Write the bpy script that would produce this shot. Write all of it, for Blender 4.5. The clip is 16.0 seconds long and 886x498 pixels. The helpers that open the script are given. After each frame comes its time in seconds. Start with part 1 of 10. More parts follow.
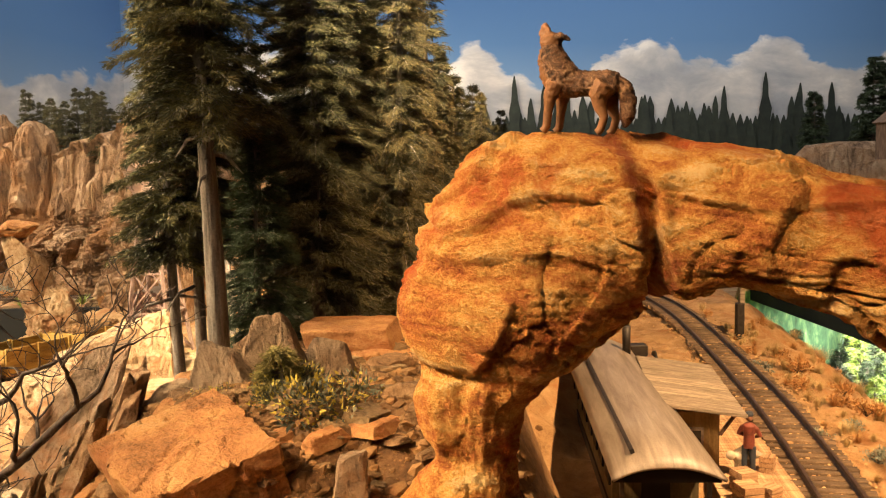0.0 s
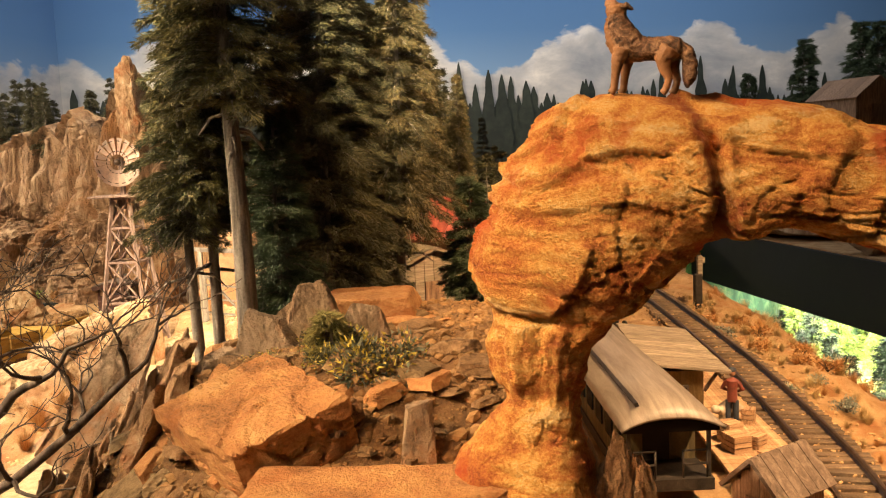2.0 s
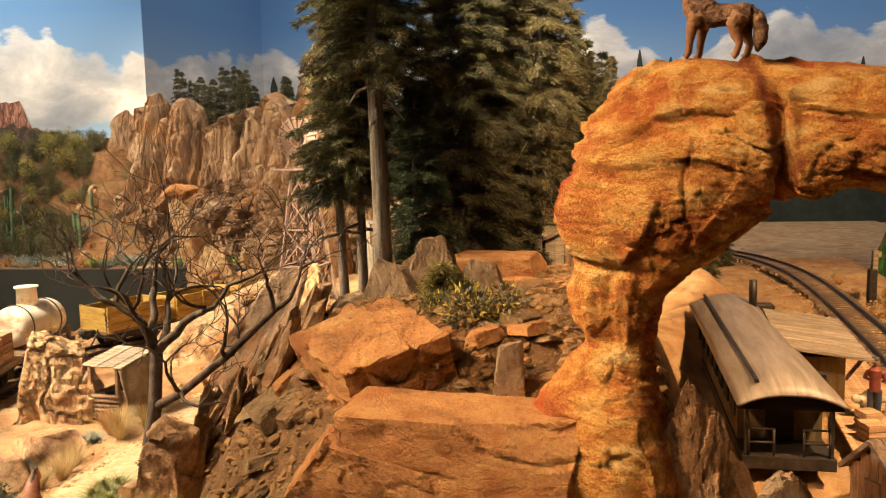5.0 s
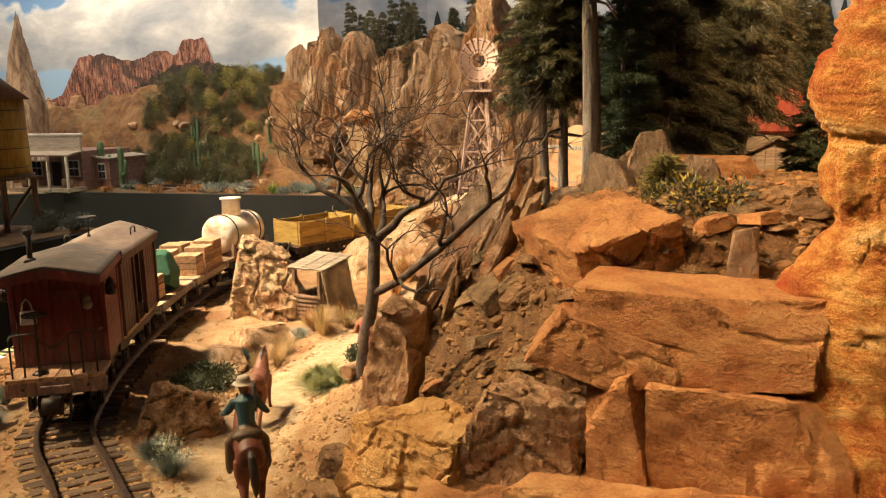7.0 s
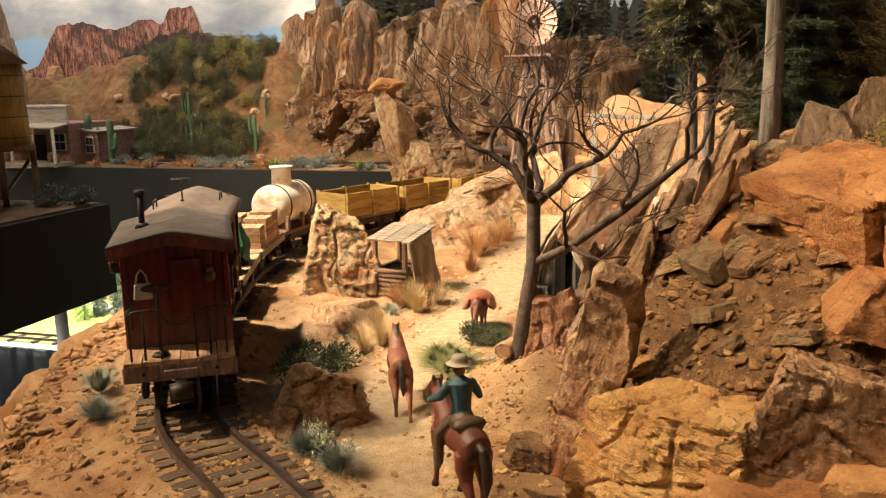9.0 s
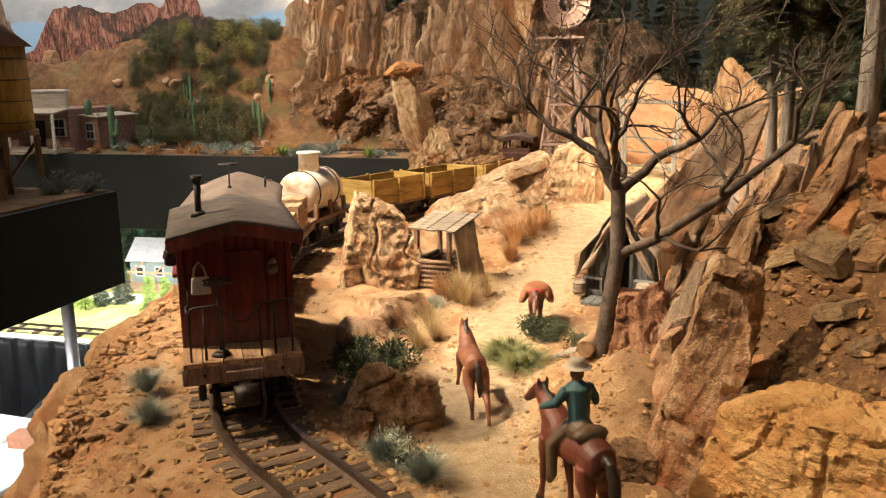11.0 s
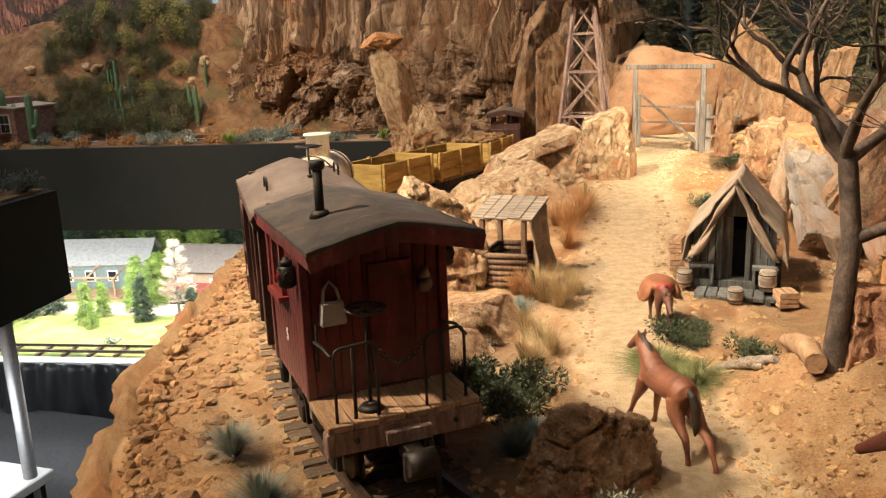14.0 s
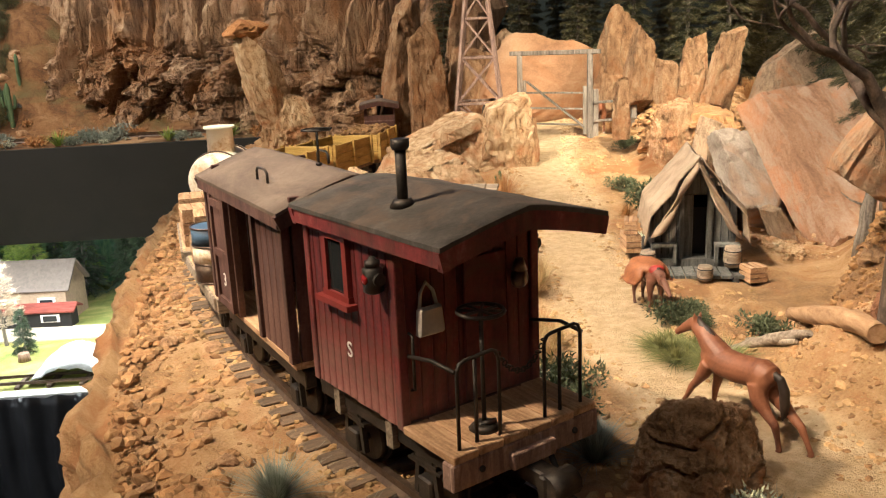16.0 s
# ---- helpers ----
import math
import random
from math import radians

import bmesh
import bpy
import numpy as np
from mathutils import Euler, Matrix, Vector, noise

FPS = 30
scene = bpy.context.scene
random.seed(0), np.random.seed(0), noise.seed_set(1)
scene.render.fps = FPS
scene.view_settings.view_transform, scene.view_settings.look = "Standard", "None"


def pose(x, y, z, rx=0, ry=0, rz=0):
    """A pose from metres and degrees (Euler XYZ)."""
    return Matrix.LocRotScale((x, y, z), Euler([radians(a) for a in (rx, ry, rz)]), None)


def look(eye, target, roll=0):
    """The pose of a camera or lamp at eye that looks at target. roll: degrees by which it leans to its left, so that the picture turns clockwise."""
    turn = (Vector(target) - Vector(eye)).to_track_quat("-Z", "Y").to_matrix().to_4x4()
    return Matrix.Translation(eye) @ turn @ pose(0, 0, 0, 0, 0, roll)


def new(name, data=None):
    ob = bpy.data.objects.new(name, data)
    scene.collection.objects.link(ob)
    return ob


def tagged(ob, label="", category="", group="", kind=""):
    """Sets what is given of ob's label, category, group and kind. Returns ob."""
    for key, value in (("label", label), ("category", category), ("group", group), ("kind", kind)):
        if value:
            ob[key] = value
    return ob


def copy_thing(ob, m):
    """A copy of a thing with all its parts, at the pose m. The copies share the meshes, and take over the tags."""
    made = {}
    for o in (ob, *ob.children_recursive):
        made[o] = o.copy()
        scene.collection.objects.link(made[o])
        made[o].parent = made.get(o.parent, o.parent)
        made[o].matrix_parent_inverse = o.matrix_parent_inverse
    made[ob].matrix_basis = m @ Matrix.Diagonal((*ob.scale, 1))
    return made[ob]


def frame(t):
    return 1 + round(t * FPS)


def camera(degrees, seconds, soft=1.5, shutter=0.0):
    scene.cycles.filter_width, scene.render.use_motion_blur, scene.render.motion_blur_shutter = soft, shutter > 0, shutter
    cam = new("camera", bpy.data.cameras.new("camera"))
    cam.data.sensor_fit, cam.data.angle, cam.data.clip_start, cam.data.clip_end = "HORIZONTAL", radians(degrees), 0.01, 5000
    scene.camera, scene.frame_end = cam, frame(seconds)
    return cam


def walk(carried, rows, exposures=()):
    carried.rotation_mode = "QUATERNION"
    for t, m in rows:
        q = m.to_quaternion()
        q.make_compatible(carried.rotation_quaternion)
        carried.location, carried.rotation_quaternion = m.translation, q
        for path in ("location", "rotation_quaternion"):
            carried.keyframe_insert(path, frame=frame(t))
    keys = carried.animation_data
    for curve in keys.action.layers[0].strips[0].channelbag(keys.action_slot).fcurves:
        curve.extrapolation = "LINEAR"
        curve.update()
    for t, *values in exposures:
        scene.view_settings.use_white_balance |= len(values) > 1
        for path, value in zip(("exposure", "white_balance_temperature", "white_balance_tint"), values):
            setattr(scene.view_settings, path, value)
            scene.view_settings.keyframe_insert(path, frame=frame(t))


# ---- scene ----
from mathutils.bvhtree import BVHTree

# ---- camera and walk ----
cam = camera(55.9, 16.0, soft=1.15)
METRES, EYE, TILT, LEAN, TURN = 1.05, 1.40, -5.5, 1.2, 0.0
ROWS = [
    (0.0, 0.0, 0.0, 0.0, 0.0, 0.0, 0.0),
    (0.5, -0.001, 0.001, -0.0129, -0.1, -0.59, -0.18),
    (1.0, -0.0211, 0.0036, -0.0162, -1.52, -1.38, 0.44),
    (1.5, -0.0491, -0.0135, -0.0117, -3.45, -1.19, 1.28),
    (2.0, -0.0722, -0.0306, -0.0162, -4.52, -0.77, 1.66),
    (2.5, -0.0869, -0.0451, -0.0229, -5.93, -0.71, 1.64),
    (3.0, -0.0993, -0.0575, -0.0288, -7.19, -0.43, 1.31),
    (5.5, -0.0097, -0.0935, -0.0471, 12.62, -2.03, -1.17),
    (6.0, -0.0279, -0.1075, -0.0584, 15.82, -3.04, -1.4),
    (6.5, -0.0451, -0.1146, -0.0717, 17.48, -4.15, -1.4),
    (7.0, -0.0702, -0.1077, -0.0822, 18.1, -5.3, -1.5),
    (7.5, -0.1148, -0.1006, -0.0911, 17.72, -5.93, -1.87),
    (8.0, -0.1756, -0.0979, -0.0964, 16.44, -5.97, -2.0),
    (8.5, -0.2267, -0.0873, -0.1034, 15.67, -6.07, -2.01),
    (9.0, -0.26, -0.0782, -0.1096, 15.19, -6.46, -1.72),
    (9.5, -0.2955, -0.0679, -0.1171, 15.17, -7.08, -1.61),
    (12.0, -0.3742, -0.0457, -0.1154, 13.37, -7.37, -2.14),
    (12.5, -0.4146, -0.0417, -0.1196, 12.65, -7.58, -2.23),
    (13.0, -0.4627, -0.0056, -0.1262, 11.41, -7.75, -2.03),
    (13.5, -0.5135, 0.0535, -0.1251, 9.51, -7.84, -1.41),
    (14.0, -0.5344, 0.0715, -0.1275, 8.1, -8.32, 0.24),
    (14.5, -0.5694, 0.0868, -0.1286, 5.53, -9.24, 1.77),
    (15.0, -0.6335, 0.1078, -0.1328, -0.23, -8.91, 1.35),
    (15.5, -0.6573, 0.119, -0.1354, -2.97, -8.7, 1.63),
    (16.0, -0.6726, 0.1282, -0.1375, -4.89, -8.7, 1.73),
]
EXPOSURES = [(0.0, 0.24, 6700, 10), (1.5, 0.18, 6600, 10), (3.0, 0.12, 6500, 10), (6.5, -0.02, 6500, 10), (9.0, -0.12, 6000, 10), (12.5, -0.17, 5700, 10), (14.0, -0.42, 5600, 10), (16.0, -0.46, 5600, 10)]
walk(cam, [(t, pose(0, 0, EYE, TILT, LEAN, TURN) @ pose(METRES * x, METRES * y, METRES * z, 90 + pitch, roll, yaw)) for t, x, y, z, yaw, pitch, roll in ROWS], EXPOSURES)

# ---- light: an indoor show room with warm spots on the ceiling ----
world = bpy.data.worlds.new("room_world")
scene.world = world
world.use_nodes = True
world.node_tree.nodes["Background"].inputs[0].default_value = (1.0, 0.78, 0.55, 1)
world.node_tree.nodes["Background"].inputs[1].default_value = 0.085


def spot(name, eye, target, watts, degrees, colour, radius=0.03, blend=0.6):
    data = bpy.data.lights.new(name, "SPOT")
    data.energy, data.spot_size, data.spot_blend = watts, radians(degrees), blend
    data.color, data.shadow_soft_size = colour, radius
    ob = new(name, data)
    ob.matrix_world = look(eye, target)
    return ob


def area(name, eye, target, watts, sx, sy, colour):
    data = bpy.data.lights.new(name, "AREA")
    data.shape, data.size, data.size_y = "RECTANGLE", sx, sy
    data.energy, data.color = watts, colour
    ob = new(name, data)
    ob.matrix_world = look(eye, target)
    return ob


WARM = (1.0, 0.72, 0.42)
AMBER = (1.0, 0.60, 0.28)
spot("ceiling_spot_canyon", (-1.45, 0.55, 2.75), (-0.47, 1.14, 1.03), 390, 40, (1.0, 0.80, 0.55), 0.035)
spot("ceiling_spot_arch", (-1.00, -0.42, 2.45), (0.10, 0.40, 1.34), 122, 25, AMBER, 0.035)
spot("ceiling_spot_train", (-1.95, 0.22, 2.65), (-0.62, 0.46, 1.04), 345, 48, WARM, 0.04)
spot("ceiling_spot_slope", (-1.15, -0.25, 2.65), (-0.20, 0.46, 1.12), 52, 26, WARM, 0.035)
spot("ceiling_spot_forest", (-0.45, -0.45, 2.75), (-0.26, 0.85, 1.72), 1000, 20, (1.0, 0.78, 0.48), 0.04)
spot("ceiling_spot_cliff", (-1.9, 1.1, 2.75), (-1.05, 2.50, 1.45), 300, 60, (1.0, 0.76, 0.48), 0.04)
spot("ceiling_spot_gate", (-1.45, 0.70, 2.78), (-0.78, 1.82, 1.17), 110, 32, (1.0, 0.76, 0.48), 0.04)
spot("ceiling_spot_town", (-2.9, 1.1, 2.7), (-2.4, 2.8, 1.20), 85, 60, (1.0, 0.80, 0.55), 0.05)
spot("ceiling_spot_station", (0.9, 0.1, 2.7), (0.48, 1.20, 1.05), 400, 50, AMBER, 0.04)
area("cornice_sky_west", (-2.6, 2.3, 2.72), (-2.5, 3.2, 1.75), 42, 1.8, 0.15, (1.0, 0.90, 0.75))
area("cornice_sky_east", (0.4, 2.9, 2.72), (0.4, 4.05, 1.8), 28, 3.4, 0.15, (0.95, 0.92, 0.9))
area("under_deck_lamp_west", (-2.1, 2.40, 0.735), (-2.1, 2.48, 0.0), 31, 1.7, 0.35, (1.0, 0.97, 0.85))
area("under_deck_lamp_east", (1.95, 3.0, 0.735), (1.95, 3.0, 0.0), 90, 0.5, 1.5, (1.0, 0.97, 0.85))
# unseen light added below the side shelf to brighten the white table
area("under_deck_lamp_side", (-2.25, 1.25, 0.765), (-2.25, 1.25, 0.0), 16, 1.2, 0.3, (1.0, 0.97, 0.88))
area("room_ceiling_panel", (-0.9, -0.6, 2.78), (-0.7, 0.6, 1.0), 10, 1.6, 1.2, (1.0, 0.80, 0.58))

# ---- materials ----
def node_mat(name):
    m = bpy.data.materials.new(name)
    m.use_nodes = True
    return m, m.node_tree, m.node_tree.nodes["Principled BSDF"]


def ramp(nt, stops):
    r = nt.nodes.new("ShaderNodeValToRGB")
    e = r.color_ramp.elements
    while len(e) < len(stops):
        e.new(0.5)
    for el, (p, c) in zip(e, stops):
        el.position, el.color = p, (*c, 1)
    return r


def noise_node(nt, vec, scale, detail=6, rough=0.6, distort=0.0):
    n = nt.nodes.new("ShaderNodeTexNoise")
    n.inputs["Scale"].default_value, n.inputs["Detail"].default_value = scale, detail
    n.inputs["Roughness"].default_value, n.inputs["Distortion"].default_value = rough, distort
    nt.links.new(vec, n.inputs["Vector"])
    return n


def surf(name, stops, scale=60, stretch=(1, 1, 1), fine=400, stain=None, stain_scale=14, stain_cut=(0.5, 0.66), rough=0.85,
         bump=0.35, bump_size=0.0015, metal=0.0, vary=0.0, distort=0.6, rot=(0, 0, 0), island=False, world_space=False, grain=0.35, craggy=0.0):
    """A rough natural surface: a stretched noise through a colour ramp, fine grain, stains of a second colour, and
    relief; craggy also paints shade into its crevices.
    """
    m, nt, bsdf = node_mat(name)
    L = nt.links
    tc = nt.nodes.new("ShaderNodeTexCoord")
    src = tc.outputs["Object"]
    if world_space:
        src = nt.nodes.new("ShaderNodeNewGeometry").outputs["Position"]
    mp = nt.nodes.new("ShaderNodeMapping")
    mp.inputs["Scale"].default_value, mp.inputs["Rotation"].default_value = stretch, [radians(a) for a in rot]
    L.new(src, mp.inputs["Vector"])
    big = noise_node(nt, mp.outputs[0], scale, 7, 0.62, distort)
    small = noise_node(nt, src, fine, 4, 0.7)
    mixv = nt.nodes.new("ShaderNodeMath")
    mixv.operation = "MULTIPLY_ADD"
    L.new(small.outputs["Fac"], mixv.inputs[0])
    mixv.inputs[1].default_value = grain
    sub = nt.nodes.new("ShaderNodeMath")
    sub.operation = "SUBTRACT"
    L.new(big.outputs["Fac"], sub.inputs[0])
    sub.inputs[1].default_value = grain * 0.5
    L.new(sub.outputs[0], mixv.inputs[2])
    # ridged noise cuts crevices and darkens them in the colour, as painted shade
    if craggy:
        rid = noise_node(nt, mp.outputs[0], scale * 2.3, 6, 0.6, 0.4)
        rid.noise_type = "RIDGED_MULTIFRACTAL"
        rid.inputs["Gain"].default_value = 1.6
        rid.inputs["Offset"].default_value = 0.9
        mr0 = nt.nodes.new("ShaderNodeMapRange")
        mr0.inputs["From Min"].default_value, mr0.inputs["From Max"].default_value = 0.2, 1.9
        mr0.inputs["To Min"].default_value, mr0.inputs["To Max"].default_value = craggy * 0.5, -craggy * 0.5
        L.new(rid.outputs["Fac"], mr0.inputs["Value"])
        both = nt.nodes.new("ShaderNodeMath")
        both.operation = "ADD"
        L.new(mixv.outputs[0], both.inputs[0])
        L.new(mr0.outputs[0], both.inputs[1])
        mixv = both
    cr = ramp(nt, stops)
    L.new(mixv.outputs[0], cr.inputs[0])
    col = cr.outputs[0]
    if stain:
        st = noise_node(nt, src, stain_scale, 5, 0.65, 0.8)
        mr = nt.nodes.new("ShaderNodeMapRange")
        mr.inputs["From Min"].default_value, mr.inputs["From Max"].default_value = stain_cut
        mr.inputs["To Max"].default_value = 0.85
        L.new(st.outputs["Fac"], mr.inputs["Value"])
        mx = nt.nodes.new("ShaderNodeMix")
        mx.data_type = "RGBA"
        L.new(mr.outputs[0], mx.inputs["Factor"])
        L.new(col, mx.inputs["A"])
        mx.inputs["B"].default_value = (*stain, 1)
        col = mx.outputs["Result"]
    if vary:
        rnd = nt.nodes.new("ShaderNodeNewGeometry").outputs["Random Per Island"] if island else nt.nodes.new("ShaderNodeObjectInfo").outputs["Random"]
        mr2 = nt.nodes.new("ShaderNodeMapRange")
        mr2.inputs["To Min"].default_value, mr2.inputs["To Max"].default_value = 1 - vary, 1 + vary
        L.new(rnd, mr2.inputs["Value"])
        hs = nt.nodes.new("ShaderNodeHueSaturation")
        L.new(mr2.outputs[0], hs.inputs["Value"])
        L.new(col, hs.inputs["Color"])
        col = hs.outputs[0]
    L.new(col, bsdf.inputs["Base Color"])
    bsdf.inputs["Roughness"].default_value, bsdf.inputs["Metallic"].default_value = rough, metal
    if bump:
        bp = nt.nodes.new("ShaderNodeBump")
        bp.inputs["Strength"].default_value, bp.inputs["Distance"].default_value = bump, bump_size
        L.new(mixv.outputs[0], bp.inputs["Height"])
        L.new(bp.outputs[0], bsdf.inputs["Normal"])
    return m


def plain(name, colour, rough=0.6, metal=0.0, dirt=0.25, scale=90, bump=0.15):
    d = tuple(c * (1 - dirt) for c in colour)
    u = tuple(min(1, c * (1 + dirt * 0.6)) for c in colour)
    return surf(name, [(0.3, d), (0.55, colour), (0.75, u)], scale=scale, fine=500, rough=rough, metal=metal, bump=bump, bump_size=0.0006)


M = {}
M["arch"] = surf("painted_orange_sandstone", [(0.18, (0.16, 0.035, 0.008)), (0.34, (0.42, 0.12, 0.024)), (0.48, (0.58, 0.235, 0.050)), (0.60, (0.72, 0.39, 0.10)), (0.76, (0.80, 0.57, 0.26))],
                 scale=18, stretch=(1.0, 1.0, 2.2), fine=600, stain=(0.46, 0.075, 0.013), stain_scale=13, stain_cut=(0.52, 0.64), bump=1.0, bump_size=0.0065, craggy=0.20, rot=(0, -8, 0), grain=0.62)
def red_crack(m):
    """An iron-red streak down the crack behind the arch's shoulder."""
    nt = m.node_tree
    L = nt.links
    b = next(n for n in nt.nodes if n.type == "BSDF_PRINCIPLED")
    old = b.inputs["Base Color"].links[0].from_socket
    pos = nt.nodes.new("ShaderNodeNewGeometry").outputs["Position"]
    sep = nt.nodes.new("ShaderNodeSeparateXYZ")
    L.new(pos, sep.inputs[0])
    nz = noise_node(nt, pos, 45, 4, 0.6, 0.3)

    def mul(a, k, c):
        n = nt.nodes.new("ShaderNodeMath")
        n.operation = "MULTIPLY_ADD"
        L.new(a, n.inputs[0])
        n.inputs[1].default_value = k
        if isinstance(c, float):
            n.inputs[2].default_value = c
        else:
            L.new(c, n.inputs[2])
        return n.outputs[0]
    line = mul(nz.outputs["Fac"], 0.026, mul(sep.outputs[2], 0.30, mul(sep.outputs[0], 1.0, -0.092 - 0.30 * 1.36 - 0.013)))
    ab = nt.nodes.new("ShaderNodeMath")
    ab.operation = "ABSOLUTE"
    L.new(line, ab.inputs[0])
    mr = nt.nodes.new("ShaderNodeMapRange")
    mr.inputs["From Min"].default_value, mr.inputs["From Max"].default_value = 0.0015, 0.0065
    mr.inputs["To Min"].default_value, mr.inputs["To Max"].default_value = 0.75, 0.0
    L.new(ab.outputs[0], mr.inputs["Value"])
    mx = nt.nodes.new("ShaderNodeMix")
    mx.data_type = "RGBA"
    L.new(mr.outputs[0], mx.inputs["Factor"])
    L.new(old, mx.inputs["A"])
    mx.inputs["B"].default_value = (0.22, 0.028, 0.008, 1)
    L.new(mx.outputs["Result"], b.inputs["Base Color"])


red_crack(M["arch"])
M["slab"] = surf("orange_quarry_stone", [(0.25, (0.20, 0.085, 0.03)), (0.45, (0.46, 0.21, 0.075)), (0.62, (0.60, 0.33, 0.13)), (0.8, (0.66, 0.42, 0.22))],
                 scale=16, stretch=(1, 1, 2.2), fine=420, stain=(0.38, 0.12, 0.03), stain_scale=13, bump=1.0, bump_size=0.007, craggy=0.13, vary=0.14, grain=0.5)
M["boulder"] = surf("tan_boulder_stone", [(0.22, (0.13, 0.07, 0.035)), (0.42, (0.38, 0.22, 0.11)), (0.6, (0.56, 0.36, 0.20)), (0.8, (0.72, 0.55, 0.38))],
                    scale=22, stretch=(1.3, 1.3, 0.8), fine=420, stain=(0.42, 0.15, 0.05), stain_scale=14, bump=1.0, bump_size=0.009, craggy=0.26, vary=0.18, grain=0.5)
M["spirestone"] = surf("orange_brown_spire_stone", [(0.22, (0.10, 0.052, 0.026)), (0.42, (0.28, 0.155, 0.075)), (0.6, (0.42, 0.26, 0.14)), (0.8, (0.55, 0.40, 0.26))],
                       scale=22, stretch=(1.5, 1.5, 0.7), fine=420, stain=(0.36, 0.15, 0.05), stain_scale=14, bump=1.0, bump_size=0.009, craggy=0.26, vary=0.15, grain=0.5)
M["slate"] = surf("weathered_grey_tan_slate", [(0.25, (0.14, 0.095, 0.06)), (0.5, (0.34, 0.24, 0.155)), (0.75, (0.50, 0.36, 0.24))],
                  scale=24, stretch=(1.8, 1.8, 0.7), fine=420, stain=(0.45, 0.20, 0.08), stain_scale=16, bump=1.0, bump_size=0.008, craggy=0.2, vary=0.18, grain=0.5)
M["redslab"] = surf("red_orange_slab_stone", [(0.25, (0.15, 0.06, 0.03)), (0.45, (0.38, 0.18, 0.09)), (0.65, (0.54, 0.30, 0.17)), (0.85, (0.68, 0.48, 0.33))],
                    scale=20, stretch=(1.6, 1.6, 0.6), fine=420, stain=(0.42, 0.13, 0.05), stain_scale=16, bump=1.0, bump_size=0.008, craggy=0.22, vary=0.15, grain=0.5)
M["brownstone"] = surf("brown_loose_stone", [(0.25, (0.08, 0.04, 0.016)), (0.5, (0.24, 0.135, 0.06)), (0.75, (0.40, 0.25, 0.13))],
                       scale=40, stretch=(1, 1, 1.5), fine=500, bump=1.0, bump_size=0.006, craggy=0.2, vary=0.25, grain=0.5)
M["rubblestone"] = surf("olive_brown_slope_stone", [(0.25, (0.10, 0.06, 0.028)), (0.5, (0.27, 0.175, 0.085)), (0.75, (0.42, 0.29, 0.15))],
                        scale=40, stretch=(1, 1, 2.2), fine=500, bump=1.0, bump_size=0.005, craggy=0.2, vary=0.3, grain=0.5)
M["pinkface"] = surf("smooth_pink_grey_rock", [(0.25, (0.18, 0.095, 0.055)), (0.42, (0.33, 0.19, 0.115)), (0.58, (0.40, 0.29, 0.215)), (0.76, (0.50, 0.44, 0.385))],
                     scale=13, stretch=(1.5, 1.5, 0.7), fine=300, stain=(0.46, 0.19, 0.075), stain_scale=16, bump=1.0, bump_size=0.007, craggy=0.16, grain=0.3)
M["ochre"] = surf("yellow_ochre_crusted_stone", [(0.20, (0.30, 0.13, 0.035)), (0.40, (0.55, 0.30, 0.095)), (0.60, (0.68, 0.43, 0.17)), (0.8, (0.76, 0.56, 0.30))],
                 scale=18, stretch=(1, 1, 1.6), fine=420, stain=(0.50, 0.20, 0.05), stain_scale=12, bump=1.0, bump_size=0.006, craggy=0.14, grain=0.5)
M["smoothtan"] = surf("smooth_tan_boulder", [(0.22, (0.16, 0.082, 0.042)), (0.45, (0.32, 0.175, 0.092)), (0.65, (0.42, 0.26, 0.15)), (0.85, (0.52, 0.37, 0.245))],
                     scale=10, stretch=(0.8, 0.8, 1.6), fine=300, stain=(0.30, 0.13, 0.05), stain_scale=6, bump=1.0, bump_size=0.006, craggy=0.12, grain=0.35)
M["palelog"] = surf("bleached_orange_log", [(0.3, (0.22, 0.12, 0.06)), (0.55, (0.42, 0.26, 0.14)), (0.8, (0.56, 0.39, 0.24))], scale=40, stretch=(3, 0.5, 3), fine=500, bump=0.8, bump_size=0.002)
M["greyface"] = surf("smooth_grey_rock", [(0.25, (0.16, 0.125, 0.10)), (0.5, (0.30, 0.255, 0.215)), (0.8, (0.50, 0.45, 0.40))],
                     scale=14, stretch=(1.5, 1.5, 0.8), fine=400, stain=(0.40, 0.22, 0.11), stain_scale=9, bump=1.0, bump_size=0.005, craggy=0.15, grain=0.4)
M["pale"] = surf("pale_cream_sandstone", [(0.25, (0.24, 0.13, 0.055)), (0.45, (0.50, 0.32, 0.17)), (0.65, (0.66, 0.48, 0.29)), (0.85, (0.78, 0.64, 0.45))],
                 scale=22, stretch=(1.4, 1.4, 0.9), fine=380, stain=(0.50, 0.22, 0.09), stain_scale=16, bump=1.0, bump_size=0.01, craggy=0.32, vary=0.1)
M["cliff"] = surf("brown_canyon_cliff", [(0.22, (0.07, 0.042, 0.026)), (0.40, (0.24, 0.145, 0.082)), (0.56, (0.40, 0.25, 0.145)), (0.76, (0.56, 0.40, 0.25))],
                  scale=8, stretch=(1.9, 1.9, 0.6), fine=170, stain=(0.38, 0.18, 0.065), stain_scale=3, bump=1.0, bump_size=0.03, craggy=0.30, world_space=True)
M["ledge"] = surf("tan_layered_ledge", [(0.22, (0.12, 0.06, 0.028)), (0.40, (0.32, 0.17, 0.08)), (0.58, (0.46, 0.27, 0.14)), (0.78, (0.58, 0.39, 0.23))],
                  scale=9, stretch=(0.7, 0.7, 3.2), fine=200, stain=(0.34, 0.15, 0.05), stain_scale=4, bump=1.0, bump_size=0.02, craggy=0.25, world_space=True)
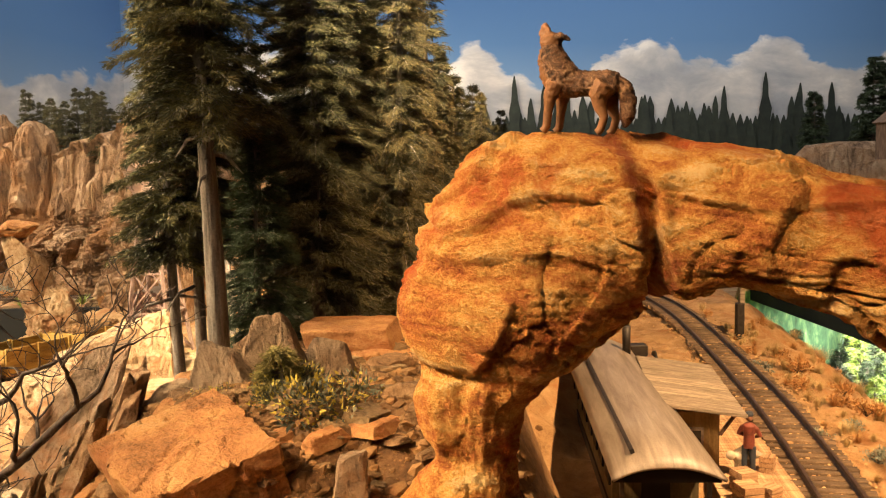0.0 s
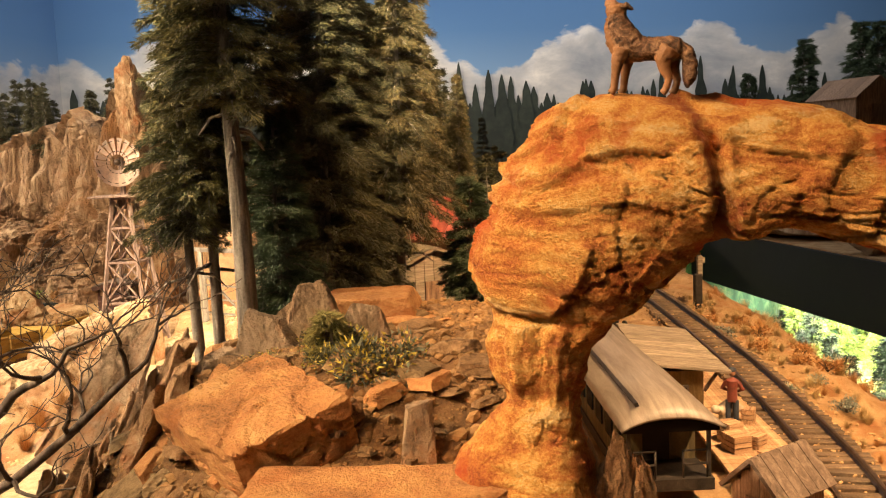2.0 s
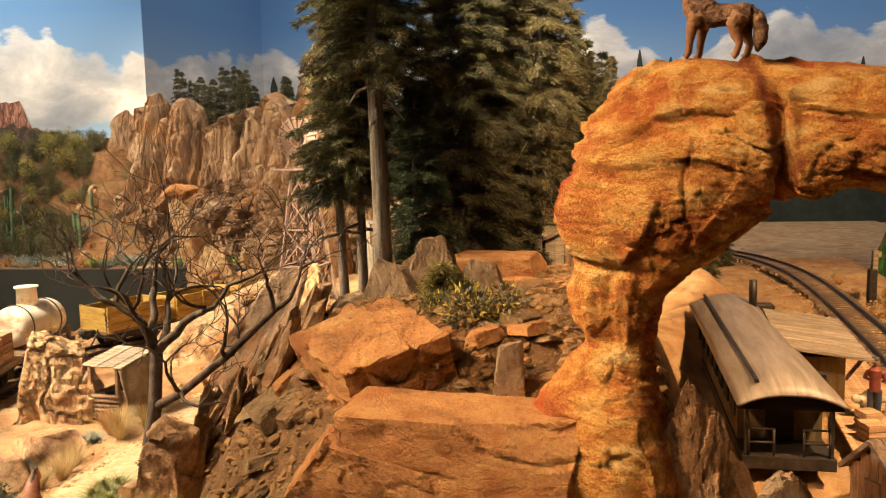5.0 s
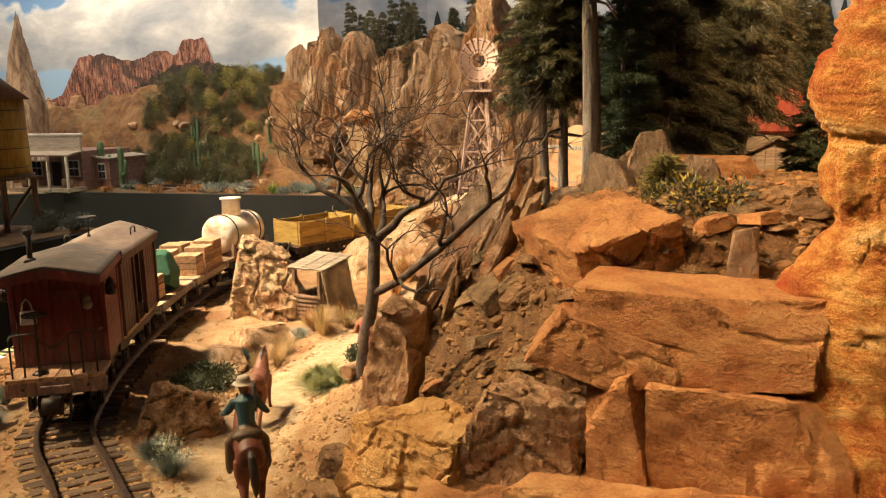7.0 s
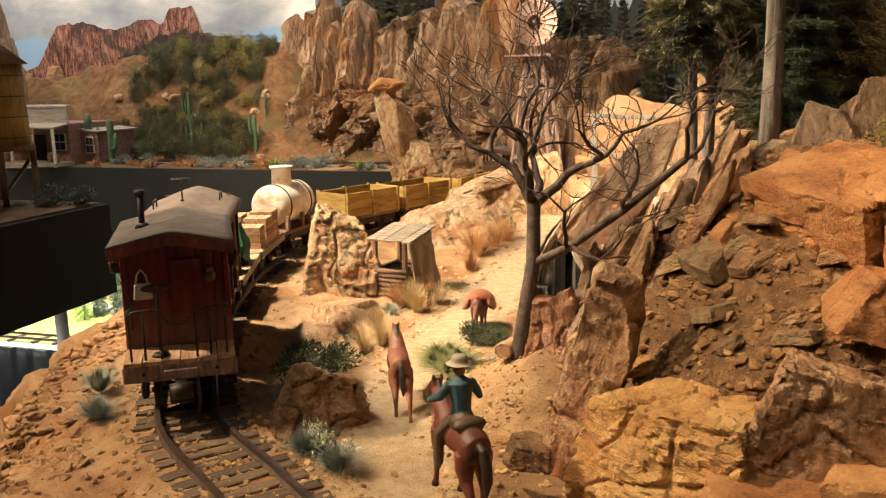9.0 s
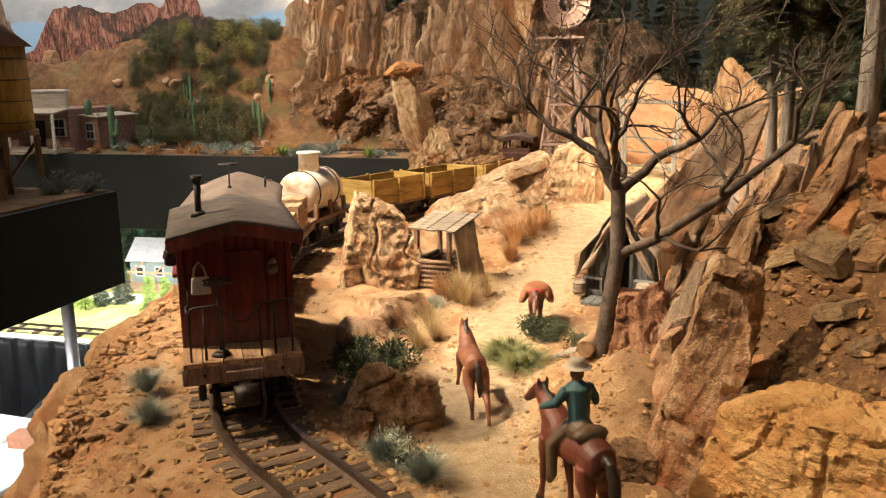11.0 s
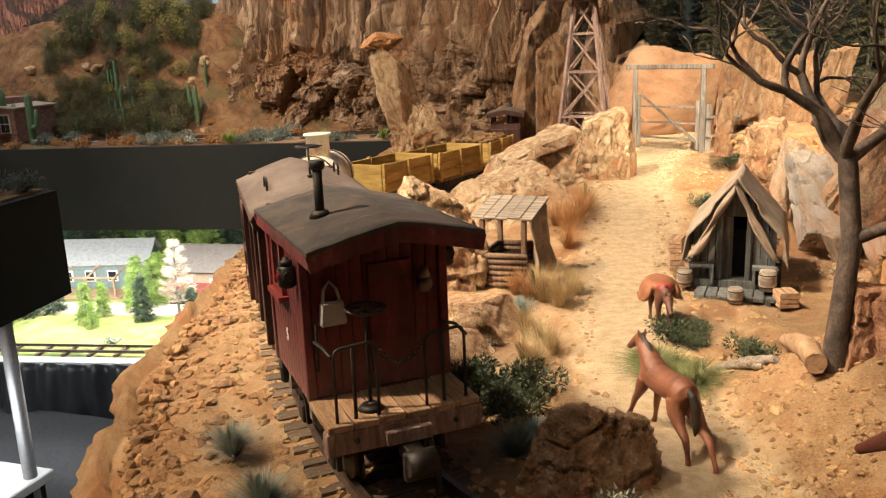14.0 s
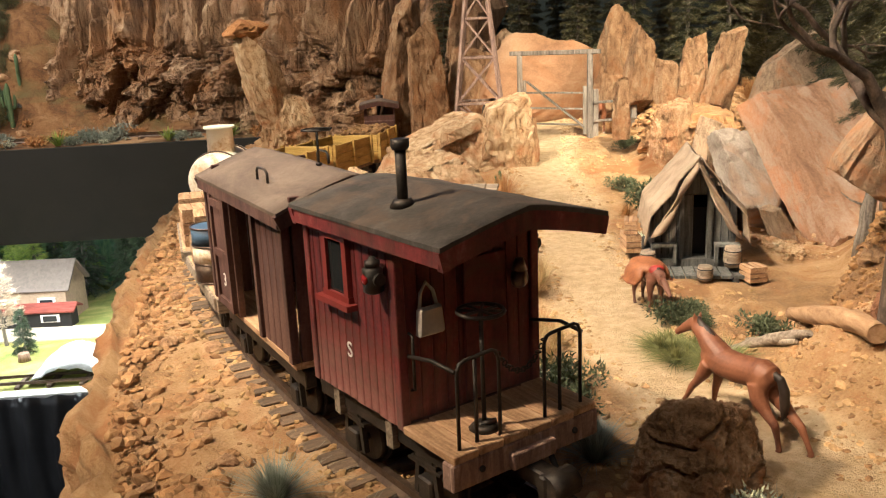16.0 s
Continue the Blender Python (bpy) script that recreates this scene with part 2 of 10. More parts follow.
M["redrock"] = surf("red_backdrop_rock", [(0.28, (0.025, 0.015, 0.013)), (0.42, (0.10, 0.04, 0.028)), (0.56, (0.25, 0.10, 0.065)), (0.75, (0.40, 0.21, 0.14))],
                    scale=13, stretch=(3.2, 1, 0.7), fine=120, rough=0.95, bump=0, stain=(0.05, 0.035, 0.028), stain_scale=9, stain_cut=(0.5, 0.62), craggy=0.35)
M["soil"] = surf("ochre_layout_soil", [(0.25, (0.20, 0.11, 0.048)), (0.45, (0.40, 0.24, 0.108)), (0.62, (0.51, 0.335, 0.175)), (0.82, (0.63, 0.46, 0.28))],
                 scale=28, fine=520, stain=(0.36, 0.15, 0.05), stain_scale=9, bump=1.0, bump_size=0.006, world_space=True, grain=0.55)
M["talus"] = surf("painted_dark_brush", [(0.3, (0.012, 0.011, 0.009)), (0.5, (0.045, 0.032, 0.022)), (0.75, (0.15, 0.075, 0.05))], scale=30, fine=160, rough=0.95, bump=0, grain=0.6)
M["pinkband"] = surf("painted_pink_rock", [(0.28, (0.05, 0.025, 0.018)), (0.45, (0.22, 0.085, 0.055)), (0.7, (0.38, 0.17, 0.11))], scale=22, stretch=(2, 1, 0.6), fine=160, rough=0.95, bump=0, stain=(0.035, 0.032, 0.02), stain_scale=16, grain=0.5)
M["bank"] = surf("orange_brown_desert_bank", [(0.25, (0.075, 0.036, 0.014)), (0.45, (0.18, 0.082, 0.028)), (0.62, (0.27, 0.135, 0.05)), (0.82, (0.36, 0.21, 0.095))],
                 scale=12, fine=220, stain=(0.16, 0.13, 0.05), stain_scale=6, bump=1.0, bump_size=0.016, world_space=True, grain=0.5, craggy=0.2)
M["gravel"] = surf("loose_ochre_gravel", [(0.25, (0.22, 0.13, 0.06)), (0.5, (0.45, 0.285, 0.13)), (0.75, (0.58, 0.40, 0.23))], scale=80, fine=700, vary=0.28, island=True, bump=0.6)
M["ballaststone"] = surf("yellow_brown_ballast", [(0.25, (0.18, 0.105, 0.040)), (0.5, (0.38, 0.24, 0.10)), (0.75, (0.52, 0.36, 0.18))], scale=80, fine=700, vary=0.30, island=True, bump=0.8, bump_size=0.003)
M["bankgravel"] = surf("brown_bank_gravel", [(0.25, (0.17, 0.085, 0.035)), (0.5, (0.36, 0.20, 0.085)), (0.75, (0.50, 0.32, 0.16))], scale=80, fine=700, vary=0.30, island=True, bump=0.8, bump_size=0.003)
M["rubble"] = surf("brown_rubble", [(0.25, (0.10, 0.050, 0.016)), (0.5, (0.25, 0.135, 0.050)), (0.75, (0.38, 0.235, 0.11))], scale=70, fine=600, vary=0.32, island=True, bump=0.8)
M["bark"] = surf("grey_pine_bark", [(0.3, (0.05, 0.042, 0.035)), (0.5, (0.17, 0.145, 0.12)), (0.7, (0.30, 0.27, 0.235))], scale=60, stretch=(3, 3, 0.35), fine=500, bump=0.9, bump_size=0.002)
M["deadwood"] = surf("dead_tree_bark", [(0.3, (0.026, 0.018, 0.013)), (0.5, (0.075, 0.052, 0.037)), (0.72, (0.17, 0.122, 0.092))], scale=90, stretch=(1, 1, 0.6), fine=600, bump=0.8, bump_size=0.0015)
M["oldwood"] = surf("silvered_old_wood", [(0.3, (0.11, 0.085, 0.06)), (0.5, (0.25, 0.20, 0.15)), (0.72, (0.42, 0.35, 0.28))], scale=70, stretch=(0.3, 4, 4), fine=600, bump=0.6, bump_size=0.0008, vary=0.2)
M["greypost"] = surf("silvered_grey_post", [(0.3, (0.085, 0.072, 0.06)), (0.5, (0.18, 0.155, 0.13)), (0.72, (0.30, 0.265, 0.23))], scale=60, stretch=(4, 4, 0.4), fine=600, bump=0.6, bump_size=0.0008, vary=0.2)
M["brownwood"] = surf("weathered_brown_wood", [(0.3, (0.09, 0.05, 0.03)), (0.5, (0.20, 0.12, 0.075)), (0.72, (0.33, 0.22, 0.14))], scale=70, stretch=(4, 4, 0.4), fine=600, bump=0.6, bump_size=0.0008, vary=0.2)
M["hutroof"] = surf("brown_hut_roof_boards", [(0.3, (0.06, 0.04, 0.03)), (0.5, (0.125, 0.085, 0.062)), (0.72, (0.21, 0.155, 0.12))], scale=50, stretch=(0.4, 3, 3), fine=600, bump=0.5, bump_size=0.0008)
M["reddish"] = surf("reddish_tower_timber", [(0.3, (0.10, 0.06, 0.048)), (0.55, (0.26, 0.17, 0.135)), (0.75, (0.44, 0.33, 0.275))], scale=80, stretch=(3, 3, 0.5), fine=600, bump=0.4, vary=0.15)
M["deck"] = surf("worn_plank_deck", [(0.3, (0.20, 0.11, 0.055)), (0.52, (0.42, 0.26, 0.145)), (0.75, (0.58, 0.41, 0.26))], scale=60, stretch=(4, 0.4, 4), fine=600, bump=0.5, bump_size=0.0008, vary=0.18)
M["tie"] = surf("dark_creosoted_tie", [(0.3, (0.055, 0.036, 0.022)), (0.55, (0.15, 0.10, 0.062)), (0.8, (0.31, 0.225, 0.14))], scale=70, stretch=(0.5, 3, 3), fine=500, bump=0.7, vary=0.3)
M["caboose"] = surf("faded_oxide_red_boards", [(0.28, (0.022, 0.005, 0.005)), (0.44, (0.095, 0.012, 0.014)), (0.60, (0.185, 0.026, 0.026)), (0.78, (0.30, 0.12, 0.10))],
                    scale=45, stretch=(1.6, 1.6, 0.35), fine=500, stain=(0.10, 0.035, 0.025), stain_scale=30, rough=0.62, bump=0.4, bump_size=0.0008, vary=0.12)
M["boxcar"] = surf("brown_red_boxcar_boards", [(0.25, (0.035, 0.014, 0.011)), (0.5, (0.09, 0.040, 0.031)), (0.8, (0.18, 0.10, 0.078))],
                   scale=45, stretch=(1.6, 1.6, 0.35), fine=500, rough=0.7, bump=0.4, bump_size=0.0008, vary=0.12)
M["roof"] = surf("tarred_canvas_roof", [(0.3, (0.030, 0.026, 0.024)), (0.55, (0.062, 0.055, 0.050)), (0.78, (0.125, 0.112, 0.102))], scale=40, fine=500, stain=(0.13, 0.085, 0.06), stain_scale=22, rough=0.8, bump=0.5)
M["tanroof"] = surf("dusty_brown_roof", [(0.3, (0.068, 0.046, 0.034)), (0.55, (0.128, 0.092, 0.070)), (0.78, (0.21, 0.16, 0.125))], scale=40, stretch=(1, 0.4, 1), fine=500, rough=0.75, bump=0.4)
M["coachroof"] = surf("grey_coach_roof", [(0.3, (0.13, 0.105, 0.085)), (0.55, (0.225, 0.19, 0.16)), (0.78, (0.32, 0.28, 0.24))], scale=40, stretch=(3, 0.3, 1), fine=500, rough=0.45, bump=0.2)
M["iron"] = surf("blackened_iron", [(0.3, (0.015, 0.013, 0.012)), (0.6, (0.045, 0.038, 0.033)), (0.82, (0.13, 0.085, 0.06))], scale=90, fine=700, rough=0.55, metal=0.4, bump=0.4, bump_size=0.0006)
M["rail"] = surf("rusty_rail_steel", [(0.3, (0.06, 0.04, 0.03)), (0.6, (0.13, 0.09, 0.065)), (0.8, (0.22, 0.15, 0.10))], scale=90, fine=600, rough=0.4, metal=0.6, bump=0.3)
M["yellow"] = surf("yellow_ore_car_boards", [(0.25, (0.16, 0.085, 0.02)), (0.45, (0.42, 0.26, 0.06)), (0.65, (0.56, 0.37, 0.10)), (0.85, (0.62, 0.47, 0.2))],
                   scale=40, stretch=(0.5, 0.5, 2.5), fine=500, rough=0.75, bump=0.5, vary=0.12)
M["tank"] = surf("white_rusty_tank", [(0.25, (0.22, 0.10, 0.035)), (0.36, (0.58, 0.44, 0.27)), (0.48, (0.80, 0.74, 0.62)), (0.8, (0.88, 0.84, 0.75))],
                 scale=26, fine=420, stain=(0.40, 0.18, 0.05), stain_scale=20, stain_cut=(0.52, 0.70), rough=0.5, bump=0.2)
M["canvas"] = surf("tan_tent_canvas", [(0.3, (0.23, 0.17, 0.12)), (0.55, (0.35, 0.27, 0.195)), (0.8, (0.46, 0.375, 0.285))], scale=40, fine=700, rough=0.95, bump=0.3, bump_size=0.001)
M["greentarp"] = plain("green_canvas_tarp", (0.03, 0.12, 0.07), 0.85)
M["black"] = surf("black_painted_board", [(0.3, (0.010, 0.010, 0.010)), (0.6, (0.014, 0.0135, 0.013)), (0.8, (0.019, 0.018, 0.017))], scale=8, fine=200, rough=0.8, bump=0.1)
M["cloth"] = surf("black_skirt_cloth", [(0.3, (0.022, 0.022, 0.024)), (0.6, (0.034, 0.034, 0.036)), (0.8, (0.055, 0.055, 0.058))], scale=12, fine=300, rough=0.30, bump=0.3, bump_size=0.004)
M["steel"] = plain("brushed_steel_tube", (0.45, 0.44, 0.43), 0.4, 0.7, 0.15)
M["white"] = plain("white_paint", (0.78, 0.76, 0.72), 0.6, 0, 0.06)
M["paper"] = plain("white_bag_canvas", (0.52, 0.50, 0.46), 0.8, 0, 0.2)
M["windmill"] = plain("pale_rusty_blade_metal", (0.74, 0.56, 0.46), 0.6, 0.2, 0.3)
M["redroof"] = surf("rusty_red_sheet_roof", [(0.3, (0.13, 0.024, 0.016)), (0.55, (0.27, 0.058, 0.04)), (0.8, (0.38, 0.13, 0.09))], scale=40, stretch=(0.4, 3, 1), fine=400, rough=0.7)
M["glass"], _nt, _b = node_mat("dark_window_glass")
_b.inputs["Base Color"].default_value, _b.inputs["Roughness"].default_value = (0.02, 0.022, 0.024, 1), 0.08
# near-black: shade of unlit insides put into the colour, also dark doors and panels
M["dark"] = plain("near_black_shade_and_panels", (0.012, 0.010, 0.009), 0.9)
M["room"] = surf("dark_room_paint", [(0.3, (0.05, 0.045, 0.04)), (0.7, (0.08, 0.07, 0.06))], scale=5, fine=60, rough=0.9, bump=0.1)
M["carpet"] = surf("grey_room_carpet", [(0.3, (0.06, 0.055, 0.05)), (0.7, (0.11, 0.10, 0.09))], scale=30, fine=300, rough=0.95)


def leaf_mat(name, dark, mid, light, spread=0.35, rough=0.7):
    m, nt, bsdf = node_mat(name)
    geo = nt.nodes.new("ShaderNodeNewGeometry")
    n = noise_node(nt, geo.outputs["Position"], 28, 4, 0.6)
    add = nt.nodes.new("ShaderNodeMath")
    add.operation = "MULTIPLY_ADD"
    nt.links.new(geo.outputs["Random Per Island"], add.inputs[0])
    add.inputs[1].default_value = spread
    nt.links.new(n.outputs["Fac"], add.inputs[2])
    cr = ramp(nt, [(0.38, dark), (0.62, mid), (0.92, light)])
    nt.links.new(add.outputs[0], cr.inputs[0])
    nt.links.new(cr.outputs[0], bsdf.inputs["Base Color"])
    bsdf.inputs["Roughness"].default_value = rough
    return m


M["pine"] = leaf_mat("pine_needles", (0.014, 0.018, 0.006), (0.052, 0.055, 0.016), (0.18, 0.15, 0.045))
M["pine_dark"] = leaf_mat("dark_pine_needles", (0.014, 0.017, 0.008), (0.046, 0.046, 0.018), (0.13, 0.115, 0.045))
M["pine_dusty"] = leaf_mat("dusty_olive_needles", (0.018, 0.019, 0.007), (0.060, 0.054, 0.019), (0.16, 0.125, 0.048))
M["painted_fir"] = leaf_mat("painted_dark_fir", (0.006, 0.011, 0.008), (0.014, 0.022, 0.015), (0.028, 0.038, 0.026), 0.2)
M["spruce"] = leaf_mat("green_spruce_needles", (0.010, 0.020, 0.008), (0.028, 0.048, 0.019), (0.065, 0.095, 0.040))
M["sage"] = leaf_mat("grey_green_sage", (0.08, 0.105, 0.085), (0.20, 0.235, 0.20), (0.34, 0.38, 0.33))
M["shrub"] = leaf_mat("green_shrub_leaves", (0.022, 0.032, 0.014), (0.062, 0.080, 0.035), (0.135, 0.155, 0.08))
M["olive"] = leaf_mat("olive_brown_leaves", (0.030, 0.030, 0.012), (0.085, 0.080, 0.030), (0.17, 0.15, 0.055))
M["moss"] = leaf_mat("olive_green_grass", (0.05, 0.055, 0.015), (0.14, 0.15, 0.045), (0.28, 0.27, 0.10))
M["sagegreen"] = leaf_mat("dusty_green_leaves", (0.028, 0.036, 0.022), (0.085, 0.095, 0.058), (0.18, 0.19, 0.12))
M["sagegold"] = leaf_mat("yellow_green_leaves", (0.10, 0.10, 0.03), (0.26, 0.24, 0.08), (0.45, 0.40, 0.16))
M["gold"] = leaf_mat("yellow_blossom", (0.25, 0.18, 0.02), (0.45, 0.36, 0.05), (0.62, 0.55, 0.15))
M["straw"] = leaf_mat("dry_straw_grass", (0.25, 0.16, 0.06), (0.45, 0.32, 0.14), (0.62, 0.50, 0.28))
M["rust_grass"] = leaf_mat("orange_dry_grass", (0.22, 0.09, 0.025), (0.42, 0.20, 0.06), (0.55, 0.33, 0.14))
M["lime"] = leaf_mat("bright_lime_leaves", (0.08, 0.14, 0.02), (0.22, 0.32, 0.05), (0.45, 0.52, 0.12))
M["cactus"] = leaf_mat("cactus_green", (0.03, 0.06, 0.025), (0.06, 0.11, 0.045), (0.11, 0.17, 0.08))
M["blossom"] = leaf_mat("white_blossom", (0.45, 0.48, 0.32), (0.65, 0.68, 0.50), (0.82, 0.84, 0.70))
M["paletree"] = leaf_mat("pale_cream_leaves", (0.35, 0.26, 0.16), (0.55, 0.43, 0.30), (0.72, 0.60, 0.46))


def sky_paint():
    """Hand-painted sky: blue, with heaped clouds towards the foot."""
    m, nt, bsdf = node_mat("painted_cloud_sky")
    L = nt.links
    pos = nt.nodes.new("ShaderNodeNewGeometry").outputs["Position"]
    mp = nt.nodes.new("ShaderNodeMapping")
    mp.inputs["Scale"].default_value = (1.0, 1.0, 1.9)
    L.new(pos, mp.inputs["Vector"])
    flat = nt.nodes.new("ShaderNodeMapping")
    flat.inputs["Scale"].default_value = (1.0, 1.0, 0.25)
    L.new(pos, flat.inputs["Vector"])
    bank = noise_node(nt, flat.outputs[0], 1.7, 3, 0.5, 0.0)
    puff = noise_node(nt, mp.outputs[0], 4.2, 9, 0.55, 0.35)
    shade = noise_node(nt, mp.outputs[0], 3.0, 8, 0.62, 0.3)
    sep = nt.nodes.new("ShaderNodeSeparateXYZ")
    L.new(pos, sep.inputs[0])

    def calc(op, a, b):
        n = nt.nodes.new("ShaderNodeMath")
        n.operation = op
        for k, v in enumerate((a, b)):
            if isinstance(v, float):
                n.inputs[k].default_value = v
            else:
                L.new(v, n.inputs[k])
        return n.outputs[0]
    # height of the bank's top over the point, in metres: long swells and rounded heads
    top = calc("ADD", calc("MULTIPLY", bank.outputs["Fac"], 0.95), calc("MULTIPLY", puff.outputs["Fac"], 0.34))
    over = calc("SUBTRACT", calc("ADD", top, 1.245), sep.outputs["Z"])
    mask = ramp(nt, [(0.0, (0, 0, 0)), (0.035, (0.85, 0.85, 0.85)), (0.09, (1, 1, 1))])
    foot = nt.nodes.new("ShaderNodeMapRange")
    foot.inputs["From Min"].default_value, foot.inputs["From Max"].default_value = 1.60, 1.74
    L.new(calc("ADD", sep.outputs["Z"], calc("MULTIPLY", bank.outputs["Fac"], 0.22)), foot.inputs["Value"])
    L.new(calc("MULTIPLY", over, foot.outputs[0]), mask.inputs[0])
    lit = calc("SUBTRACT", shade.outputs["Fac"], calc("MULTIPLY", over, 0.55))
    cloud = ramp(nt, [(0.10, (0.24, 0.26, 0.30)), (0.30, (0.38, 0.39, 0.41)), (0.46, (0.56, 0.54, 0.52)), (0.62, (0.86, 0.81, 0.74))])
    L.new(lit, cloud.inputs[0])
    blue = nt.nodes.new("ShaderNodeMapRange")
    blue.inputs["From Min"].default_value, blue.inputs["From Max"].default_value = 1.5, 2.3
    L.new(sep.outputs["Z"], blue.inputs["Value"])
    bl = ramp(nt, [(0.0, (0.30, 0.45, 0.62)), (0.6, (0.10, 0.22, 0.43)), (1.0, (0.06, 0.15, 0.34))])
    L.new(blue.outputs[0], bl.inputs[0])
    mx = nt.nodes.new("ShaderNodeMix")
    mx.data_type = "RGBA"
    L.new(mask.outputs[0], mx.inputs["Factor"])
    L.new(bl.outputs[0], mx.inputs["A"])
    L.new(cloud.outputs[0], mx.inputs["B"])
    L.new(mx.outputs["Result"], bsdf.inputs["Base Color"])
    bsdf.inputs["Roughness"].default_value = 0.95
    return m


M["sky"] = sky_paint()



def dusted(mat, low, high, colour, amount):
    """Pale road dust blown up the foot of a painted car, patchy and fading upwards."""
    nt = mat.node_tree
    b = nt.nodes["Principled BSDF"]
    pos = nt.nodes.new("ShaderNodeNewGeometry").outputs["Position"]
    sep = nt.nodes.new("ShaderNodeSeparateXYZ")
    nt.links.new(pos, sep.inputs[0])
    mr = nt.nodes.new("ShaderNodeMapRange")
    mr.inputs["From Min"].default_value, mr.inputs["From Max"].default_value = low, high
    mr.inputs["To Min"].default_value, mr.inputs["To Max"].default_value = amount, 0.0
    nt.links.new(sep.outputs["Z"], mr.inputs["Value"])
    blot = noise_node(nt, pos, 90, 6, 0.7)
    mul = nt.nodes.new("ShaderNodeMath")
    mul.operation = "MULTIPLY"
    nt.links.new(mr.outputs[0], mul.inputs[0])
    nt.links.new(blot.outputs["Fac"], mul.inputs[1])
    mx = nt.nodes.new("ShaderNodeMix")
    mx.data_type = "RGBA"
    nt.links.new(mul.outputs[0], mx.inputs["Factor"])
    nt.links.new(b.inputs["Base Color"].links[0].from_socket, mx.inputs["A"])
    mx.inputs["B"].default_value = (*colour, 1)
    nt.links.new(mx.outputs["Result"], b.inputs["Base Color"])


dusted(M["caboose"], 1.078, 1.115, (0.40, 0.28, 0.24), 0.65)
# ---- building helpers ----
def part(name, bm, material, parent=None, label="", smooth=False):
    """Links a bmesh as one mesh object under a thing or a part."""
    me = bpy.data.meshes.new(name)
    bm.to_mesh(me)
    bm.free()
    for mt in material if isinstance(material, (list, tuple)) else [material]:
        me.materials.append(mt)
    if smooth:
        me.polygons.foreach_set("use_smooth", [True] * len(me.polygons))
    ob = new(name, me)
    if parent is not None:
        ob.parent = parent
    if label:
        ob["label"] = label
    return ob


def raw(name, verts, faces, material, parent=None, label="", smooth=False):
    me = bpy.data.meshes.new(name)
    me.from_pydata(verts, [], faces)
    me.materials.append(material)
    if smooth:
        me.polygons.foreach_set("use_smooth", [True] * len(me.polygons))
    ob = new(name, me)
    if parent is not None:
        ob.parent = parent
    if label:
        ob["label"] = label
    return ob


def thing(name, m, label, category, group=""):
    ob = new(name)
    ob.empty_display_size = 0.02
    ob.matrix_world = m
    return tagged(ob, label, category, group)


def box(bm, size, centre=(0, 0, 0), rot=(0, 0, 0), bevel=0.0, mat=0):
    got = bmesh.ops.create_cube(bm, size=1.0)
    vs = got["verts"]
    fs = list({f for v in vs for f in v.link_faces})
    if bevel:
        m0 = Matrix.Diagonal((*size, 1))
        bmesh.ops.transform(bm, matrix=m0, verts=vs)
        r = bmesh.ops.bevel(bm, geom=list({e for v in vs for e in v.link_edges}), offset=bevel, segments=1, affect="EDGES")
        vs = list({v for f in r["faces"] for v in f.verts} | {v for v in vs if v.is_valid})
        fs = list({f for v in vs for f in v.link_faces})
        bmesh.ops.transform(bm, matrix=pose(*centre, *rot), verts=vs)
    else:
        bmesh.ops.transform(bm, matrix=pose(*centre, *rot) @ Matrix.Diagonal((*size, 1)), verts=vs)
    for f in fs:
        f.material_index = mat
    return vs


def tube(bm, pts, radii, seg=8, cap=True, mat=0):
    """A round bar along points, with a radius at each."""
    rings = []
    pts = [Vector(p) for p in pts]
    side = None
    for i, p in enumerate(pts):
        d = (pts[min(i + 1, len(pts) - 1)] - pts[max(i - 1, 0)]).normalized()
        if side is None:
            side = d.orthogonal().normalized()
        else:
            side = (side - d * side.dot(d)).normalized()
        up = d.cross(side)
        r = radii[i] if isinstance(radii, (list, tuple)) else radii
        rings.append([bm.verts.new(p + (side * math.cos(2 * math.pi * k / seg) + up * math.sin(2 * math.pi * k / seg)) * r) for k in range(seg)])
    for a, b in zip(rings, rings[1:]):
        for k in range(seg):
            f = bm.faces.new((a[k], a[(k + 1) % seg], b[(k + 1) % seg], b[k]))
            f.material_index, f.smooth = mat, True
    if cap:
        bm.faces.new(list(reversed(rings[0]))).material_index = mat
        bm.faces.new(rings[-1]).material_index = mat


def ball(bm, c, r, scale=(1, 1, 1), sub=2, mat=0, rot=(0, 0, 0)):
    vs = bmesh.ops.create_icosphere(bm, subdivisions=sub, radius=r)["verts"]
    bmesh.ops.transform(bm, matrix=pose(*c, *rot) @ Matrix.Diagonal((*scale, 1)), verts=vs)
    for f in {f for v in vs for f in v.link_faces}:
        f.material_index, f.smooth = mat, True


def ring(bm, c, R, r, axis="z", seg=20, mat=0):
    pts = []
    for k in range(seg + 1):
        a = 2 * math.pi * k / seg
        u, v = R * math.cos(a), R * math.sin(a)
        pts.append((c[0] + u, c[1] + v, c[2]) if axis == "z" else ((c[0] + u, c[1], c[2] + v) if axis == "y" else (c[0], c[1] + u, c[2] + v)))
    tube(bm, pts, r, 5, False, mat)


def one(name, maker, *a, material=None, parent=None, label="", smooth=False, **k):
    """A part made by a single call of box, tube or ball."""
    bm = bmesh.new()
    maker(bm, *a, **k)
    return part(name, bm, material, parent, label, smooth)


def fbm(p, octaves=5, gain=0.55):
    s, a, f = 0.0, 1.0, 1.0
    for _ in range(octaves):
        s += a * noise.noise(p * f)
        a *= gain
        f *= 2.03
    return s


def smooth01(t):
    t = max(0.0, min(1.0, t))
    return t * t * (3 - 2 * t)


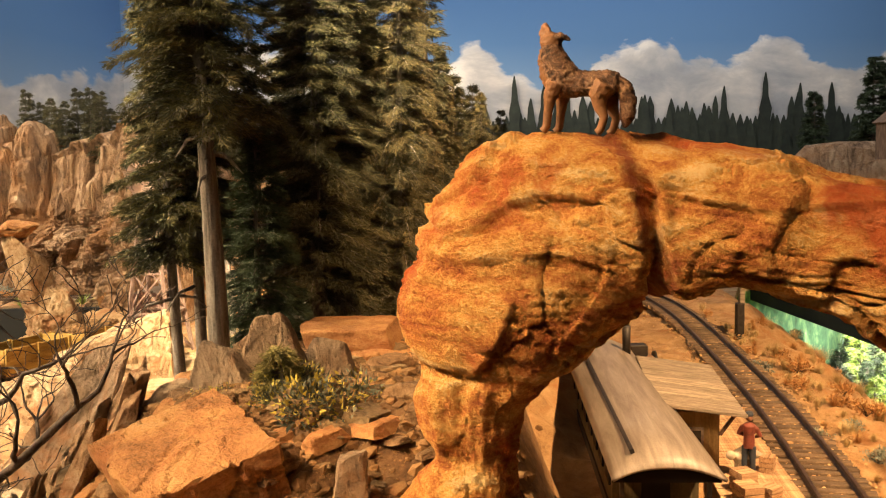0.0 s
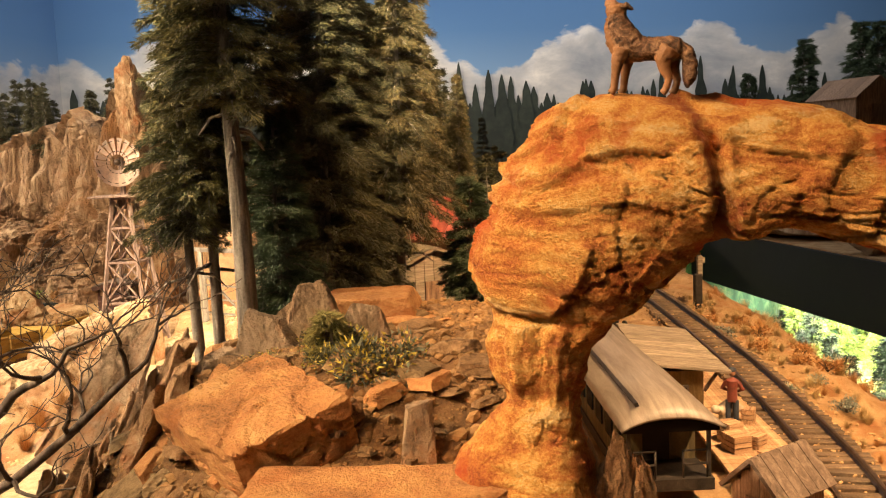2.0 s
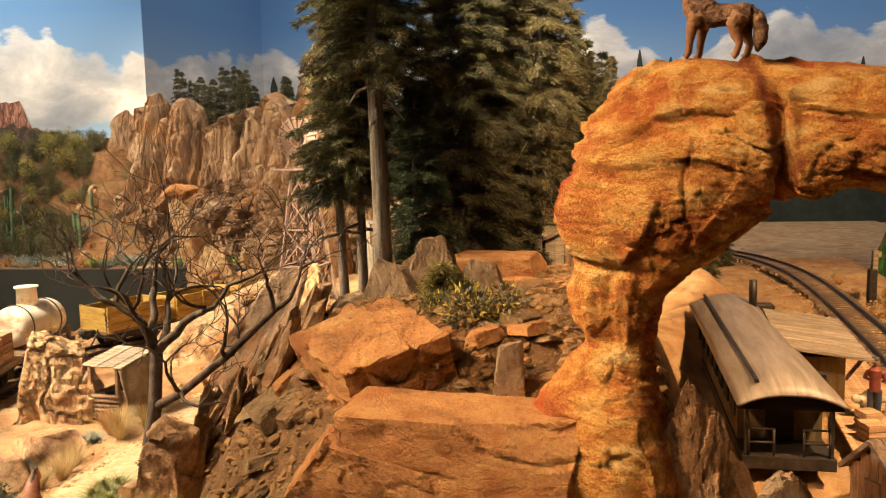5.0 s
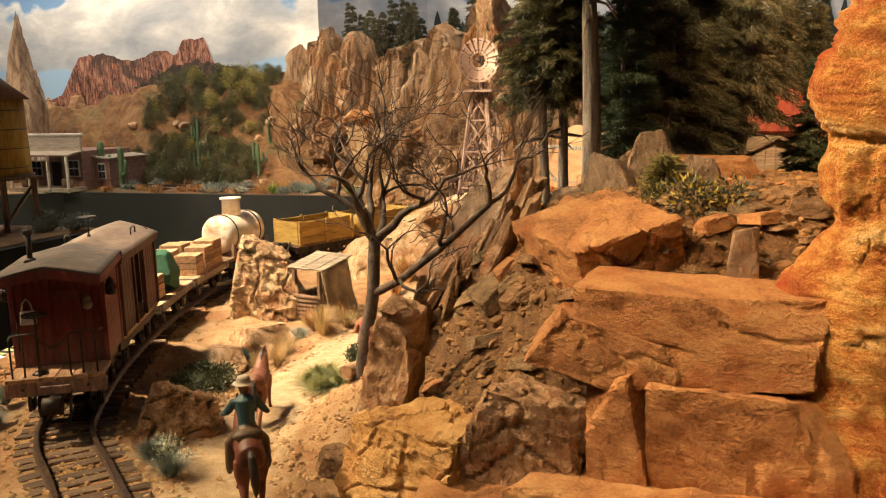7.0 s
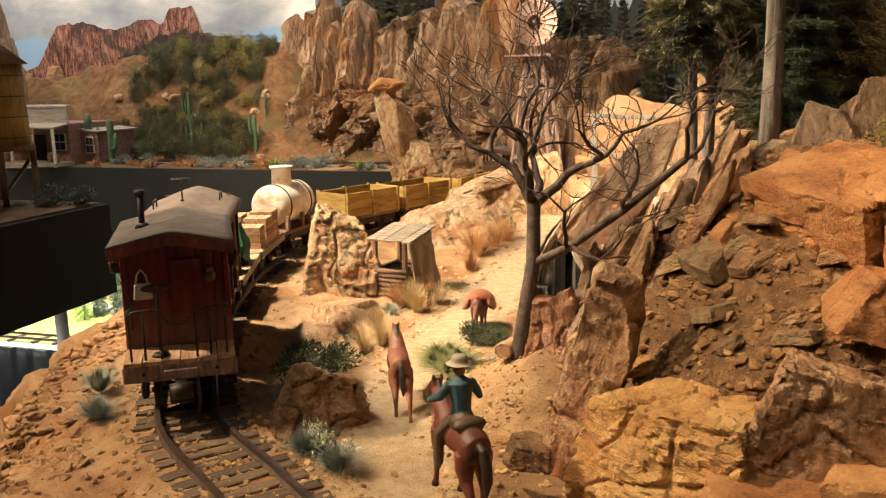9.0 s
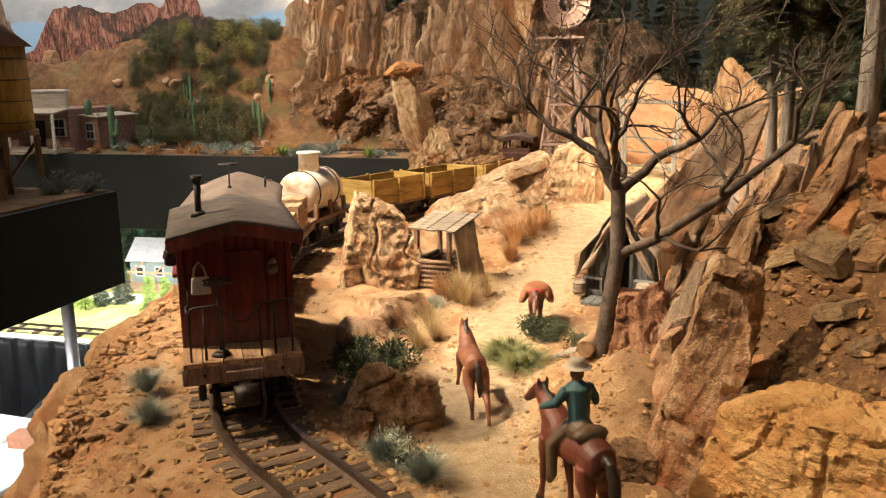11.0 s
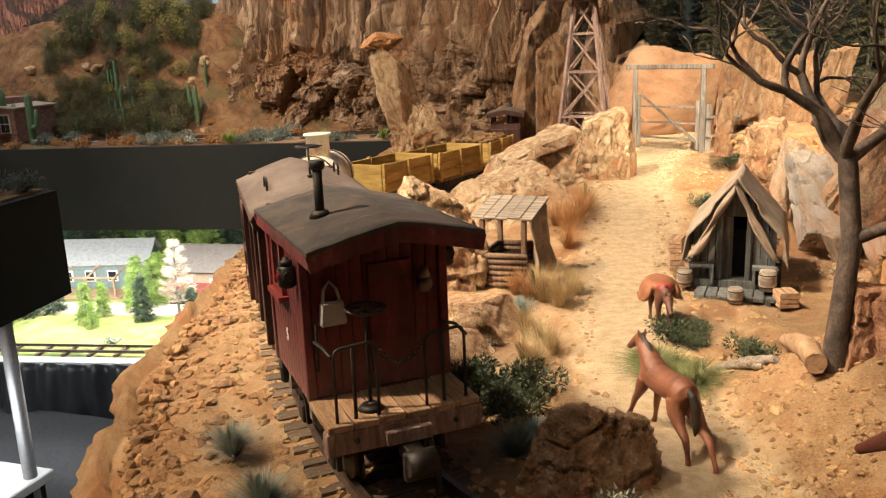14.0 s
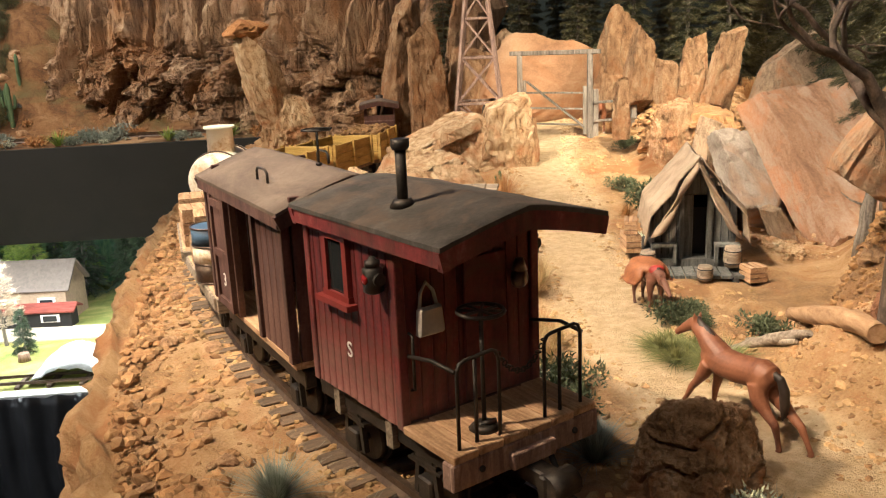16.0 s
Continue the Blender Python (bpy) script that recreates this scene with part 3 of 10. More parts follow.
def lerp_table(table, v):
    """Piecewise linear look-up in rows of (position, value)."""
    if v <= table[0][0]:
        return table[0][1]
    for (a, x), (b, y) in zip(table, table[1:]):
        if v <= b:
            return x + (y - x) * (v - a) / (b - a)
    return table[-1][1]


def rock_bm(size, seed, cuts=10, rough=0.06, sub=4, strata=0.0, square=0.5, tip=0.0):
    """A broken stone: a rounded block with flat split faces, layered relief and a rough skin."""
    rnd = random.Random(seed)
    bm = bmesh.new()
    bmesh.ops.create_icosphere(bm, subdivisions=sub, radius=1.0)
    planes = []
    for _ in range(cuts):
        n = Vector((rnd.gauss(0, 1), rnd.gauss(0, 1), rnd.gauss(0, 0.8))).normalized()
        planes.append((n, rnd.uniform(0.62, 0.9)))
    off = Vector((rnd.uniform(-50, 50), rnd.uniform(-50, 50), rnd.uniform(-50, 50)))
    for v in bm.verts:
        p = v.co.copy()
        m = max(abs(p.x), abs(p.y), abs(p.z))
        p = p.lerp(p / m, square)
        for n, d in planes:
            e = p.dot(n) - d
            if e > 0:
                p -= n * e * 0.94
        q = Vector((p.x * size[0], p.y * size[1], p.z * size[2])) / max(size)
        w = fbm(q * 2.2 + off, 5) * rough
        if sub >= 4:
            cell = noise.voronoi(q * 4.2 + off + Vector((1, 1, 1)) * noise.noise(q * 5 + off) * 0.35)[0]
            w -= rough * 1.5 * max(0.0, 0.14 - (cell[1] - cell[0])) / 0.14 * 0.55
            w += rough * 0.5 * (cell[0] - 0.4)
            w += rough * 0.35 * fbm(q * 14 + off, 3)
        if strata:
            w += strata * (abs(math.sin(q.z * 16 + 2.5 * noise.noise(q * 2.0 + off))) - 0.5) * 0.5
        p += v.co.normalized() * w
        if tip:
            k = 1 - tip * smooth01((p.z + 0.2) / 1.2)
            p.x, p.y = p.x * k, p.y * k
        v.co = Vector((p.x * size[0], p.y * size[1], p.z * size[2])) * 0.5
    bm.normal_update()
    for f in bm.faces:
        f.smooth = True
    for e in bm.edges:
        if len(e.link_faces) == 2 and e.calc_face_angle(0) > 0.55:
            e.smooth = False
    return bm


def shard_bm(size, seed, slope=0.0, taper=0.15, rough=0.035, n=14, chip=7, wedge=0.0):
    """An angular split stone: flat tilted faces, broken corners, a few cracks and a slightly rough skin."""
    rnd = random.Random(seed)
    off = Vector((rnd.uniform(-50, 50), rnd.uniform(-50, 50), rnd.uniform(-50, 50)))
    big = max(size)
    n = max(n, 7)
    planes = []
    for ax in range(3):
        for sg in (-1, 1):
            d = Vector((rnd.gauss(0, 0.10), rnd.gauss(0, 0.10), rnd.gauss(0, 0.07)))
            d[ax] = sg
            if ax < 2:
                d.z += taper
            if ax == 2 and sg > 0:
                d.x -= slope
            planes.append((d.normalized(), 1.0 / d.length))
    for _ in range(chip):
        d = Vector((rnd.choice((-1, 1)) * rnd.uniform(0.15, 1), rnd.choice((-1, 1)) * rnd.uniform(0.15, 1), rnd.choice((-1, 1, 1)) * rnd.uniform(0.1, 1)))
        top = sum(abs(c) for c in d)
        planes.append((d.normalized(), rnd.uniform(0.66, 0.96) * top / d.length))
    bm = bmesh.new()
    bmesh.ops.create_cube(bm, size=2.0)
    bmesh.ops.subdivide_edges(bm, edges=bm.edges[:], cuts=n, use_grid_fill=True)
    for v in bm.verts:
        d = v.co.normalized()
        r = 9.0
        nrm = d
        for m, e in planes:
            k = m.dot(d)
            if k > 1e-4 and e / k < r:
                r, nrm = e / k, m
        p = d * r
        p.x += wedge * (p.z + 1) / 2
        q = Vector((p.x * size[0], p.y * size[1], p.z * size[2])) / big
        w = rough * (0.55 * fbm(q * 2.2 + off, 4) + 0.30 * fbm(q * 9 + off, 4))
        t = q.z * 7 + 1.5 * noise.noise(q * 2 + off)
        w += rough * 0.22 * noise.noise(Vector((q.x * 1.2, q.y * 1.2, t * 2.2)) + off)
        w -= rough * 0.9 * max(0.0, 1 - 16 * abs(noise.noise(q * 1.7 + off + Vector((9, 0, 0)))))
        v.co = Vector((p.x * size[0], p.y * size[1], p.z * size[2])) * 0.5 + Vector((nrm.x, nrm.y, nrm.z)) * w * big * 0.5
    for f in bm.faces:
        f.smooth = True
    bm.normal_update()
    for e in bm.edges:
        if len(e.link_faces) == 2 and e.calc_face_angle(0) > 0.34:
            e.smooth = False
    return bm


def shard(name, at, size, seed, material, label, rot=(0, 0, 0), group="", **k):
    ob = part(name, shard_bm(size, seed, **k), M[material])
    ob.matrix_world = pose(*at, *rot)
    return tagged(ob, label, "rock", group)


def rock(name, at, size, seed, material, label, rot=(0, 0, 0), group="", **k):
    ob = part(name, rock_bm(size, seed, **k), M[material])
    ob.matrix_world = pose(*at, *rot)
    return tagged(ob, label, "rock", group)


def rand_stones(name, spots, material, parent=None, seed=1, label=""):
    """Many loose stones as one object: spots of (x, y, z, radius)."""
    rnd = random.Random(seed)
    shapes = []
    for k in range(10):
        bm = rock_bm((2, 2, 2), 900 + k, cuts=7, rough=0.12, sub=1)
        bm.verts.ensure_lookup_table()
        shapes.append((np.array([v.co[:] for v in bm.verts]), [[v.index for v in f.verts] for f in bm.faces]))
        bm.free()
    V, F, n = [], [], 0
    for x, y, z, r in spots:
        vs, fs = shapes[rnd.randrange(10)]
        R = np.array(Euler((rnd.uniform(-0.5, 0.5), rnd.uniform(-0.5, 0.5), rnd.uniform(0, 6.3))).to_matrix())
        S = np.array((rnd.uniform(0.7, 1.35), rnd.uniform(0.7, 1.2), rnd.uniform(0.4, 0.85))) * r
        V.append((vs * S) @ R.T + (x, y, z))
        F += [[i + n for i in f] for f in fs]
        n += len(vs)
    ob = raw(name, np.concatenate(V).tolist(), F, M[material], parent, label)
    return tagged(ob, kind="stuff")

# ---- the setting: room, backdrop, ground, boards ----
EDGE_W = [(0.15, -0.62), (0.37, -0.765), (0.52, -0.86), (0.65, -0.905), (0.92, -0.955), (1.1, -0.99), (1.4, -1.02), (1.8, -1.02), (2.4, -1.0)]
EDGE_E = [(0.2, 0.47), (0.6, 0.50), (1.01, 0.550), (1.37, 0.605), (1.68, 0.65), (2.4, 0.76)]
HILL_FOOT = [(0.2, -0.34), (0.40, -0.31), (0.5, -0.325), (0.58, -0.365), (0.72, -0.36), (0.84, -0.28), (1.0, -0.20), (1.15, -0.21), (1.35, -0.33), (1.6, -0.27), (1.85, -0.25)]
PATH_LINE = [(0.2, -0.36), (0.42, -0.455), (0.56, -0.50), (0.75, -0.512), (0.95, -0.50), (1.15, -0.48), (1.4, -0.455), (1.6, -0.40), (1.8, -0.36)]
TRACK = [(-0.22, 0.14), (-0.36, 0.24), (-0.47, 0.315), (-0.56, 0.39), (-0.643, 0.463), (-0.715, 0.578), (-0.77, 0.69), (-0.815, 0.80), (-0.862, 0.94),
         (-0.890, 1.06), (-0.893, 1.18), (-0.864, 1.325), (-0.803, 1.46), (-0.740, 1.60), (-0.705, 1.74), (-0.695, 1.88), (-0.69, 2.05)]
TRACK_E = [(0.29, 0.40), (0.35, 0.62), (0.41, 0.845), (0.48, 1.275), (0.537, 1.91), (0.50, 2.25), (0.38, 2.5)]


def spline(pts, step):
    """Points at even steps along a smooth curve through pts."""
    P = [Vector(p) for p in pts]
    P = [P[0] * 2 - P[1]] + P + [P[-1] * 2 - P[-2]]
    fine = []
    for a, b, c, d in zip(P, P[1:], P[2:], P[3:]):
        for k in range(40):
            t = k / 40
            fine.append(0.5 * (2 * b + (c - a) * t + (2 * a - 5 * b + 4 * c - d) * t * t + (3 * b - a - 3 * c + d) * t ** 3))
    fine.append(P[-2])
    out, left = [fine[0]], step
    for a, b in zip(fine, fine[1:]):
        seg = (b - a).length
        while seg > 1e-9 and left <= seg:
            a = a + (b - a) * (left / seg)
            seg = (b - a).length
            left = step
            out.append(a.copy())
        left -= seg
    return out


LINE = spline(TRACK, 0.005)
LINE_E = spline(TRACK_E, 0.005)
LINE_NP = np.array([p[:] for p in LINE])
LINE_E_NP = np.array([p[:] for p in LINE_E])


def rail_z(y):
    return 1.035 - 0.012 * (y - 0.5)


def ground_z(x, y):
    floor = 1.020 + 0.055 * smooth01((y - 1.0) / 0.6) * smooth01((x + 0.68) / 0.16)
    t = (x - lerp_table(HILL_FOOT, y)) / 0.24
    if t > 0:
        t = min(t, 1.0)
        front = (0.60 + 0.40 * smooth01((y - 0.40) / 0.15)) * smooth01((y - 0.365) / 0.06)
        top = 0.225 - 0.165 * smooth01((y - 0.76) / 0.18)
        h = top * (1 - (1 - t) ** 2.6) * front
        east = smooth01((x - (0.03 + 0.20 * smooth01((y - 0.9) / 0.5))) / 0.15)
        h *= 1 - east
        floor = floor + h - east * 0.0
        floor = floor * (1 - east) + east * (1.030 + 0.012 * (y - 0.7))
    g = floor + 0.085 * math.exp(-((x / 0.075) ** 2 + ((y - 1.15) / 0.085) ** 2))
    g += 0.062 * math.exp(-((x + 0.378) / 0.052) ** 2 - ((y - 0.59) / 0.080) ** 2)
    near = np.min((LINE_NP[:, 0] - x) ** 2 + (LINE_NP[:, 1] - y) ** 2) ** 0.5
    bed = smooth01((near - 0.045) / 0.04)
    rough = 0.010 * fbm(Vector((x * 9, y * 9, 3.0)), 4) + 0.0035 * fbm(Vector((x * 45, y * 45, 7.0)), 3)
    side = abs(x - lerp_table(PATH_LINE, y))
    sandy = 1 - 0.72 * (1 - smooth01((side - 0.02) / 0.05))
    hilly = smooth01((x - lerp_table(HILL_FOOT, y)) / 0.05)
    if hilly > 0 and x < 0.2:
        rough += hilly * 0.007 * fbm(Vector((x * 26, y * 26, 11.0)), 5)
    g = g + rough * bed * sandy
    if bed < 1:
        g = g * bed + (rail_z(y) - 0.0090) * (1 - bed)
    gully = math.exp(-((x + 0.66) / 0.055) ** 2 - ((y - 0.74) / 0.12) ** 2)
    return g - 0.030 * gully


def build_ground():
    rows, cols, drop = 300, 236, 44
    V, F, sand, dirt = [], [], [], []
    for j in range(rows):
        y = 0.16 + (2.36 - 0.16) * j / (rows - 1)
        xw = lerp_table(EDGE_W, y) + 0.014 * fbm(Vector((0.0, y * 11, 1.0)), 4)
        xe = lerp_table(EDGE_E, y) + 0.02 * fbm(Vector((5.0, y * 9, 1.0)), 4)
        for i in range(-drop, cols + drop):
            if i < 0:
                k = -i / drop
                x = xw - 0.035 * k ** 0.45 + 0.03 * fbm(Vector((k * 3, y * 10, 9.0)), 5) * k ** 0.5 + 0.009 * fbm(Vector((k * 16, y * 33, 3.0)), 4) * min(1, k * 12) - 0.005 * abs(noise.noise(Vector((k * 9, y * 26, 6.0)))) * min(1, k * 8)
                z = ground_z(xw, y) - 0.30 * k ** 1.6
            elif i >= cols:
                k = (i - cols + 1) / drop
                x = xe + 0.34 * k + 0.02 * fbm(Vector((k * 4, y * 8, 4.0)), 4)
                z = ground_z(xe, y) - 0.26 * k ** 1.3 + 0.012 * fbm(Vector((x * 20, y * 20, 4.0)), 4)
            else:
                x = xw + (xe - xw) * i / (cols - 1)
                z = ground_z(x, y)
                lip = min(1.0, (x - xw) / 0.05)
                z -= 0.010 * (1 - lip) ** 2
            V.append((x, y, z))
            d = abs(x - lerp_table(PATH_LINE, y))
            wide = 0.038 + 0.012 * fbm(Vector((x * 14, y * 14, 2.0)), 3) + 0.012 * smooth01((y - 0.9) / 0.3)
            sand.append(1 - smooth01((d - wide) / 0.022))
            dirt.append(smooth01((x - lerp_table(HILL_FOOT, y) + 0.03 * fbm(Vector((x * 18, y * 18, 5.0)), 3)) / 0.06) * (1 - smooth01((y - 0.78) / 0.12)) * (1 - smooth01((x - 0.05) / 0.1)) + 0.55 * smooth01((x - lerp_table(PATH_LINE, y) - 0.05) / 0.05) * smooth01((fbm(Vector((x * 13, y * 13, 8.0)), 4) + 0.25) / 0.4) * (1 - smooth01((y - 0.82) / 0.1)) * (1 - smooth01((x + 0.33) / 0.05)))
    n = cols + 2 * drop
    for j in range(rows - 1):
        for i in range(n - 1):
            F.append((j * n + i, j * n + i + 1, (j + 1) * n + i + 1, (j + 1) * n + i))
    soil = M["soil"]
    nt = soil.node_tree
    at = nt.nodes.new("ShaderNodeAttribute")
    at.attribute_name = "sand"
    b = nt.nodes["Principled BSDF"]
    old = b.inputs["Base Color"].links[0].from_socket
    mx = nt.nodes.new("ShaderNodeMix")
    mx.data_type = "RGBA"
    grain = noise_node(nt, nt.nodes.new("ShaderNodeNewGeometry").outputs["Position"], 90, 6, 0.7)
    tone = ramp(nt, [(0.3, (0.42, 0.29, 0.15)), (0.55, (0.60, 0.45, 0.27)), (0.8, (0.72, 0.59, 0.40))])
    nt.links.new(grain.outputs["Fac"], tone.inputs[0])
    nt.links.new(at.outputs["Fac"], mx.inputs["Factor"])
    nt.links.new(old, mx.inputs["A"])
    nt.links.new(tone.outputs[0], mx.inputs["B"])
    mz = nt.nodes.new("ShaderNodeMix")
    mz.data_type = "RGBA"
    ad = nt.nodes.new("ShaderNodeAttribute")
    ad.attribute_name = "dirt"
    earth = ramp(nt, [(0.3, (0.085, 0.042, 0.016)), (0.52, (0.20, 0.105, 0.040)), (0.75, (0.33, 0.19, 0.085))])
    nt.links.new(grain.outputs["Fac"], earth.inputs[0])
    nt.links.new(ad.outputs["Fac"], mz.inputs["Factor"])
    nt.links.new(mx.outputs["Result"], mz.inputs["A"])
    nt.links.new(earth.outputs[0], mz.inputs["B"])
    nt.links.new(mz.outputs["Result"], b.inputs["Base Color"])
    ob = raw("ground", V, F, soil, smooth=True)
    ob.data.attributes.new("sand", "FLOAT", "POINT").data.foreach_set("value", sand)
    ob.data.attributes.new("dirt", "FLOAT", "POINT").data.foreach_set("value", dirt)
    return tagged(ob, "ochre modelled desert ground with a pale sandy trail", "ground", kind="structure")


build_ground()


def slab_xy(name, outline, z0, z1, material, label, category="structure"):
    """A flat board or block over an outline in plan."""
    bm = bmesh.new()
    lo = [bm.verts.new((x, y, z0)) for x, y in outline]
    hi = [bm.verts.new((x, y, z1)) for x, y in outline]
    bm.faces.new(list(reversed(lo)))
    bm.faces.new(hi)
    for k in range(len(outline)):
        j = (k + 1) % len(outline)
        bm.faces.new((lo[k], lo[j], hi[j], hi[k]))
    bmesh.ops.recalc_face_normals(bm, faces=bm.faces)
    return tagged(part(name, bm, M[material]), label, category, kind="structure")


def board(name, a, b, z0, z1, thick, material, label):
    """An upright board from a to b in plan; its face lies on that line."""
    a, b = Vector(a), Vector(b)
    d = (b - a).normalized()
    n = Vector((-d.y, d.x)) * thick
    return slab_xy(name, [a[:], b[:], (b + n)[:], (a + n)[:]], z0, z1, material, label, "board")


# the room
slab_xy("floor", [(-4.6, -2.6), (3.4, -2.6), (3.4, 4.6), (-4.6, 4.6)], -0.50, -0.43, "carpet", "dark grey carpeted floor of the show room", "floor")
slab_xy("ceiling", [(-4.6, -2.6), (3.4, -2.6), (3.4, 4.6), (-4.6, 4.6)], 2.90, 2.97, "room", "dark painted ceiling of the show room", "ceiling")
board("wall_south", (-4.5, -2.5), (3.3, -2.5), -0.43, 2.9, -0.1, "room", "dark painted back wall of the room")
board("wall_west", (-4.5, -2.5), (-4.5, 4.5), -0.43, 2.9, 0.1, "room", "dark painted side wall of the room")
board("wall_east", (3.3, -2.5), (3.3, 4.5), -0.43, 2.9, -0.1, "room", "dark painted side wall of the room")
board("wall_north", (-4.5, 4.4), (3.3, 4.4), -0.43, 2.9, 0.1, "room", "dark painted end wall of the room")
# painted sky boards
board("backdrop_west", (-4.45, 3.16), (-1.695, 3.16), 0.3, 2.85, 0.03, "sky", "painted blue sky with white heaped clouds")
board("backdrop_turn", (-1.695, 3.16), (-1.51, 4.03), 0.3, 2.85, 0.03, "sky", "painted sky board turning the corner")
board("backdrop_east", (-1.51, 4.03), (3.2, 4.03), 0.3, 2.85, 0.03, "sky", "painted blue sky with grey clouds over a forest")
# black boards below the upper scenery
board("fascia_north", (-2.45, 2.44), (-0.95, 2.44), 0.755, 1.012, 0.02, "black", "flat black board below the far railway shelf")
board("fascia_west", (-1.645, 1.70), (-1.668, 0.55), 0.775, 1.005, -0.02, "black", "flat black board of the near side shelf")
board("fascia_west_end", (-1.668, 1.70), (-3.6, 1.72), 0.775, 1.005, -0.02, "black", "flat black board round the shelf end")
board("fascia_store", (-2.45, 2.44), (-2.95, 2.12), 0.755, 1.012, -0.02, "black", "flat black board below the store")
board("fascia_east", (1.40, 3.80), (1.50, 2.0), 0.77, 1.00, 0.02, "black", "flat black board below the eastern shelf")
slab_xy("shelf_west", [(-1.67, 1.695), (-3.6, 1.695), (-3.6, 0.55), (-1.692, 0.55)], 0.985, 1.009, "soil", "sandy top of the side shelf", "shelf")
slab_xy("shelf_store", [(-2.47, 2.455), (-2.97, 2.135), (-3.65, 2.135), (-3.65, 2.455)], 0.985, 1.014, "soil", "sandy ground in front of the store", "shelf")
slab_xy("shelf_east", [(1.425, 3.98), (1.425, 3.80), (1.525, 2.0), (3.2, 2.0), (3.2, 3.98)], 0.97, 1.004, "soil", "sandy top of the eastern shelf", "shelf")
slab_xy("shelf_under_plateau", [(-1.45, 2.47), (-0.97, 2.47), (0.8, 2.3), (1.4, 3.8), (1.4, 3.98), (-1.48, 3.98)], 0.985, 1.012, "soil", "sandy base of the forest plateau", "shelf")


def build_far_shelf():
    nx, ny = 240, 90
    V, F = [], []
    for j in range(ny):
        for i in range(nx):
            x = -3.65 + (-0.95 + 3.65) * i / (nx - 1)
            v = j / (ny - 1)
            y = 2.462 + 0.66 * v
            bank = 0.40 * smooth01((v - 0.40) / 0.55) * (1 - 0.75 * smooth01((x + 1.8) / 0.3)) * (0.75 + 0.25 * smooth01((x + 2.9) / 0.4))
            z = 1.012 + bank + 0.012 * fbm(Vector((x * 8, y * 8, 0.5)), 4) * smooth01(v * 6) + 0.03 * fbm(Vector((x * 5, y * 5, 2.5)), 4) * smooth01((v - 0.4) * 3) + 0.05 * abs(noise.noise(Vector((x * 9, y * 14, 4.0)))) * smooth01((v - 0.45) * 4)
            V.append((x, y, z))
    for j in range(ny - 1):
        for i in range(nx - 1):
            F.append((j * nx + i, j * nx + i + 1, (j + 1) * nx + i + 1, (j + 1) * nx + i))
    tagged(raw("ground_far_shelf", V, F, M["bank"], smooth=True), "ochre desert bank behind the far railway line", "ground", kind="structure")


build_far_shelf()


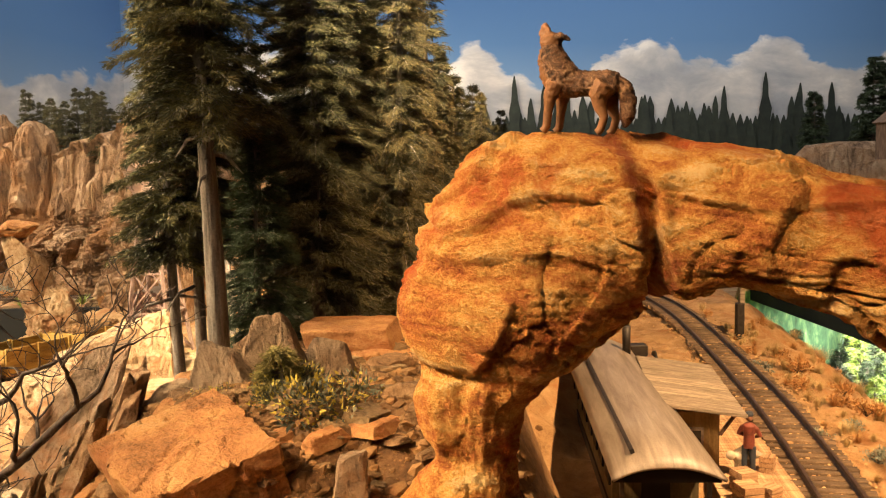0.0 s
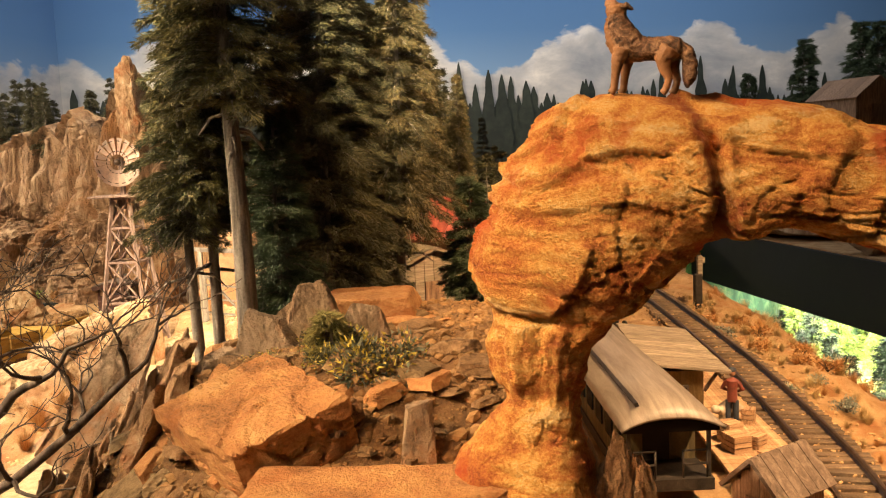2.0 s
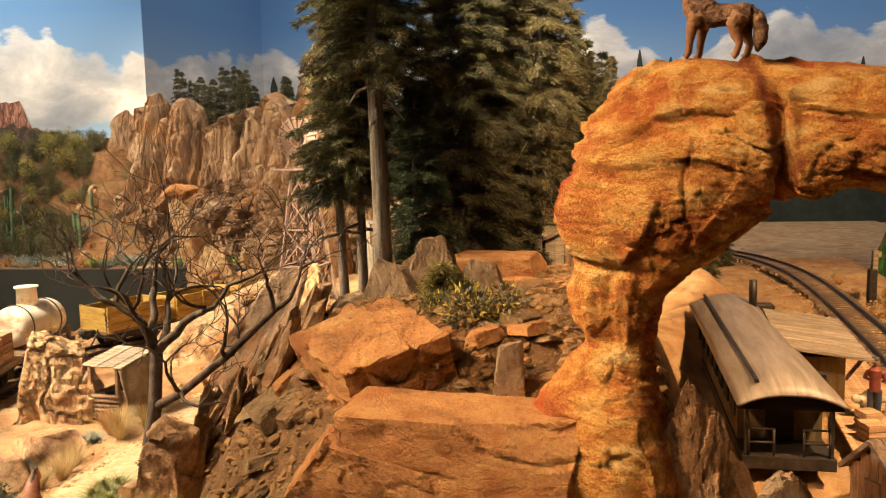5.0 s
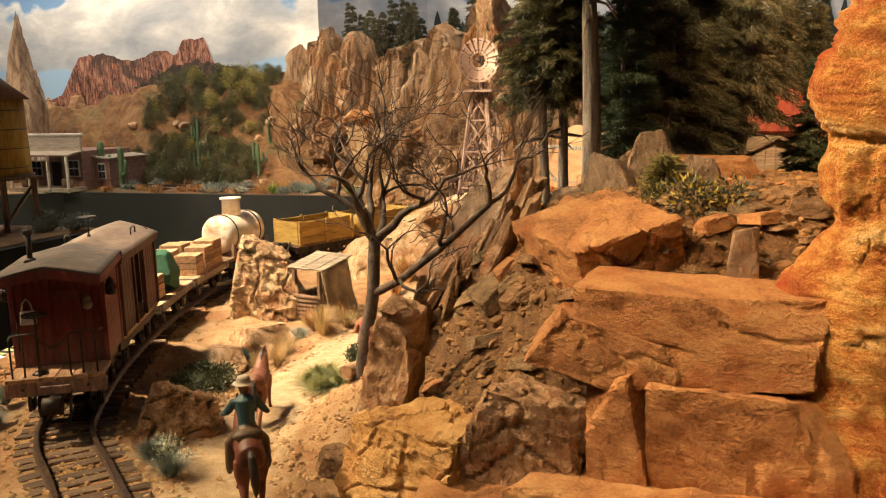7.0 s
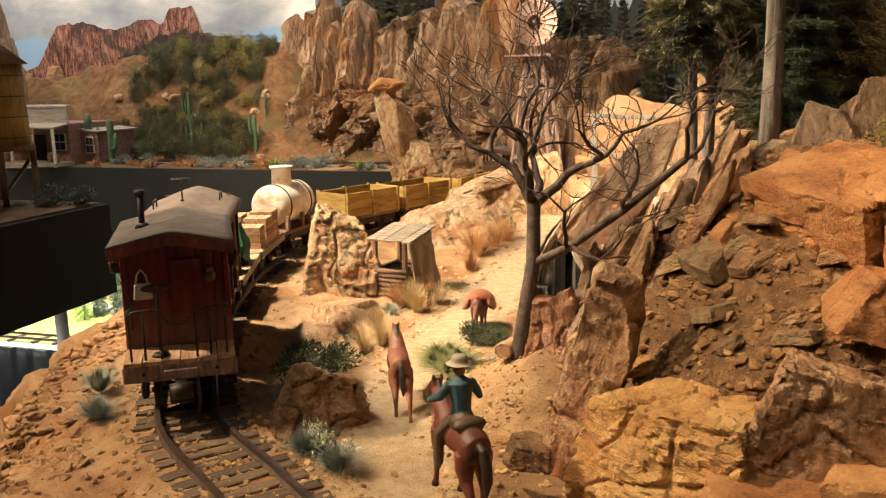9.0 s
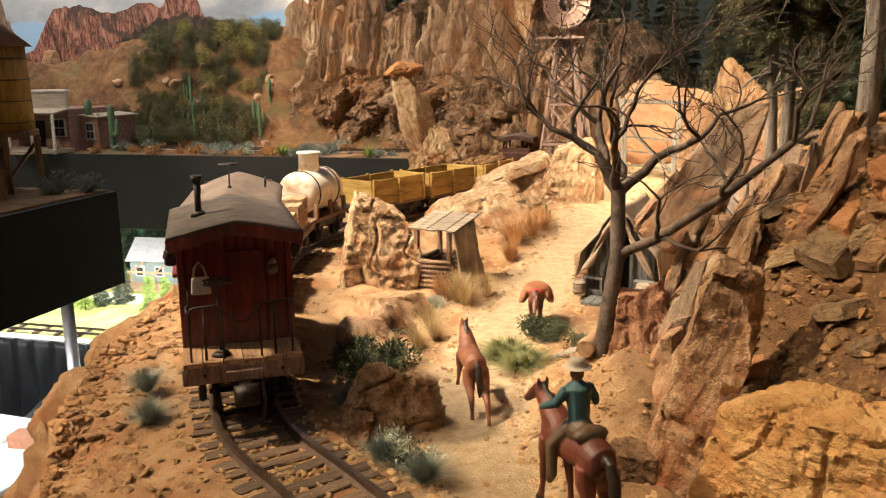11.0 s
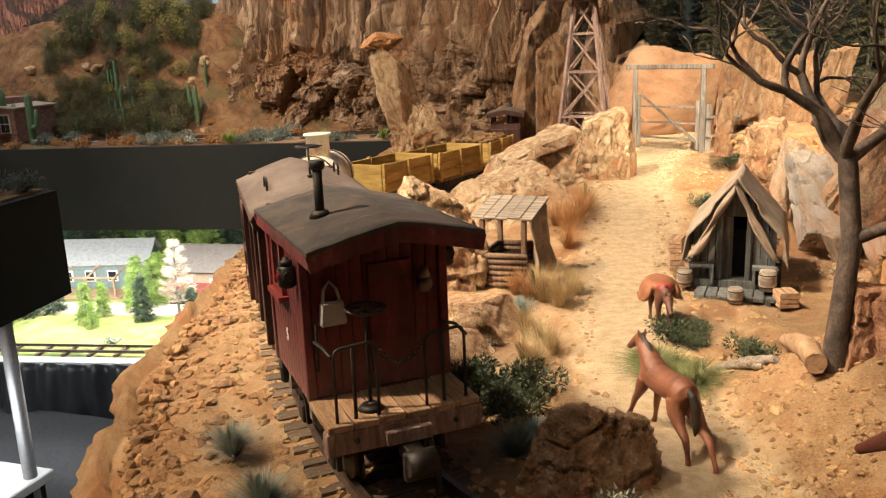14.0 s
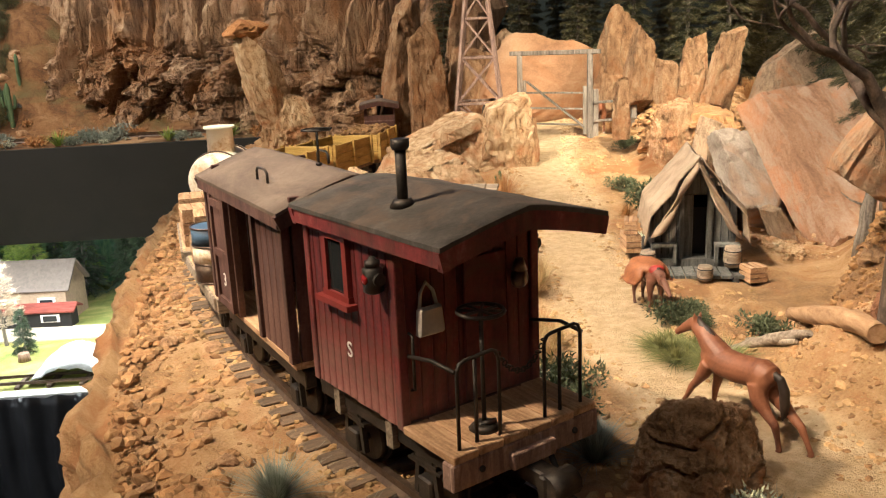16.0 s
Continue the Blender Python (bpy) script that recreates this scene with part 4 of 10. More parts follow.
def build_cliff(name, line, z_top, z_bot, seed, label, nx=420, nz=150, back=0.10, rough=1.0, mat="cliff", crown=0.09):
    """A modelled rock wall along a line in plan: broken columns above, ledges below."""
    pts = spline(line, 0.004)
    off = Vector((seed * 13.7, seed * 3.1, seed * 7.7))
    V, F = [], []
    for i in range(nx):
        u = i / (nx - 1) * (len(pts) - 1)
        p = pts[int(u)]
        q = pts[min(int(u) + 3, len(pts) - 1)] - pts[max(int(u) - 3, 0)]
        n = Vector((q.y, -q.x)).normalized()
        s = u * 0.004
        knob = noise.voronoi(Vector((s * 11, 0.0, 0.0)) + Vector((off.x, 0.5, 0.5)))
        rim = smooth01((knob[0][1] - knob[0][0]) / 0.5)
        top = z_top(s) + crown * (0.75 * (noise.cell(knob[1][0] * 9.7) - 0.5) + 0.42 * rim - 0.2 + 0.25 * fbm(Vector((s * 22, 2.0, 0)) + off, 3))
        for j in range(nz):
            v = j / (nz - 1)
            z = z_bot + (top - z_bot) * v
            upper = smooth01((v - 0.34) / 0.2)
            wob = 0.35 * noise.noise(Vector((s * 5, z * 5, 2.0)))
            bent = Vector((s * 12, z * 6.0 + wob, 1.0)) + off + Vector((1, 1, 1)) * 0.35 * noise.noise(Vector((s * 18, z * 18, 4.0)))
            cells = noise.voronoi(bent)
            edge = cells[0][1] - cells[0][0]
            low = 0.075 * (noise.cell(cells[1][0] * 7.3) - 0.5) - 0.035 * max(0.0, 1 - edge / 0.12)
            cells = noise.voronoi(Vector((s * 30, z * 24, 5.0)) + off)
            low += 0.020 * (noise.cell(cells[1][0] * 5.1) - 0.5) - 0.010 * max(0.0, 1 - (cells[0][1] - cells[0][0]) / 0.12)
            flute = 0.055 * rim - 0.03 + 0.045 * (noise.cell(knob[1][0] * 3.1) - 0.5) - 0.05 * abs(noise.noise(Vector((s * 17, z * 1.5 + wob, 3.0)) + off)) - 0.02 * abs(noise.noise(Vector((s * 45, z * 4, 6.0)) + off))
            flute -= 0.008 * max(0.0, 1 - 9 * abs(noise.noise(Vector((s * 5, z * 8, 9.0)) + off)))
            col = low * (1 - 0.92 * upper) + flute * (0.25 + 1.05 * upper)
            cells = noise.voronoi(Vector((s * 66, z * 50, 7.0)) + off)
            col += 0.010 * (1 - 0.75 * upper) * (noise.cell(cells[1][0] * 5.1) - 0.5)
            led = fbm(Vector((s * 30, z * (30 - 20 * upper), 8.0)) + off, 3) * 0.008 + 0.03 * fbm(Vector((s * 6, z * 3, 1.0)) + off, 3)
            lean = back * v - 0.07 * (1 - v) ** 2 + 0.05 * max(0.0, (v - 0.9) / 0.1) ** 2
            w = (col + led) * rough - lean
            V.append((p.x + n.x * w, p.y + n.y * w, z))
        for j, (bk, dz) in enumerate(((0.05, -0.015), (0.14, -0.10))):
            V.append((p.x - n.x * (bk + back), p.y - n.y * (bk + back), top + dz))
    m = nz + 2
    for i in range(nx - 1):
        for j in range(m - 1):
            F.append((i * m + j, (i + 1) * m + j, (i + 1) * m + j + 1, i * m + j + 1))
    ob = raw(name, V, F, M[mat], smooth=False)
    return tagged(ob, label, "cliff")


build_cliff("canyon_cliff", [(-1.90, 3.14), (-1.84, 2.98), (-1.66, 2.86), (-1.25, 2.74), (-0.98, 2.48), (-0.80, 2.28), (-0.62, 2.15), (-0.45, 2.02), (-0.30, 2.02)],
            lambda s: 1.585 + 0.03 * smooth01((s - 0.5) / 0.4) - 0.22 * smooth01((s - 1.25) / 0.35) - 0.10 * smooth01((s - 1.7) / 0.25),
            1.0, 3, "tall brown grey canyon cliff with broken columns")

build_cliff("bank_ledge", [(-3.60, 3.02), (-3.20, 3.00), (-2.85, 3.04), (-2.48, 3.06), (-2.30, 3.12)], lambda s: 1.40 - 0.03 * smooth01((s - 0.5) / 0.5), 1.16, 9, "low tan layered rock ledge behind the store", nx=220, nz=70, back=0.12, rough=0.7, mat="ledge", crown=0.03)

# ---- the rock arch ----
def build_arch():
    """Natural stone arch between an outer and an inner contour: a spread foot, a pinched waist, a swollen head and a spanning limb."""
    # outer x, z; inner x, z; half depth
    rails = [(-0.060, 1.080, 0.064, 1.080, 0.060), (-0.0484, 1.159, 0.0516, 1.1685, 0.052), (-0.0422, 1.1907, 0.0425, 1.1972, 0.045), (-0.0329, 1.2131, 0.0396, 1.2178, 0.038), (-0.0205, 1.2294, 0.0382, 1.2326, 0.031),
             (-0.0055, 1.2476, 0.0359, 1.2484, 0.025), (-0.0124, 1.2625, 0.0404, 1.2626, 0.029), (-0.0135, 1.2804, 0.0437, 1.2777, 0.032), (-0.0115, 1.299, 0.0558, 1.2924, 0.035), (-0.0196, 1.3187, 0.0690, 1.3028, 0.042),
             (-0.0172, 1.3423, 0.0815, 1.3189, 0.046), (-0.0077, 1.3785, 0.0935, 1.3278, 0.048), (0.0150, 1.4055, 0.1015, 1.3353, 0.048), (0.0415, 1.4230, 0.1075, 1.3369, 0.047), (0.0788, 1.4212, 0.1185, 1.3352, 0.044),
             (0.1154, 1.4120, 0.1363, 1.3388, 0.041), (0.1504, 1.4040, 0.1540, 1.3335, 0.039), (0.1790, 1.3915, 0.1740, 1.3290, 0.040), (0.225, 1.3860, 0.1930, 1.3100, 0.043), (0.285, 1.352, 0.2150, 1.270, 0.046),
             (0.330, 1.280, 0.2350, 1.215, 0.050), (0.352, 1.16, 0.2450, 1.150, 0.056), (0.362, 1.04, 0.240, 1.04, 0.066)]
    def along(column, t):
        """A smooth run through one column of the table, at t from 0 to 1."""
        u = t * (len(rails) - 1)
        i = min(int(u), len(rails) - 2)
        f = u - i
        p = [rails[min(max(i + d, 0), len(rails) - 1)][column] for d in (-1, 0, 1, 2)]
        return 0.5 * (2 * p[1] + (p[2] - p[0]) * f + (2 * p[0] - 5 * p[1] + 4 * p[2] - p[3]) * f * f + (3 * p[1] - p[0] - 3 * p[2] + p[3]) * f ** 3)

    n, seg = 340, 240
    back = Vector((0.401, 0.916, 0.0))
    V, F = [], []
    for i in range(n):
        t = i / (n - 1)
        ax, az, bx, bz, r = (along(c, t) for c in range(5))
        A = Vector((ax, 0.4377 - 0.438 * ax, az))
        B = Vector((bx, 0.4377 - 0.438 * bx, bz))
        mid, side = (A + B) / 2, (A - B) / 2
        for k in range(seg):
            a = 2 * math.pi * k / seg
            c, s = math.cos(a), math.sin(a)
            c, s = math.copysign(abs(c) ** 0.80, c), math.copysign(abs(s) ** 0.72, s)
            o = side * c + back * (s * r)
            q = mid + o
            up = smooth01((q.z - 1.288) / 0.02)
            tilt = q.z + 0.14 * q.x - 0.05 * q.y
            warp = noise.noise(q * 11.0)
            w = 0.0036 * fbm(q * 13.0, 3) - 0.0015
            # bedding: thick courses that stand proud or weathered back, thinner ones inside them
            u = tilt * 62 + 1.1 * warp
            lay, fr = math.floor(u), u - math.floor(u)
            w += up * (0.0024 * (noise.cell(Vector((lay * 1.7, round(q.x * 14 + 2 * warp), 0.3))) - 0.5) - 0.0044 * max(0.0, 1 - min(fr, 1 - fr) / 0.06) * (0.35 + noise.noise(q * 22 + Vector((lay, 0, 0)))))
            u2 = tilt * 210 + 2.2 * warp + 1.2 * noise.noise(q * 40)
            w += up * 0.0011 * (abs((u2 % 1.0) - 0.5) * 2 - 0.5) * (0.6 + noise.noise(q * 30 + Vector((3, 0, 0))))
            # upright joints between blocks
            bent = Vector((q.x * 17, q.y * 15, tilt * 19 + 0.4 * warp)) + Vector((1, 0.5, 1)) * 0.45 * noise.noise(q * 34)
            d, pts = noise.voronoi(bent)
            w += (0.35 + 0.65 * up) * (0.0046 * (noise.cell(pts[0] * 7.7) - 0.5) - 0.0024 * max(0.0, 1 - (d[1] - d[0]) / 0.05))
            # ribs down the neck, slanted grooves on the foot
            low = (1 - up) * smooth01((q.z - 1.245) / 0.01)
            w += low * 0.0032 * (noise.noise(Vector((q.x * 95, q.y * 95, q.z * 9))) + 0.5 * noise.noise(Vector((q.x * 190, q.y * 190, q.z * 20))))
            foot = 1 - smooth01((q.z - 1.24) / 0.012)
            w += foot * 0.0026 * (noise.noise(Vector((q.x * 14, q.y * 14, (q.z + 0.30 * q.x) * 130))) + 0.6 * noise.noise(Vector((q.x * 30, q.y * 30, (q.z + 0.3 * q.x) * 300))))
            w += 0.0011 * fbm(q * 70.0, 3) + 0.0007 * noise.noise(q * 330)
            w -= 0.0025 * math.exp(-((q.z - 1.298 + 0.1 * q.x) / 0.0035) ** 2) * max(0.0, 1 - up * 0.2)
            crack = abs(q.x - 0.092 + 0.30 * (q.z - 1.36) + 0.006 * noise.noise(Vector((q.y * 30, 1.0, q.z * 60))))
            w -= 0.014 * up * smooth01((1.408 - q.z) / 0.012) * max(0.0, 1 - crack / 0.0050)
            V.append((q + o.normalized() * w)[:])
    for i in range(n - 1):
        for k in range(seg):
            F.append((i * seg + k, i * seg + (k + 1) % seg, (i + 1) * seg + (k + 1) % seg, (i + 1) * seg + k))
    ob = raw("rock_arch", V, F, M["arch"], smooth=True)
    return tagged(ob, "orange red layered sandstone arch with a pinched waist", "rock arch")


build_arch()

# ---- stacked blocks below the arch ----
WALL = "blocks stacked below the arch"
shard("stone_block", (-0.080, 0.412, 1.179), (0.150, 0.052, 0.058), 11, "slab", "long flat orange stone block with dark red stains", (0, 1.5, -3), WALL, rough=0.03, taper=0.0, n=26, slope=-0.05, chip=2)
shard("stone_block", (-0.140, 0.405, 1.166), (0.084, 0.050, 0.036), 12, "slab", "wedge of orange stone leaning on a longer block", (0, 17, 8), WALL, rough=0.05, taper=0.2, n=24)
shard("stone_block", (-0.055, 0.405, 1.104), (0.120, 0.060, 0.084), 13, "slab", "broad tan orange stone block in the wall", (0, 0, -2), WALL, rough=0.04, taper=0.0, n=26, chip=3)
shard("stone_block", (-0.132, 0.402, 1.108), (0.038, 0.060, 0.088), 14, "slab", "upright narrow orange stone block", (0, -3, 4), WALL, rough=0.03, taper=0.06, n=18)
shard("stone_block", (-0.186, 0.400, 1.090), (0.072, 0.060, 0.092), 15, "boulder", "rough crusted tan stone block", (0, 5, 0), WALL, rough=0.09, taper=0.12, n=34, slope=-0.2)
shard("stone_block", (-0.268, 0.405, 1.068), (0.106, 0.085, 0.082), 16, "ochre", "large yellow orange boulder beside the trail", (0, 4, -18), WALL, rough=0.10, taper=0.16, n=44, chip=9, slope=-0.02)
shard("stone_block", (-0.06, 0.385, 1.055), (0.24, 0.10, 0.07), 17, "slab", "flat orange stone block at the foot of the wall", (0, 0, 0), WALL, rough=0.03, taper=0.03)
shard("stone_block", (-0.190, 0.380, 1.045), (0.13, 0.09, 0.07), 18, "slab", "flat tan stone block at the foot of the wall", (0, 0, 5), WALL, rough=0.04)
shard("boulder", (-0.157, 0.508, 1.203), (0.102, 0.080, 0.072), 21, "slab", "big split orange boulder with a dark broken end", (15, 3, -52), "", rough=0.07, taper=-0.06, n=30, chip=3, slope=0.04)
rock("boulder", (0.085, 0.500, 1.120), (0.066, 0.06, 0.095), 22, "boulder", "upright ribbed tan boulder beside the arch foot", (0, 10, 10), "", square=0.5, cuts=9, rough=0.06, tip=0.3, sub=5)
rock("boulder", (0.054, 0.432, 1.150), (0.082, 0.060, 0.150), 23, "boulder", "pointed ribbed tan boulder at the arch foot", (0, 6, 20), "", square=0.4, cuts=14, rough=0.12, tip=0.42, sub=5, strata=0.03)
rock("boulder", (0.112, 0.405, 1.125), (0.060, 0.05, 0.10), 24, "slate", "small pointed tan boulder at the arch foot", (0, -8, 40), "", square=0.5, cuts=9, rough=0.07, tip=0.35)
shard("boulder", (-0.058, 0.476, 1.212), (0.019, 0.014, 0.046), 25, "slate", "narrow upright block of tan slate", (0, 4, 10), "", n=10)
# upright slates on the crest
CREST = "upright slates along the crest"
for k, (x, y, z, sx, sy, sz, rz, ry, sl) in enumerate([(-0.128, 0.606, 1.262, 0.036, 0.014, 0.066, 10, 2, 0.35), (-0.164, 0.596, 1.248, 0.042, 0.014, 0.056, -10, -6, -0.4), (-0.147, 0.606, 1.255, 0.024, 0.012, 0.052, 15, 4, 0.5),
                                                    (-0.092, 0.626, 1.246, 0.038, 0.016, 0.054, 0, 4, -0.3), (-0.316, 0.700, 1.195, 0.042, 0.020, 0.140, 6, 28, 0.3),
                                                    (-0.20, 0.60, 1.225, 0.04, 0.02, 0.045, 30, 0, 0.3)]):
    shard("slate_slab", (x, y, z), (sx * 1.2, sy * 1.2, sz), 40 + k, "slate", "upright weathered grey tan slate slab", (0, ry, rz), CREST, slope=sl * 0.7, taper=0.5, rough=0.04, n=14, chip=9)
shard("flat_ledge", (-0.085, 0.74, 1.252), (0.085, 0.08, 0.026), 51, "slab", "flat pale orange ledge stone under the pines", (0, 2, 6), "", rough=0.03, taper=0.05)
shard("flat_ledge", (-0.050, 0.71, 1.232), (0.06, 0.07, 0.030), 52, "slab", "layered orange ledge stone under the pines", (0, 6, -6), "", rough=0.04, taper=0.05)
# upright slabs along the trail
TRAIL = "upright slabs beside the trail"
for k, (x, y, z, sx, sy, sz, rx, ry, rz, mt) in enumerate([(-0.324, 0.474, 1.088, 0.042, 0.030, 0.160, -4, 15, -10, "boulder"), (-0.378, 0.588, 1.066, 0.026, 0.018, 0.100, -8, 8, 8, "redslab"), (-0.352, 0.578, 1.064, 0.034, 0.020, 0.115, -8, -14, -6, "redslab"),
                                                       (-0.279, 0.555, 1.122, 0.009, 0.016, 0.055, 0, 16, 0, "slate"), (-0.268, 0.553, 1.124, 0.009, 0.016, 0.05, 0, 26, 20, "slate"), (-0.290, 0.553, 1.12, 0.009, 0.018, 0.06, 0, 10, 10, "slate"),
                                                       (-0.392, 0.600, 1.056, 0.014, 0.016, 0.070, 0, 2, 0, "redslab"), 
                                                       (-0.368, 0.470, 1.028, 0.034, 0.024, 0.030, 10, 10, -4, "brownstone")]):
    shard("stone_slab", (x, y, z), (sx, sy, sz), 60 + k, mt, "tall upright orange tan stone slab", (rx, ry, rz), TRAIL, taper=0.14, rough=0.08, slope=0.12, n=34, chip=11)
# canyon stones
shard("boulder", (-0.706, 0.945, 1.052), (0.100, 0.080, 0.150), 71, "pale", "tall cream and orange boulder beside the railway", (0, -6, 24), "", rough=0.10, taper=0.42, n=44, chip=18, slope=-0.45)
shard("boulder", (-0.549, 0.507, 1.028), (0.078, 0.056, 0.076), 72, "boulder", "rough brown boulder between track and trail", (-6, 6, 42), "", rough=0.16, taper=0.42, n=46, chip=24, slope=-0.30)
shard("boulder", (-0.658, 0.835, 1.010), (0.09, 0.06, 0.045), 73, "boulder", "low tan rock bank below the shed", (0, -10, -30), "", rough=0.07, n=18)
shard("boulder", (-0.665, 0.76, 1.008), (0.07, 0.05, 0.034), 79, "boulder", "low tan rock bank beside the gully", (0, -10, -50), "", rough=0.07)
shard("boulder", (-0.60, 1.43, 1.070), (0.19, 0.15, 0.100), 74, "pale", "pale layered rock bank above the railway", (0, -14, 24), "", rough=0.07, taper=0.3, n=24, chip=9, slope=0.2)
shard("boulder", (-0.650, 1.29, 1.045), (0.16, 0.13, 0.08), 75, "pale", "pale sunlit rock bank above the railway", (0, -10, 30), "", rough=0.07, taper=0.35, n=24, chip=9, slope=0.2)
shard("boulder", (-0.508, 1.400, 1.090), (0.078, 0.060, 0.140), 76, "pale", "pointed orange rock beside the windmill", (0, 4, 10), "", rough=0.07, taper=0.25, n=22, slope=0.2)
rock("boulder", (-0.470, 1.41, 1.090), (0.050, 0.045, 0.09), 77, "boulder", "short cream rock beside the windmill", (0, 2, 40), "", cuts=12, rough=0.08, tip=0.25)
shard("flat_ledge", (-0.582, 1.39, 1.120), (0.080, 0.05, 0.020), 78, "pale", "flat layered stone lying on the rock bank", (0, -18, 30), "", rough=0.05)


def build_hoodoo():
    bm = rock_bm((0.150, 0.12, 0.15), 81, cuts=12, rough=0.10, sub=5, tip=0.35)
    ob = part("hoodoo", bm, M["pale"])
    ob.matrix_world = pose(-0.880, 1.85, 1.085, 0, 0, 10)
    cap = part("cap_stone", rock_bm((0.096, 0.08, 0.040), 83, cuts=10, rough=0.10, square=0.4), M["slab"], ob, "flat orange cap stone")
    cap.matrix_basis = pose(-0.066, 0.0, 0.202, 0, 4, 20)
    neck = part("neck", rock_bm((0.092, 0.070, 0.25), 82, cuts=9, rough=0.08, tip=0.15), M["pale"], ob)
    neck.matrix_basis = pose(-0.040, -0.01, 0.085, 0, -13, 0)
    tagged(ob, "cream rock pillar balancing a flat orange cap stone", "rock pillar")


build_hoodoo()
# rocks behind the tent and round the gate
GATE = "upright rocks behind the gate"
rock("gate_boulder", (-0.318, 1.90, 1.148), (0.33, 0.12, 0.27), 97, "smoothtan", "big smooth tan boulder behind the gate", (0, -4, 6), "", cuts=9, rough=0.05, sub=5, tip=0.25, square=0.3)
for k, (x, y, z, sx, sy, sz, ry, rz, sl) in enumerate([(-0.212, 1.76, 1.190, 0.105, 0.05, 0.170, 4, 10, -0.45), (-0.232, 1.60, 1.185, 0.046, 0.040, 0.125, 6, 20, -0.2),
                                                   (-0.252, 1.395, 1.170, 0.034, 0.026, 0.072, -4, 8, -0.15), (-0.218, 1.385, 1.184, 0.040, 0.024, 0.100, 4, -4, 0.08), (-0.184, 1.345, 1.190, 0.042, 0.024, 0.122, 17, 12, 0.22),
                                                   (-0.588, 1.92, 1.16, 0.075, 0.06, 0.24, -4, 0, 0.2), (-0.637, 2.02, 1.19, 0.07, 0.06, 0.30, 8, 30, 0.3), (-0.45, 1.97, 1.13, 0.15, 0.08, 0.17, 0, 6, -0.2), (-0.318, 1.42, 1.135, 0.022, 0.022, 0.095, 2, 8, 0.1)]):
    shard("rock_spire", (x, y, z), (sx, sy, sz), 90 + k, "spirestone", "tall orange brown rock spire", (0, ry, rz), GATE, slope=sl, taper=0.20, rough=0.06, n=24, chip=10)
shard("rock_slab", (-0.168, 1.042, 1.098), (0.150, 0.05, 0.215), 101, "pinkface", "smooth orange and grey rock face behind the tent", (-40, -7, 10), "", rough=0.03, taper=0.04, slope=0.03, n=34, chip=4)
rock("rubble_bank", (-0.255, 1.285, 1.100), (0.105, 0.23, 0.100), 102, "bankgravel", "low bank of crumbled orange stone behind the tent", (0, 0, 14), "", cuts=8, rough=0.10, sub=5)
rock("rock_hump", (-0.050, 1.36, 1.150), (0.25, 0.20, 0.24), 103, "slate", "broad rounded grey tan hump on the hillside", (0, -12, 10), "", cuts=6, rough=0.04, sub=5, tip=0.35)
shard("rock_slab", (-0.262, 1.075, 1.080), (0.075, 0.04, 0.115), 104, "greyface", "grey rock face behind the tent", (-38, 4, 14), "", rough=0.06, n=24, taper=0.15)
rock("boulder", (-0.290, 1.255, 1.110), (0.092, 0.07, 0.115), 105, "boulder", "orange rock lump behind the tent", (0, 8, 20), "", cuts=12, rough=0.08, sub=5)
shard("boulder", (-0.282, 1.160, 1.098), (0.028, 0.03, 0.085), 108, "slate", "grey stump-like rock behind the tent", (0, 10, 20), "", rough=0.05)
shard("stone_slab", (-0.268, 0.985, 1.034), (0.014, 0.034, 0.06), 109, "slate", "thin grey slab leaning beside the tent", (0, -28, 10), "", rough=0.03)
rock("pinnacle", (-0.74, 2.42, 1.52), (0.15, 0.14, 0.36), 106, "boulder", "tall golden rock pinnacle above the cliff", (0, 0, 10), "", cuts=12, rough=0.10, tip=0.25, sub=5)
rock("rock_spire", (-2.93, 2.78, 1.33), (0.20, 0.2, 0.78), 107, "cliff", "tall tan rock tower behind the store", (0, 3, 10), "", cuts=10, rough=0.10, tip=0.45, sub=5)
# crumbled stone on the bank and pale chippings beside the tent
rq = random.Random(89)
bank = []
for k in range(420):
    a, r = rq.uniform(0, 6.283), rq.random() ** 0.5
    u, v = 0.056 * r * math.cos(a), 0.120 * r * math.sin(a)
    bank.append((-0.255 + u - 0.24 * v, 1.285 + v, 1.104 + 0.043 * (1 - r * r) ** 0.5, rq.uniform(0.002, 0.0065)))
rand_stones("bank_rubble", bank, "bankgravel", None, 5)
rand_stones("pale_chippings", [(-0.275 + rq.gauss(0, 0.016), 0.955 + rq.gauss(0, 0.026), 0, rq.uniform(0.0012, 0.004)) for _ in range(160)], "pale", None, 6).location.z = 1.026
# broken stones by the dead tree
rq = random.Random(88)
for k in range(26):
    x, y = rq.uniform(-0.345, -0.225), rq.uniform(0.60, 0.72)
    sz = rq.uniform(0.018, 0.040)
    shard("loose_stone", (x, y, ground_z(x, y) + 0.004), (sz, sz * 0.8, sz * 0.55), 700 + k, rq.choice(("boulder", "slab", "slate", "slab")), "broken stone heaped beside the dead tree", (rq.uniform(-25, 25), rq.uniform(-25, 25), rq.uniform(0, 360)), "stones by the dead tree", n=7, rough=0.06)

